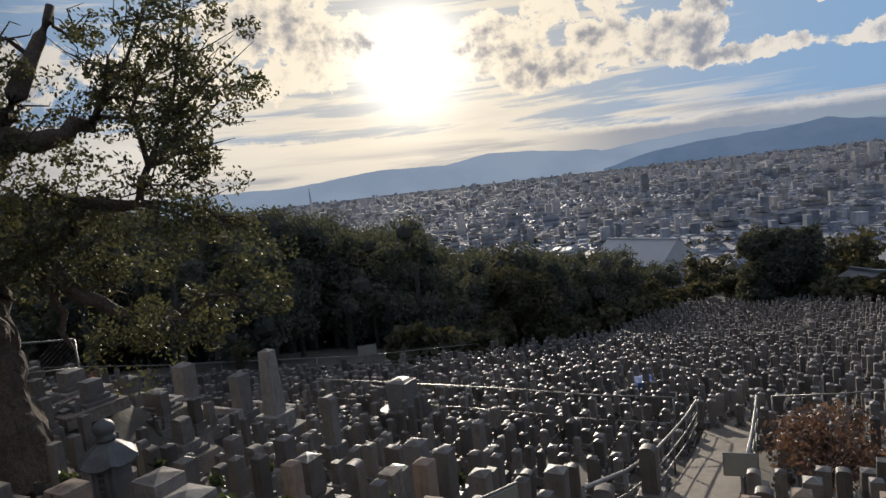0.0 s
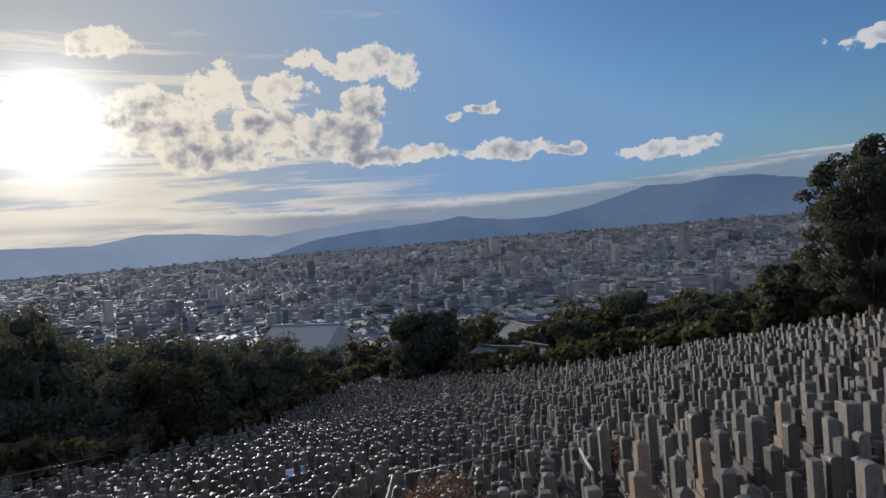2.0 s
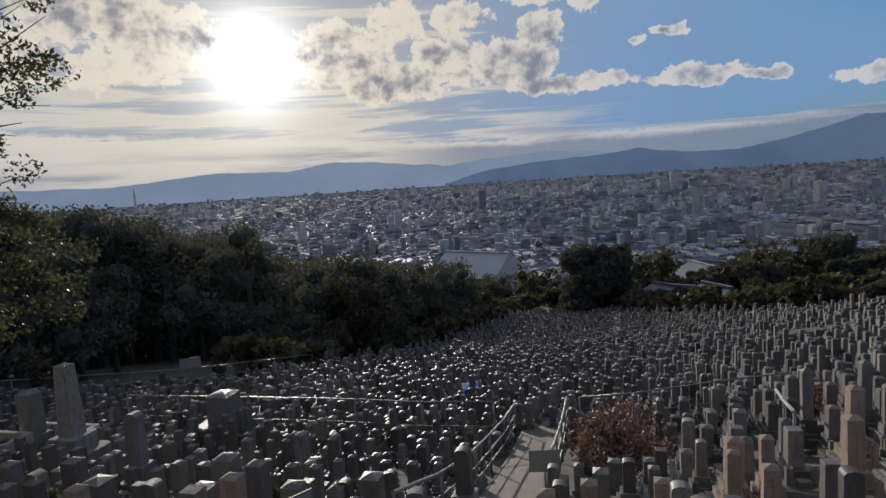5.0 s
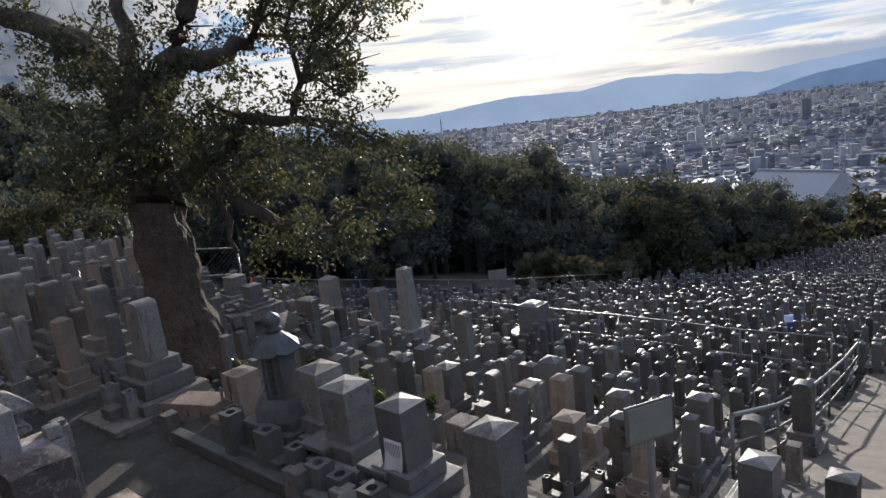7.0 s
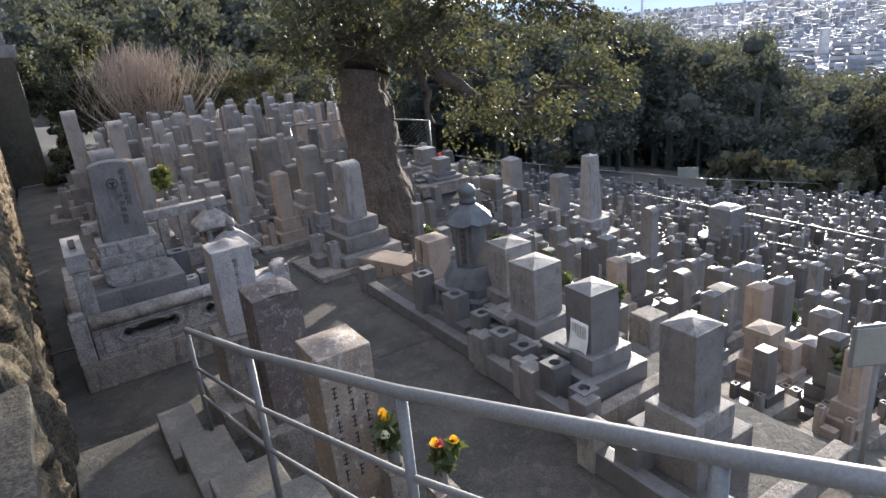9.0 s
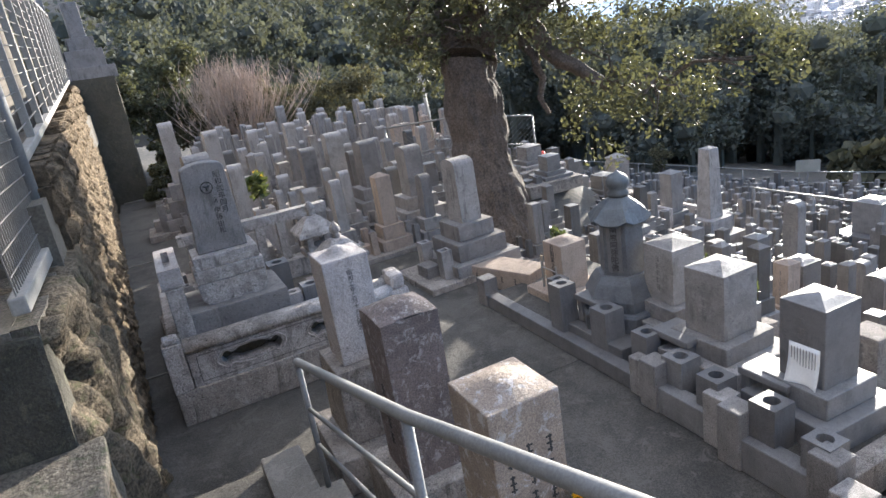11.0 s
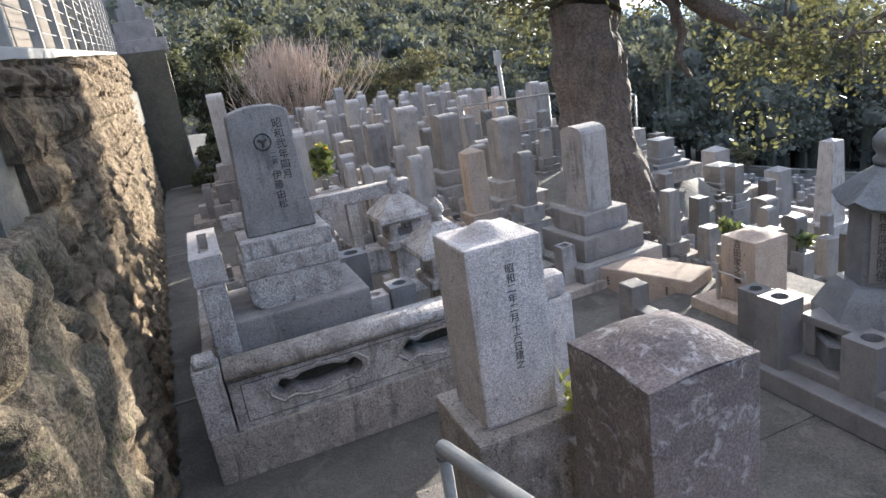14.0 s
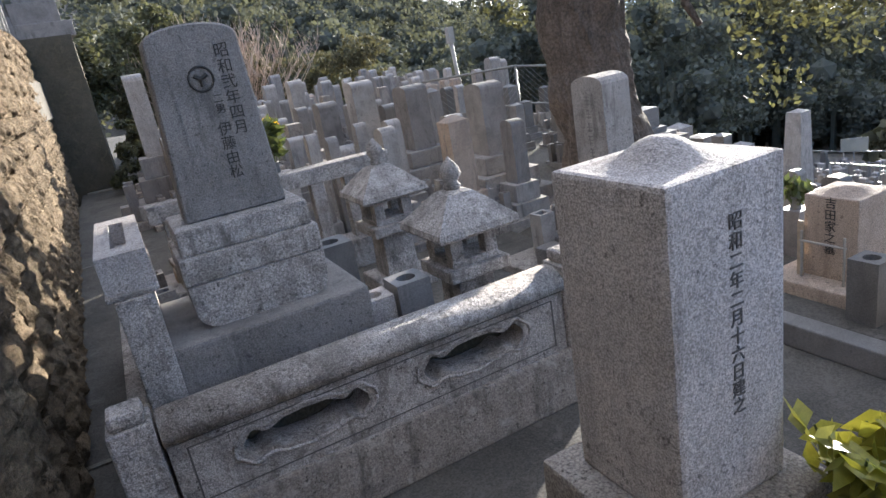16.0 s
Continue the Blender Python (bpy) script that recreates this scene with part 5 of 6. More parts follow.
lathe(bm, [(0.45, b_top - 0.083), (0.25, b_top - 0.03), (0.02, b_top)], 4, turn=0.5)
part("shaft", bm, GRANITE_DARK, big)
for x, y in ((10.6, 9.8), (12.0, 9.1), (8.3, 9.2)):
    kerb = thing("grave_kerb", "pale granite kerb around a large grave", "grave kerb", (x, y, ground(x, y)), 0, "kerbs in the field")
    for sx, sy, wx, wy in ((-1, 0, 0.07, 1.0), (1, 0, 0.07, 1.0), (0, -1, 0.93, 0.07), (0, 1, 0.93, 0.07)):
        part("kerb_side", block(sx * 1.0 - wx, sy * 0.93 - wy, -0.4, sx * 1.0 + wx, sy * 0.93 + wy, 0.55, bevel=0.01), GRANITE, kerb)

# white pole with a small plate, at the back of the terrace
pole = thing("lamp_pole", "thin white metal pole with a small pale box on top", "pole", (6.1, 11.4, ground(6.1, 11.4)))
tallp = 1.60 - ground(6.1, 11.4)
part("shaft", tube(bmesh.new(), [(0, 0, 0), (-0.12, -0.05, tallp - 0.3)], 0.045, 10), PALE, pole, smooth=True)
part("lamp_box", block(-0.19, -0.11, tallp - 0.32, -0.05, 0.03, tallp, bevel=0.012), PALE, pole)


def pipe_fence(name, label, pts, height, step, mat=WIRE, rails=(1.0, 0.5), r=0.022, net=False):
    ob = thing(name, label, "fence")
    pts = [Vector((x, y, ground(x, y))) for x, y in pts]
    run = []
    for a, b in zip(pts, pts[1:]):
        n = max(1, round((b - a).length / step))
        for i in range(n):
            q = a.lerp(b, i / n)
            run.append(Vector((q.x, q.y, ground(q.x, q.y))))
    run.append(pts[-1])
    for k in rails:
        part("rail", tube(bmesh.new(), [p + Vector((0, 0, height * k)) for p in run], r if k == 1.0 else r * 0.7, 6), mat, ob, smooth=True)
    for p in run:
        part("post", tube(bmesh.new(), [p - Vector((0, 0, 0.2)), p + Vector((0, 0, height))], r, 6), mat, ob, smooth=True)
    if net:
        bm = bmesh.new()
        for a, b in zip(run, run[1:]):
            n = max(2, int((b - a).length / 0.09))
            for i in range(n):
                for s in (1, -1):
                    u0, u1 = i / n, min(max((i + s * height / 0.09 * 1.0) / n, -0.0), 1.0)
                    q0, q1 = a.lerp(b, u0), a.lerp(b, u1)
                    rise = height * abs(u1 - u0) * n * 0.09 / height
                    tube(bm, [q0, q1 + Vector((0, 0, min(rise, height)))], 0.0035, 3)
        part("wire_net", bm, mat, ob)
    return ob


pipe_fence("boundary_fence", "pale metal pipe fence along the edge of the graves", [(15.5, 26), (18.1, 20.4), (24.2, 14.0), (32.3, 11.5)], 0.95, 2.5)
pipe_fence("terrace_fence", "thin metal pipe fence across the graves", [(15, 8.9), (14.4, 3), (14.0, -2.6)], 1.25, 2.0, r=0.022)
pipe_fence("path_fence", "thin metal pipe fence across the graves beyond the path", [(14.9, -4.6), (14.4, -6.0), (13.6, -9.0)], 0.95, 1.8, r=0.018)
pipe_fence("valley_fence", "thin metal pipe fence above the lower graves", [(36.7, 1.4), (46.5, -2.2), (48, -9)], 1.0, 3.0, r=0.025)
pipe_fence("net_fence", "galvanised wire net fence behind the terrace graves", [(3.6, 8.2), (6.4, 7.2)], 1.15, 1.4, r=0.02, net=True)
handrail("path_handrail", "dull steel pipe handrail along the footpath", [(x, -3.05 + 0.02 * (x - 7), ground(x, -3.1)) for x in (5.5, 7.5, 9.5, 11.5, 13.5, 15.5)], 0.85, WIRE)
handrail("side_handrail", "dull steel pipe handrail on the far side of the footpath", [(x, -4.5 + 0.03 * (x - 7), ground(x, -4.4)) for x in (8.6, 10.4, 12.2, 14.0, 15.6)], 0.85, WIRE)
handrail("slope_handrail", "shiny steel pipe handrail down the side steps", [(8.3, -7.7, ground(8.3, -7.7)), (9.6, -7.9, ground(9.6, -7.9)), (10.9, -8.1, ground(10.9, -8.1))], 0.85, PALE, low=(0.45,))
bm = bmesh.new()
prev = None
for i in range(60):
    x = 4.4 + i * 0.27
    y = -3.75 + 0.02 * (x - 7)
    row = [bm.verts.new((x, y + s * 0.55, ground(x, y + s * 0.55) + 0.10)) for s in (-1, -0.3, 0.3, 1)]
    if prev:
        for a in range(3):
            bm.faces.new((prev[a], row[a], row[a + 1], prev[a + 1]))
    prev = row
FOOTPATH = material("pale_footpath", (0.20, 0.175, 0.145), (0.11, 0.095, 0.08), 0.9, 2.0, 60, 0.25, 0.6)
structure("footpath", bm, FOOTPATH, "pale worn footpath down through the graves")


def notice(place, turn, w, hh, tall, label):
    ob = thing("notice_board", label, "notice board", place, turn)
    part("post", tube(bmesh.new(), [(0, 0.02, -0.2), (0, 0.02, tall)], 0.018, 8), STEEL, ob, smooth=True)
    part("panel", block(-w / 2, -0.012, tall - hh, w / 2, 0.0, tall, bevel=0.004), BOARD, ob)
    part("panel_frame", block(-w / 2 - 0.015, 0.0, tall - hh - 0.015, w / 2 + 0.015, 0.014, tall + 0.015, bevel=0.004), STEEL, ob)


notice((2.9, -3.35, ground(2.9, -3.35)), -30, 0.34, 0.24, 0.70 - ground(2.9, -3.35), "blank grey metal notice board on a thin post")
notice((8.3, -4.4, ground(8.3, -4.4)), -80, 0.42, 0.30, 0.95, "blank grey metal notice board beside the footpath")
notice((24.2, 13.6, ground(24.2, 13.6)), -50, 0.9, 0.5, 1.5, "pale metal notice board at the boundary fence")
cone = thing("red_bucket", "small red plastic bucket on a grave kerb", "bucket", (7.5, 8.6, ground(7.5, 8.6) + 0.55))
part("body", lathe(bmesh.new(), [(0.10, 0), (0.13, 0.05), (0.06, 0.36), (0.03, 0.38)], 12), RED, cone, smooth=True)
bm = rough(block(-0.42, -0.34, 0, 0.42, 0.34, 0.40, bevel=0.05), 0.07, 2.0, 3)
sheet = thing("blue_sheet", "crumpled blue plastic sheet over a heap among the graves", "tarpaulin", (22.5, -0.1, ground(22.5, -0.1)), 20)
part("cover", bm, BLUE, sheet, smooth=True)
paper = thing("paper_notice", "curled white paper notice hanging on a gravestone", "paper", (2.262, -1.56, 0.03), -90)
bm = bmesh.new()
curl = lambda j: 0.05 * (1 - j / 6) ** 2.5
cols = [[bm.verts.new((-0.095 + 0.19 * i / 6, -0.006 - curl(j) * (0.6 + 0.4 * math.cos(i * 0.9)), 0.27 * j / 6)) for j in range(7)] for i in range(7)]
for a, b in zip(cols, cols[1:]):
    for j in range(6):
        bm.faces.new((a[j], b[j], b[j + 1], a[j + 1]))
sheet_ob = part("sheet", bm, PAPER, paper, smooth=True)
sol = sheet_ob.modifiers.new("thickness", "SOLIDIFY")
sol.thickness = 0.002
bm = bmesh.new()
for i in range(9):
    box(bm, -0.076 + i * 0.018, -0.0105, 0.135, -0.0725 + i * 0.018, -0.0085, 0.245)
tagged(part("printed_text", bm, FAINT, paper), kind="stuff")


# ---- flowers and sprigs ----
def sprig(place, label, tall, spread, petals=None, seed=1, size=0.042, vase=True, leaf=LEAF_BRIGHT):
    ob = thing("flower_vase", label, "flowers", place)
    if vase:
        part("vase", lathe(bmesh.new(), [(0.03, 0), (0.035, 0.05), (0.03, 0.12), (0.036, 0.13)], 12), STEEL, ob, smooth=True)
    r = random.Random(seed)
    tips = []
    bm = bmesh.new()
    for i in range(7):
        a, q = r.uniform(0, 6.28), r.uniform(0.2, 1) * spread
        tip = Vector((q * math.cos(a), q * math.sin(a), tall * r.uniform(0.7, 1.0)))
        tube(bm, [(0, 0, 0.08), tip * 0.5 + Vector((0, 0, 0.03)), tip], 0.003, 4)
        tips.append(tip)
    tagged(part("stem_bunch", bm, LEAF_BRIGHT, ob), kind="stuff")
    cents = [t * k for t in tips for k in (0.62, 0.8, 1.0)]
    reparent(leaves("leaves", cents, spread * 0.5, 5 if petals else 4, size, leaf, seed, long=2.3), ob)
    if petals:
        for k, t in enumerate(tips[:4]):
            bm = bmesh.new()
            for layer in range(3):
                for i in range(12):
                    a = 6.283 * i / 12 + layer * 0.2
                    l, up = 0.034 - 0.008 * layer, 0.006 + 0.01 * layer
                    c, s = math.cos(a), math.sin(a)
                    q = [bm.verts.new(t * 1.12 + Vector(p)) for p in ((0, 0, 0), (l * 0.6 * c - 0.007 * s, l * 0.6 * s + 0.007 * c, up), (l * c, l * s, up * 1.3), (l * 0.6 * c + 0.007 * s, l * 0.6 * s - 0.007 * c, up))]
                    bm.faces.new(q)
            part("blossom", bm, petals[k % len(petals)], ob)
    return ob


sprig((0.36, -2.02, 0.22), "yellow and white chrysanthemums in a metal vase", 0.30, 0.09, (PETAL_YELLOW, PETAL_WHITE, PETAL_YELLOW), 3)
sprig((0.53, -2.24, 0.12), "yellow and pink chrysanthemums in a metal vase", 0.28, 0.09, (PETAL_YELLOW, PETAL_PINK, PETAL_YELLOW), 4)
for x, y in ((0.36, -2.02), (0.53, -2.24)):
    vase_block((x, y, LOW), 0.07, (0.64 if x < 0.5 else 0.54), GRANITE_OLD, "weathered stone flower post")
sprig((0.35, -0.12, 0.27), "fresh green leafy sprigs in a vase beside the pillar", 0.24, 0.085, None, 5, 0.044, leaf=LEAF_FRESH)
vase_block((0.35, -0.12, LOW), 0.065, 0.69, GRANITE_OLD, "weathered stone flower post beside the pillar")
sprig((0.53, 5.3, 0.42), "yellow flowers with green leaves on a grave", 0.5, 0.2, (PETAL_YELLOW,), 6, 0.08)
vase_block((0.53, 5.3, LOW), 0.14, 0.86, GRANITE)
r5 = random.Random(9)
for x, y, zz in ((3.1, -0.5, -0.1), (3.3, -1.0, -0.1), (3.9, 0.6, -0.9), (2.95, 1.75, -0.35), (4.6, -1.2, -0.95), (5.6, 1.6, -1.4), (6.8, 3.4, -2.1), (4.3, 2.2, -0.95), (7.3, -0.6, -2.3), (4.2, -2.6, -0.9)):
    g = ground(x, y)
    vase_block((x, y, g), 0.07, 0.45, GRANITE_DARK)
    sprig((x, y, g + 0.40), "green sprigs in a grave vase", 0.24, 0.07, None, r5.randint(0, 99), 0.04)


# ---- the great tree ----
BOUGH_LINES = {
    "trunk": [ (3.6, 4.0, -0.5), (3.6, 4.3, 0.6), (3.6, 4.5, 1.4), (3.7, 4.6, 2.1), (3.8, 4.7, 2.7), (3.8, 4.8, 3.2) ],
    "limb_a": [ (3.8, 4.8, 3.2), (3.7, 5.1, 3.9), (3.5, 5.5, 4.4), (3.2, 6.0, 4.8), (2.7, 6.6, 5.1), (2.1, 7.4, 5.4) ],
    "limb_b": [ (3.8, 4.8, 3.1), (4.1, 4.6, 3.7), (4.4, 4.3, 4.0), (4.9, 3.8, 4.1), (5.2, 3.6, 4.3) ],
    "limb_c": [ (4.1, 4.6, 3.7), (4.5, 4.4, 4.4), (4.9, 4.3, 5.2), (5.2, 4.2, 6.0) ],
    "limb_d": [ (4.3, 4.0, 2.4), (4.7, 3.7, 2.7), (4.8, 3.7, 3.1), (5.3, 3.1, 3.0), (5.5, 3.0, 3.5) ],
    "limb_e": [ (3.8, 4.5, 2.2), (4.3, 4.0, 2.4), (4.5, 3.6, 1.7), (4.9, 3.1, 1.4), (5.3, 2.6, 1.3) ],
    "limb_f": [ (4.3, 4.0, 2.2), (4.3, 3.8, 1.7), (4.3, 3.6, 1.1) ],
    "limb_g": [ (3.8, 4.8, 3.2), (3.9, 5.0, 4.0), (4.0, 5.1, 4.9), (4.1, 5.3, 5.9) ],
}
CLUMPS = [ (5.5, 1.9, 4.1), (6.0, 2.3, 3.7), (6.1, 3.0, 3.4), (5.1, 2.4, 3.1), (6.4, 2.3, 4.4), (6.2, 3.5, 4.3), (5.2, 2.9, 4.5), (5.1, 3.9, 4.3), (4.2, 5.7, 3.4), (3.2, 4.9, 2.9), (4.1, 4.9, 2.7), (3.9, 3.4, 2.8), (3.1, 5.2, 2.6), (3.5, 5.6, 2.1), (3.3, 4.2, 2.3), (4.7, 3.8, 3.1), (5.4, 3.9, 2.8), (5.1, 2.5, 2.6), (5.9, 2.6, 2.6), (6.6, 2.7, 2.5), (5.8, 1.6, 1.5), (5.6, 2.7, 1.2), (4.6, 2.1, 1.3), (4.8, 2.9, 1.4), (5.1, 3.8, 2.0), (4.2, 3.5, 3.3), (4.5, 4.4, 4.6), (3.5, 6.5, 4.2), (3.0, 5.4, 4.3), (3.1, 6.4, 5.1), (4.1, 6.1, 4.7), (4.4, 4.3, 5.4), (5.6, 4.0, 5.4), (5.1, 1.4, 5.2), (4.9, 1.8, 4.8), (4.8, 1.5, 5.5), (4.5, 2.1, 4.8), (5.2, 1.8, 3.8), (5.4, 1.3, 4.5), (3.1, 4.0, 2.5), (3.4, 3.9, 3.0), (3.7, 4.0, 3.5), (3.0, 4.3, 3.2), (4.0, 3.9, 2.5), (2.9, 4.6, 3.7), (3.4, 4.2, 4.0), (4.2, 3.9, 3.9), (2.7, 5.0, 2.4), (4.6, 3.6, 2.3) ]

tree = thing("camphor_tree", "old gnarled evergreen tree leaning over the graves", "tree", (0, 0, 0))
rt = random.Random(12)


def limb(pts, r0, r1, wob=0.06):
    """Gnarled limb: the points joined by a wavering line."""
    out, rad = [], []
    n = len(pts) - 1
    for i in range(n):
        a, b = Vector(pts[i]), Vector(pts[i + 1])
        k = 3
        for j in range(k):
            t = (i + j / k) / n
            q = a.lerp(b, j / k) + Vector((rt.uniform(-1, 1), rt.uniform(-1, 1), rt.uniform(-1, 1))) * wob * (1 if i + j else 0)
            out.append(q)
            rad.append((r0 + (r1 - r0) * t) * rt.uniform(0.92, 1.10))
    out.append(Vector(pts[-1]))
    rad.append(r1)
    return out, rad


bm = bmesh.new()
p, rad = limb([(4.0, 4.15, -1.5)] + BOUGH_LINES["trunk"], 0.48, 0.31, 0.045)
rad[0] = 0.72
rad[1] = 0.60
fine_p, fine_r = [], []
for i in range(len(p) - 1):
    for j in range(6):
        fine_p.append(p[i].lerp(p[i + 1], j / 6))
        fine_r.append(rad[i] + (rad[i + 1] - rad[i]) * j / 6)
tube(bm, fine_p, fine_r, 64)
for v in bm.verts:         # furrowed, lumpy bark
    c = v.co
    axis = min(fine_p, key=lambda q: (q - c).length)
    out = (c - axis).normalized()
    c += out * (0.075 * noise.noise(c * 2.2) + 0.05 * noise.noise(Vector((c.x * 7, c.y * 7, c.z * 1.6))) + 0.028 * noise.noise(Vector((c.x * 19, c.y * 19, c.z * 6))))
part("trunk", bm, BARK, tree)
SIZES = {"limb_a": (0.28, 0.10), "limb_b": (0.24, 0.10), "limb_c": (0.20, 0.06), "limb_d": (0.15, 0.05), "limb_e": (0.16, 0.05), "limb_f": (0.09, 0.03), "limb_g": (0.20, 0.07)}
CENTRES = [Vector(c) for c in CLUMPS]
TWIGS = bmesh.new()
for name, (r0, r1) in SIZES.items():
    p, rad = limb(BOUGH_LINES[name], r0, r1, 0.08)
    part("limb", tube(bmesh.new(), p, rad, 9), BARK, tree, smooth=True)
for c in CENTRES:      # boughs that carry the leaf clumps
    best = min((Vector(q) for k, pts in BOUGH_LINES.items() if k != "trunk" for q in pts), key=lambda q: (q - c).length)
    mid = best.lerp(c, 0.5) + Vector((rt.uniform(-1, 1), rt.uniform(-1, 1), rt.uniform(-0.3, 1))) * 0.22
    tube(TWIGS, [best, mid, c], [0.045, 0.028, 0.012], 6)
    for k in range(6):
        e = c + Vector((rt.uniform(-1, 1), rt.uniform(-1, 1), rt.uniform(-0.7, 0.9))) * 0.55
        m2 = mid.lerp(e, 0.55) + Vector((rt.uniform(-1, 1), rt.uniform(-1, 1), rt.uniform(-1, 1))) * 0.12
        tube(TWIGS, [mid.lerp(c, rt.uniform(0.2, 0.9)), m2, e], [0.016, 0.010, 0.004], 4)
tagged(part("twig_mass", TWIGS, BARK, tree), kind="stuff")
cl = []
for c in CENTRES:
    for k in range(9):
        cl.append(tuple(c + Vector((rt.gauss(0, 0.33), rt.gauss(0, 0.33), rt.gauss(0, 0.24)))))
reparent(leaves("crown", cl, [rt.uniform(0.16, 0.34) for _ in cl], 95, 0.035, LEAF, 21, long=2.0), tree, "small glossy olive-green leaves in open clumps")

# ---- bare bush, shrubs and small trees ----
bush = thing("bare_bush", "large leafless bush of fine reddish twigs", "bush", (2.2, 17.5, 0.0))
rb = random.Random(5)
for stem in range(16):
    bm = bmesh.new()
    for i in range(34):
        a, q = rb.uniform(0, 6.283), abs(rb.gauss(0, 0.5))
        tall = rb.uniform(2.0, 3.3) * (1 - 0.22 * q)
        base_p = Vector((rb.gauss(0, 0.35), rb.gauss(0, 0.35), -0.4))
        tip = base_p + Vector((math.cos(a) * q * tall, math.sin(a) * q * tall, tall))
        mid = base_p.lerp(tip, 0.5) + Vector((math.cos(a), math.sin(a), 0.3)) * 0.12
        tube(bm, [base_p, mid, tip], [0.014, 0.009, 0.004], 3)
        for k in range(4):
            p0 = mid.lerp(tip, rb.uniform(0.45, 0.95))
            tube(bm, [p0, p0 + Vector((rb.gauss(0, 0.12), rb.gauss(0, 0.12), rb.uniform(0.2, 0.5)))], [0.007, 0.003], 3)
    part("branch", bm, TWIG, bush)


def shrub(name, label, place, size, count, leaf, mat, seed, trunk=True, clumps=14, flat=0.8, lump=1.0):
    ob = thing(name, label, "tree" if "tree" in name else "shrub", place)
    r = random.Random(seed)
    cents, bm = [], bmesh.new()
    for i in range(clumps):
        a, q = r.uniform(0, 6.283), size[0] * math.sqrt(r.random()) * 0.8
        cents.append((q * math.cos(a), q * math.sin(a), size[1] * r.uniform(0.35, 0.95) * (1 - 0.25 * (q / size[0]) ** 2)))
    if trunk:
        tube(bm, [(0, 0, -0.3), (0.05, 0.03, size[1] * 0.35), (0, 0, size[1] * 0.7)], [size[0] * 0.09, size[0] * 0.06, size[0] * 0.03], 8)
        for c in cents:
            tube(bm, [(0.03, 0.02, size[1] * 0.25), (c[0] * 0.5, c[1] * 0.5, c[2] * 0.75), c], [size[0] * 0.03, size[0] * 0.02, size[0] * 0.008], 5)
        part("trunk", bm, BARK, ob)
    else:
        bm.free()
    reparent(leaves("crown", cents, [size[0] * r.uniform(0.26, 0.46) * lump for _ in cents], count, leaf, mat, seed, flat, facing=0.35 if size[1] > 4 else 0.0), ob)
    return ob


shrub("maple_tree", "small red-brown maple among the gravestones", (10.2, -5.5, ground(10.2, -5.5)), (0.95, 1.25), 95, 0.045, LEAF_RED, 31, clumps=26)
shrub("small_shrub", "small reddish shrub beside the handrail", (11.6, -8.9, ground(11.6, -8.9)), (0.5, 0.8), 90, 0.04, LEAF_RED, 32, clumps=10)
shrub("shrub", "pale olive shrub at the boundary fence", (20.5, 18.3, ground(20.5, 18.3)), (0.7, 1.9), 120, 0.06, LEAF_OLIVE, 33)
shrub("small_tree", "pale leafy young tree beyond the graves", (42, 12.5, ground(42, 12.5)), (2.6, 6.2), 170, 0.16, LEAF_OLIVE, 34, clumps=30)
shrub("shrub", "low green shrub beyond the graves", (38, 13.0, ground(38, 13.0)), (1.6, 2.6), 120, 0.14, LEAF_OLIVE, 35)
shrub("clipped_tree", "dense round dark evergreen tree", (80, -4.5, ground(80, -4.5) - 3.2), (5.2, 12.4), 330, 0.26, LEAF_DARK, 36, clumps=64, lump=0.8)
shrub("clipped_tree", "dense round dark evergreen tree near the walled house", (86, -32, ground(86, -32)), (3.6, 6.4), 300, 0.22, LEAF_DARK, 37, clumps=24)
shrub("evergreen_tree", "tall dark broadleaf tree on the hill shoulder", (30.2, -27.4, ground(30.2, -27.4) - 1.6), (3.7, 11.6), 110, 0.13, LEAF_DARK, 40, clumps=150, lump=0.38)
shrub("evergreen_tree", "tall dark broadleaf tree on the hill shoulder", (32.0, -30.6, ground(32.0, -30.6) - 2.0), (4.0, 11.0), 110, 0.13, LEAF_DARK, 41, clumps=150, lump=0.38)
rh = random.Random(23)
for i in range(30):      # belt of trees at the foot of the graves
    a = 97.5 + 24.0 * (i + rh.uniform(-0.3, 0.3)) / 29
    d = rh.uniform(62, 112) if a < 114 else rh.uniform(44, 66)
    x, y = d * math.sin(radians(a)), d * math.cos(radians(a)) - 5.4
    top = 2.9 + d * math.tan(radians(float(np.interp(a, [97, 100, 103, 108, 113, 116, 119, 122], [-9.2, -8.2, -7.3, -7.2, -6.9, -5.6, -4.6, -3.6])))) + rh.uniform(-1.6, 0.2)
    hh = min(max(top - ground(x, y), 3.0), 11.0)
    shrub("evergreen_tree", "broadleaf tree at the foot of the graves", (x, y, top - hh - 0.2 if top - hh < ground(x, y) else ground(x, y) - 0.3), (rh.uniform(0.42, 0.6) * hh + 0.5, hh), 110, 0.24, LEAF_OLIVE if rh.random() < 0.3 else LEAF_DARK, 240 + i, clumps=52, lump=0.62)
rd = random.Random(3)
for i in range(9):
    x, y = 0.2 + i * 0.85, 17.6 + rd.uniform(0, 2.0)
    shrub("shrub", "dull green shrub behind the terrace graves", (x, y, -0.2), (0.9, 1.5 + rd.random()), 110, 0.07, LEAF_OLIVE, 60 + i, trunk=False)
for i in range(4):
    shrub("shrub", "leafy green shrub at the end of the wall", (-0.6 + 0.5 * i, 16.8 + 0.6 * i, 0.6), (0.9, 2.2 + 0.3 * i), 190, 0.07, LEAF, 75 + i, trunk=False)

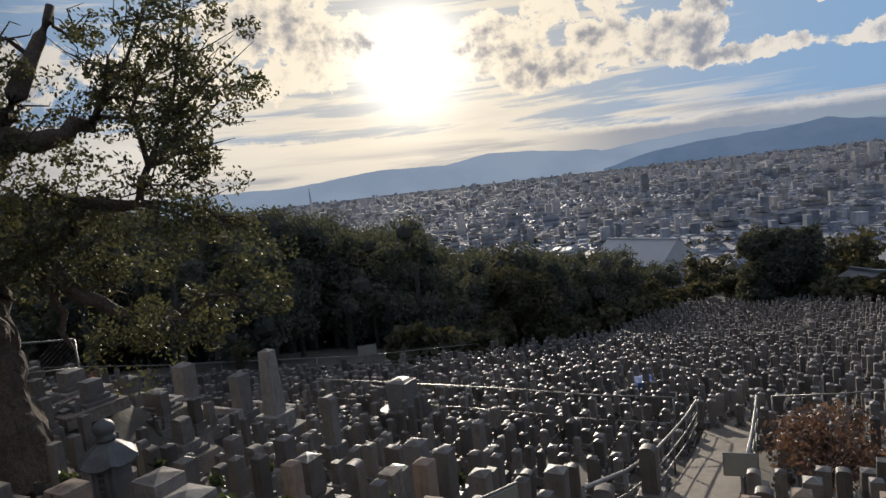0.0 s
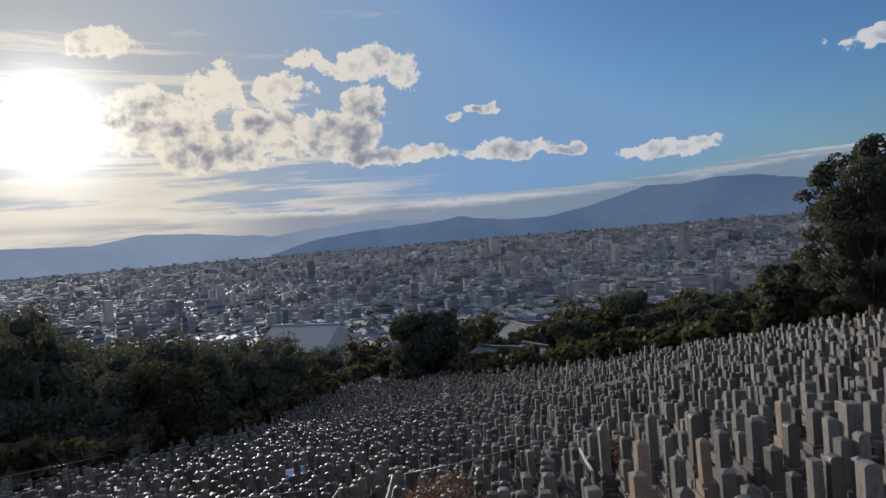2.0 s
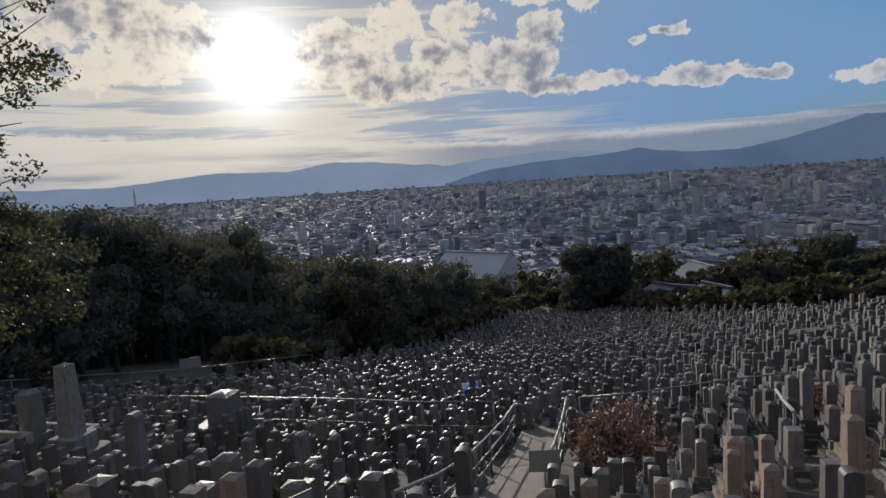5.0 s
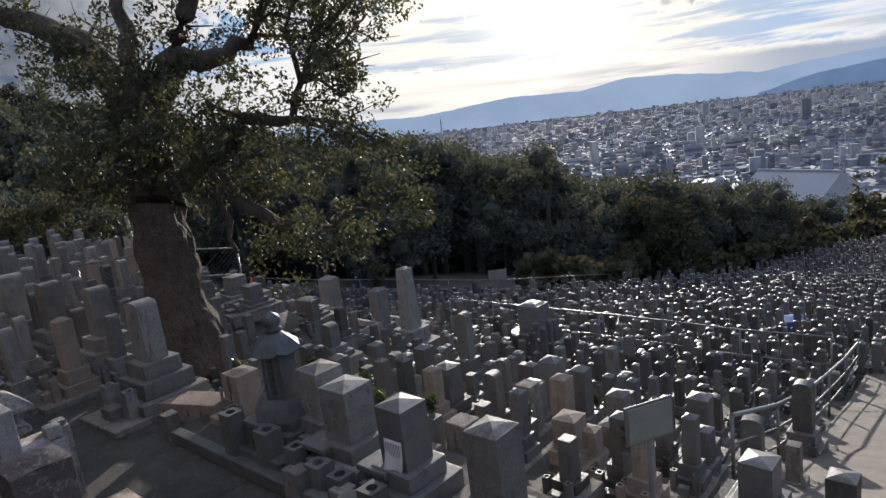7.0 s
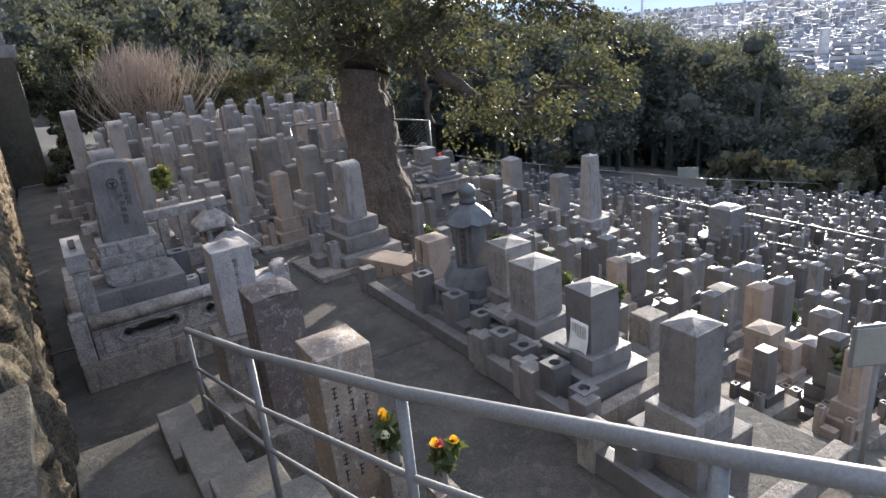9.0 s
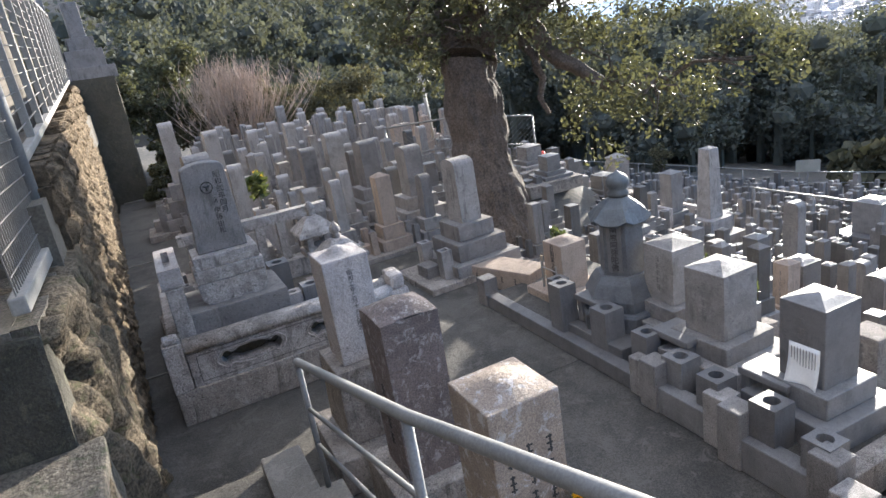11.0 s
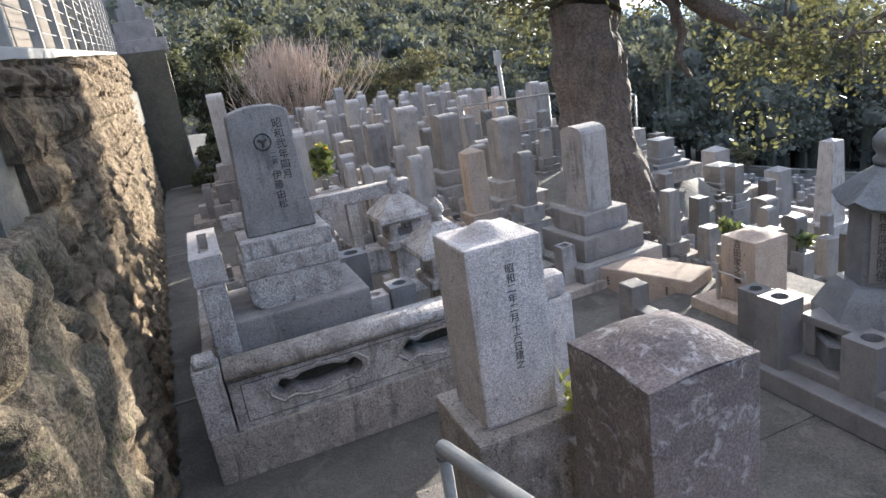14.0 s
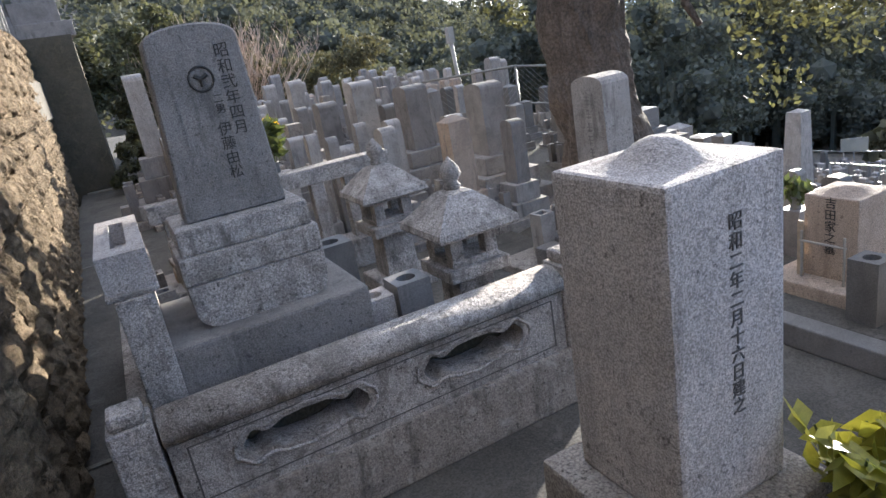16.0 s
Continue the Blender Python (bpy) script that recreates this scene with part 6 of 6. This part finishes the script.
for x, y, rr, hh in ((-0.5, 13.5, 0.42, 1.0), (-0.3, 14.8, 0.5, 1.4), (-0.75, 13.0, 0.25, 0.5)):
    shrub("shrub", "low dark green shrub at the foot of the mossy wall", (x, y, LOW), (rr, hh), 150, 0.05, LEAF, 90 + int(10 * y), trunk=False)

# ---- woods on the hill and beyond the fence ----
LEFT_X, LEFT_Y = [-6, 4, 9, 14.5, 18, 24, 32, 45, 60, 82], [19, 19, 21, 25.5, 20, 13.5, 11, 9.5, 8, 7]
RIGHT_X, RIGHT_Y = [4, 9, 15, 30, 45, 60, 82], [-13, -17, -23, -31, -21, -11, -4]


def woods(name, label, spots, count, leaf, mat, seed):
    """One tree mass: uneven cores wrapped in single leaves."""
    rng_w = np.random.default_rng(seed)
    cents, radii = [], []
    for x, y, z0, rr, hh in spots:
        for k in range(7):
            a, q = rng_w.uniform(0, 6.283), rr * math.sqrt(rng_w.random()) * 0.75
            cents.append((x + q * math.cos(a), y + q * math.sin(a), z0 + hh * rng_w.uniform(0.25, 0.9) * (1 - 0.3 * (q / rr) ** 2)))
            radii.append(rr * rng_w.uniform(0.38, 0.6))
    ob = leaves(name, cents, radii, count, leaf, mat, seed, flat=0.85, long=1.4, facing=0.28, shell=0.3)
    tagged(ob, label, "woods", kind="stuff")
    bm = bmesh.new()
    for (x, y, z), rr in zip(cents, radii):
        m = Matrix.Translation((x, y, z)) @ Matrix.Diagonal((rr * 0.42, rr * 0.42, rr * 0.38, 1))
        bmesh.ops.create_icosphere(bm, subdivisions=1, radius=1.0, matrix=m)
    core_me = bpy.data.meshes.new(name + "_inner")
    for x, y, z0, rr, hh in spots:
        tube(bm, [(x, y, z0 - 1), (x, y, z0 + hh * 0.6)], [rr * 0.09, rr * 0.05], 5)
    bm.to_mesh(core_me)
    bm.free()
    core_me.materials.append(mat)
    inner = new("inner_foliage", core_me)
    inner.parent = ob
    return ob


rw = random.Random(17)
front, back, gold = [], [], []
for i in range(700):
    x, y = rw.uniform(3, 130), rw.uniform(9, 150)
    edge = float(np.interp(x, LEFT_X, LEFT_Y)) + (4.0 if x > 14 else 9.0)
    if y < edge:
        continue
    if y > edge + 26:
        if rw.random() < 0.75:
            back.append((x, y, ground(x, y), rw.uniform(3.2, 5.2), rw.uniform(7, 11)))
    elif math.degrees(math.atan2(x, y)) < 61:
        front.append((x, y, ground(x, y), rw.uniform(2.0, 3.4), rw.uniform(4.0, 7.5) + 0.06 * y))
for i in range(90):
    x = rw.uniform(36, 125)
    y = float(np.interp(x, LEFT_X, LEFT_Y)) + rw.uniform(4, 30)
    (gold if rw.random() < 0.2 else front).append((x, y, ground(x, y), rw.uniform(2.2, 3.6), rw.uniform(3.6, 6.0)))
for i in range(60):
    front.append((rw.uniform(-40, 3), rw.uniform(30, 70), ground(0, 40) + rw.uniform(-1, 2), rw.uniform(3, 4.5), rw.uniform(6, 10)))
for x, y in ((47, 37), (52, 36), (56, 37), (60, 36), (64, 40), (58, 42), (68, 42)):
    front.append((x, y, ground(x, y), 4.6, 0.5 - ground(x, y)))
for i in range(60):      # high stand of trees behind the fence
    a = rw.uniform(30, 58)
    d = rw.uniform(46, 62)
    x, y = d * math.sin(radians(a)), d * math.cos(radians(a)) - 5
    top = 2.8 + d * math.tan(radians(float(np.interp(a, [30, 36, 42, 48, 54, 58], [3.0, 2.4, 1.5, 0.6, -0.1, -2.2])))) + rw.uniform(-0.9, 0.3)
    front.append((x, y, ground(x, y), rw.uniform(2.8, 4.0), (top - ground(x, y)) * 0.98))
for i in range(70):      # lower stand in the dip
    a = rw.uniform(58, 77)
    d = rw.uniform(50, 84)
    x, y = d * math.sin(radians(a)), d * math.cos(radians(a)) - 5
    if y > float(np.interp(x, LEFT_X, LEFT_Y)) + 3:
        top = 2.8 + d * math.tan(radians(float(np.interp(a, [58, 62, 70, 77], [-3.6, -5.4, -6.8, -7.6])))) + rw.uniform(-0.9, 0.3)
        (gold if rw.random() < 0.12 else front).append((x, y, ground(x, y), rw.uniform(2.4, 3.6), max(top - ground(x, y), 2.5)))
woods("woodland_near", "dark evergreen woodland beyond the boundary fence", front, 230, 0.19, LEAF_DARK, 5)
woods("woodland_hill", "dark wooded hillside rising behind the graves", back, 112, 0.40, LEAF_DARK, 6)
woods("woodland_gold", "olive and yellowed trees at the edge of the woods", gold, 150, 0.2, LEAF_OLIVE, 7)
low = []
for i in range(150):      # trees among the nearer houses
    a, d = rw.uniform(66, 122), rw.uniform(150, 420)
    x, y = d * math.sin(radians(a)), d * math.cos(radians(a))
    low.append((x, y, ground(x, y), rw.uniform(3.0, 5.5), rw.uniform(4, 8)))
for i in range(70):
    x = rw.uniform(88, 185)
    y = rw.uniform(-0.55 * x + 5, 40)
    if 74 < math.degrees(math.atan2(x + 0.5, y + 5.3)) < 83 and x < 135:
        continue
    low.append((x, y, ground(x, y), rw.uniform(2.6, 4.6), rw.uniform(4, 8)))
for i in range(60):      # bushes at the foot of the graves
    a, d = rw.uniform(82, 104), rw.uniform(86, 112)
    x, y = d * math.sin(radians(a)), d * math.cos(radians(a)) - 5.4
    low.append((x, y, ground(x, y), rw.uniform(1.6, 2.6), rw.uniform(1.8, 3.6)))
for i in range(90):      # undergrowth along the lower edge of the graves
    x = rw.uniform(31, 82)
    y = float(np.interp(x, RIGHT_X, RIGHT_Y)) - rw.uniform(1.2, 6.0)
    low.append((x, y, ground(x, y), rw.uniform(0.9, 1.7), rw.uniform(1.0, 2.2)))
for i in range(70):      # undergrowth between the graves and the woods
    x = rw.uniform(28, 84)
    y = float(np.interp(x, LEFT_X, LEFT_Y)) + rw.uniform(0.6, 4.5)
    low.append((x, y, ground(x, y), rw.uniform(0.9, 1.6), rw.uniform(1.0, 2.2)))
woods("woodland_town", "scattered trees among the houses below", low, 46, 0.5, LEAF_OLIVE, 8)


# ---- houses below the graves ----
def house(place, turn, wx, wy, wall_h, roof_h, wall_mat, roof_mat, label, eave=0.8, windows=3):
    ob = thing("house", label, "house", place, turn)
    part("wall", block(-wx / 2, -wy / 2, -3, wx / 2, wy / 2, wall_h), wall_mat, ob)
    bm = bmesh.new()
    e = eave
    v = [bm.verts.new(p) for p in ((-wx / 2 - e, -wy / 2 - e, wall_h), (wx / 2 + e, -wy / 2 - e, wall_h), (wx / 2 + e, wy / 2 + e, wall_h), (-wx / 2 - e, wy / 2 + e, wall_h), (-wx / 2 - e * 0.6, 0, wall_h + roof_h), (wx / 2 + e * 0.6, 0, wall_h + roof_h))]
    for q in ((0, 1, 5, 4), (2, 3, 4, 5), (1, 2, 5), (3, 0, 4), (3, 2, 1, 0)):
        bm.faces.new([v[i] for i in q])
    roof = part("roof", bm, roof_mat, ob)
    s = roof.modifiers.new("thickness", "SOLIDIFY")
    s.thickness = 0.18
    part("ridge", block(-wx / 2 - e * 0.6, -0.22, wall_h + roof_h - 0.05, wx / 2 + e * 0.6, 0.22, wall_h + roof_h + 0.28, bevel=0.05), roof_mat, ob)
    for i in range(windows):
        x = -wx / 2 + wx * (i + 0.7) / (windows + 0.4)
        for side in (-1, 1):
            part("window", block(x - 0.6, side * (wy / 2) - 0.05, wall_h * 0.35, x + 0.6, side * (wy / 2) + 0.05, wall_h * 0.8), TIMBER, ob)
    return ob


house((128, 21, ground(128, 21) + 2.0), 65, 15, 11, 3.6, 4.2, CITY, ROOF_PALE, "large hall with a pale metal gable roof", 1.2, 4)
for x, y, t, wx, wy, hh in ((118, -22, 20, 12, 9, 3.2), (112, -13, -15, 10, 8, 3.0), (84, -13, 40, 9, 7, 2.8), (88, -19, 10, 10, 7, 2.8), (94, -15, -30, 9, 7, 2.8), (99, -24, 25, 10, 8, 3), (126, -35, 5, 13, 10, 4.5), (140, -28, 50, 14, 10, 4), (150, -12, 0, 12, 9, 4), (146, 8, 30, 12, 9, 3.6), (160, -40, 15, 14, 10, 4.4), (138, -47, -20, 12, 9, 4), (170, -22, 40, 13, 10, 4.5), (165, 16, 10, 14, 10, 4), (76, -14.5, 60, 8, 6, 2.6), (70, -16.5, 30, 7, 6, 2.5)):
    near = 0.72 if x < 100 else 1.0
    house((x, y, ground(x, y) - (1.4 if x < 100 else 0.0)), t, wx * 0.72 * near, wy * 0.72 * near, hh * 0.85, wy * 0.22 * near, PLASTER if (x + t) % 3 else CITY, TILE, "Japanese house with a grey tiled roof")
house((89, -28.0, ground(89, -28.0)), 35, 4.2, 3.4, 2.3, 1.2, PLASTER, TILE, "small white-walled gatehouse with a grey tiled roof", 0.6, 1)
yard = thing("garden_wall", "white plastered garden wall with a tiled coping", "garden wall", (86, -23.5, ground(86, -23.5)), 40)
part("wall", block(-5, -0.2, -1, 4, 0.2, 1.3), PLASTER, yard)
part("coping", block(-5.2, -0.45, 1.3, 4.2, 0.45, 1.5, shrink=0.12), TILE, yard)
cut = thing("stone_wall", "high rough stone retaining wall below the upper graves", "retaining wall", (18.6, -22.4, ground(17, -19) - 1.5), -38)
bm = rough(block(-3.5, -0.6, -1.5, 3.5, 1.6, 2.0), 0.06, 2.2, 6)
part("wall", bm, GRANITE_OLD, cut)
deck = thing("stone_terrace", "walled granite terrace edge among the graves", "retaining wall", (29, -17.2, ground(29, -17.2)), -62)
part("wall", rough(block(-6, -0.25, -1.2, 6, 0.25, 0.5), 0.02, 2, 2), CONCRETE, deck)
mast = thing("broadcast_mast", "thin lattice broadcast mast far off in haze", "mast", (1180, 995, -45))
part("shaft", tube(bmesh.new(), [(0, 0, 0), (0, 0, 48), (0, 0, 70)], [4, 2.2, 0.6], 6), CITY, mast)


# ---- the city on the plain ----
def city(name, label, n, r0, r1, a0, a1, w, h, mat, seed, tall=0.06):
    g = np.random.default_rng(seed)
    r = np.exp(g.uniform(math.log(r0), math.log(r1), n))
    a = np.radians(g.uniform(a0, a1, n))
    x, y = r * np.sin(a), r * np.cos(a)
    grow = np.clip(r / 900, 0.8, 1.7)
    sx, sy = g.uniform(*w, n) / 2 * grow, g.uniform(*w, n) / 2 * grow
    hh = g.uniform(*h, n) * np.where(g.random(n) < tall, g.uniform(1.6, 2.8, n), 1.0)
    z0 = np.array([ground(p, q) for p, q in zip(x, y)]) - 2
    turn = np.radians(28) + g.normal(0, 0.06, n)
    c, s = np.cos(turn), np.sin(turn)
    verts = []
    for dx_, dy_, top in ((-1, -1, 0), (1, -1, 0), (1, 1, 0), (-1, 1, 0), (-1, -1, 1), (1, -1, 1), (1, 1, 1), (-1, 1, 1)):
        verts.append(np.stack([x + dx_ * sx * c - dy_ * sy * s, y + dx_ * sx * s + dy_ * sy * c, z0 + top * (hh + 2)], 1))
    v = np.stack(verts, 1).reshape(-1, 3)
    f = (np.arange(n)[:, None, None] * 8 + np.array([(0, 1, 5, 4), (1, 2, 6, 5), (2, 3, 7, 6), (3, 0, 4, 7), (4, 5, 6, 7)])).reshape(-1, 4)
    ob = from_arrays(name, v.tolist(), f.tolist(), mat)
    return tagged(ob, label, "city", kind="stuff")


def gables(name, label, n, r0, r1, a0, a1, mat, seed):
    """Low houses under ridged roofs."""
    g = np.random.default_rng(seed)
    r = np.exp(g.uniform(math.log(r0), math.log(r1), n))
    a = np.radians(g.uniform(a0, a1, n))
    x, y = r * np.sin(a), r * np.cos(a)
    sx, sy, hh = g.uniform(2.2, 4.2, n), g.uniform(1.8, 2.9, n), g.uniform(2.2, 3.8, n)
    z0 = np.array([ground(p, q) for p, q in zip(x, y)]) - 2
    turn = np.radians(28) + g.normal(0, 0.05, n) + np.where(g.random(n) < 0.5, math.pi / 2, 0.0)
    c, t = np.cos(turn), np.sin(turn)
    cols = []
    for u, v, lift in ((-1, -1, 0), (1, -1, 0), (1, 1, 0), (-1, 1, 0), (-1, -1, 1), (1, -1, 1), (1, 1, 1), (-1, 1, 1), (-1, 0, 2), (1, 0, 2)):
        z = z0 + (0 if lift == 0 else hh + 2) + (sy * 0.5 if lift == 2 else 0)
        cols.append(np.stack([x + u * sx * c - v * sy * t, y + u * sx * t + v * sy * c, z], 1))
    verts = np.stack(cols, 1).reshape(-1, 3)
    quads = (np.arange(n)[:, None, None] * 10 + np.array([(0, 1, 5, 4), (1, 2, 6, 5), (2, 3, 7, 6), (3, 0, 4, 7), (4, 5, 9, 8), (6, 7, 8, 9)])).reshape(-1, 4)
    tris = (np.arange(n)[:, None, None] * 10 + np.array([(5, 6, 9), (7, 4, 8)])).reshape(-1, 3)
    return tagged(from_arrays(name, verts.tolist(), quads.tolist() + tris.tolist(), mat), label, "city", kind="stuff")


def flats(name, label, n, r0, r1, a0, a1, seed):
    """Blocks of flats: a dark body with pale balcony bands, floor by floor, and a roof house."""
    g = np.random.default_rng(seed)
    bodies, bands = [], []
    for i in range(n):
        d, a = math.exp(g.uniform(math.log(r0), math.log(r1))), radians(g.uniform(a0, a1))
        x, y = d * math.sin(a), d * math.cos(a)
        wx, wy, floors = g.uniform(2.6, 6.5), g.uniform(2.2, 3.8), int(g.integers(2, 5))
        turn = radians(28) + (math.pi / 2 if g.random() < 0.4 else 0)
        z = ground(x, y)
        c, t = math.cos(turn), math.sin(turn)
        slabs = [(bodies, wx, wy, -2, floors * 3.0)] + [(bands, wx + 0.4, wy + 0.4, k * 3.0 + 1.2, k * 3.0 + 3.0) for k in range(floors)] + [(bands, wx * 0.3, wy * 0.5, floors * 3.0 + 0.2, floors * 3.0 + 2.8)]
        for store, hx, hy, lo, hi in slabs:
            store.append([(x + u * hx * c - v * hy * t, y + u * hx * t + v * hy * c, z + (hi if up else lo)) for up in (0, 1) for u, v in ((-1, -1), (1, -1), (1, 1), (-1, 1))])
    box_faces = np.array([(0, 1, 5, 4), (1, 2, 6, 5), (2, 3, 7, 6), (3, 0, 4, 7), (4, 5, 6, 7), (3, 2, 1, 0)])
    for k, (store, mat) in enumerate(((bodies, CITY_ROOF), (bands, CITY))):
        v = np.array(store).reshape(-1, 3)
        f = (np.arange(len(store))[:, None, None] * 8 + box_faces).reshape(-1, 4)
        tagged(from_arrays(name if k == 0 else name + "_balconies", v.tolist(), f.tolist(), mat), label, "city", kind="stuff")


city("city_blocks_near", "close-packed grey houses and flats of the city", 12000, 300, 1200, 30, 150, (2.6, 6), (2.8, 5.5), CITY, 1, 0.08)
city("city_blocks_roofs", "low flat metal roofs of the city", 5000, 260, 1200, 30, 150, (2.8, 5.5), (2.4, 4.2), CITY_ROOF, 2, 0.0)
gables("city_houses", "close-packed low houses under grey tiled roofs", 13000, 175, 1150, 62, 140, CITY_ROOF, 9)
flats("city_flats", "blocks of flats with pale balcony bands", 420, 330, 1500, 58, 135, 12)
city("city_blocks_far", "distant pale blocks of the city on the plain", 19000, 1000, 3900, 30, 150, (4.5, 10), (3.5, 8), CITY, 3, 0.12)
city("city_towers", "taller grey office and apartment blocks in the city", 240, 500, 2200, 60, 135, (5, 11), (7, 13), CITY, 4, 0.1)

# ---- the field of gravestones ----
rf = np.random.default_rng(8)
taken = [(r[0], r[1]) for r in TERRACE + NEAR + EAST] + [(11.6, 7.5), (14.2, 5.0), (2.9, -3.35), (4.0, 4.6), (10.6, 9.8), (12.0, 9.1), (8.3, 9.2)]


def free(x, y):
    if y > np.interp(x, LEFT_X, LEFT_Y) - 0.6 or y < np.interp(x, RIGHT_X, RIGHT_Y):
        return False
    if x < 15.8 and abs(y - (-3.75 + 0.02 * (x - 7))) < 0.85:
        return False
    if (x - 10.2) ** 2 + (y + 5.5) ** 2 < 1.0 or (x - 22.5) ** 2 + (y + 0.1) ** 2 < 1.2:
        return False
    if x < 4.4 and y > 3.4 and x > 3.0 and y < 6.0:
        return False
    return all((x - a) ** 2 + (y - b) ** 2 > 0.30 for a, b in taken)


spots = []
x = 3.7
while x < 82:
    step = 0.64 if x < 10 else 0.54 if x < 30 else 0.62 if x < 45 else 0.8
    y = -33.0
    while y < 24:
        px, py = x + rf.normal(0, 0.10), y + rf.normal(0, 0.10)
        if px > 3.6 and free(px, py) and rf.random() < 0.93 and not (px < 9 and py > 17):
            spots.append((px, py))
        y += step * rf.uniform(0.82, 1.1)
    x += step * (1.0 if (int(x) % 5) else 1.25) * (1.08 if x < 14 else 1.0)
spots.sort(key=lambda q: (q[0] + 0.5) ** 2 + (q[1] + 4) ** 2)
SINGLE = 130
for px, py in spots[:SINGLE]:
    k = int(rf.choice(9, p=(0.06, 0.03, 0.06, 0.12, 0.05, 0.02, 0.30, 0.18, 0.18)))
    ob = put(KINDS[k], px, py, ground(px, py) + 0.02, rf.uniform(0.14, 0.20), rf.uniform(0.46, 0.80) * (1.15 if rf.random() < 0.12 else 1.0))
    tagged(ob, group="gravestones of the open slope")
rest = np.array(spots[SINGLE:])
n = len(rest)
gz = np.array([ground(a, b) for a, b in rest])
w = rf.uniform(0.066, 0.10, n)
tall = rf.uniform(0.46, 0.86, n) * np.where(rf.random(n) < 0.07, 1.35, 1.0)
turn = rf.normal(0, 0.05, n)
quads, tris, verts, count = [], [], [], 0
corners = ((-1, -1), (1, -1), (1, 1), (-1, 1))
for wide, lo, hi, fore, aside in ((0.42, -0.3, 0.36, -2.5, -1.1), (0.42, -0.3, 0.36, -2.5, 1.1), (2.4, -0.5, 0.06, -0.7, 0.0), (2.0, -0.5, 0.18, 0.0, 0.0), (1.45, 0.18, 0.36, 0.0, 0.0), (1.0, 0.36, 1.0, 0.0, 0.0)):
    m = min(n, 2500) if aside else n       # flower holders on the nearer graves alone
    px, py, pz, half, high, t = rest[:m, 0], rest[:m, 1], gz[:m], w[:m], tall[:m], turn[:m]
    cols = []
    for zz in (lo, hi):
        for a, b in corners:
            u, v = (a * wide + fore) * half, (b * wide + aside) * half
            cols.append(np.stack([px + u * np.cos(t) - v * np.sin(t), py + u * np.sin(t) + v * np.cos(t), pz + zz * high], 1))
    verts.append(np.stack(cols, 1).reshape(-1, 3))
    idx = np.arange(m)[:, None, None] * 8 + count
    quads.append((idx + np.array([(0, 1, 5, 4), (1, 2, 6, 5), (2, 3, 7, 6), (3, 0, 4, 7)] + ([(4, 5, 6, 7)] if wide != 1.0 else []))).reshape(-1, 4))
    if wide == 1.0:
        top0 = count
    count += m * 8
tips = np.stack([rest[:, 0], rest[:, 1], gz + 1.05 * tall], 1)
verts.append(tips)
for a, b in ((4, 5), (5, 6), (6, 7), (7, 4)):
    tris.append(np.stack([np.arange(n) * 8 + top0 + a, np.arange(n) * 8 + top0 + b, np.arange(n) + count], 1))
allv = np.concatenate(verts)
field = from_arrays("gravestone_field", allv.tolist(), np.concatenate(quads).tolist() + np.concatenate(tris).tolist(), FIELD_STONE)
tagged(field, "countless close-set grey gravestones covering the hillside", "gravestones", kind="stuff")
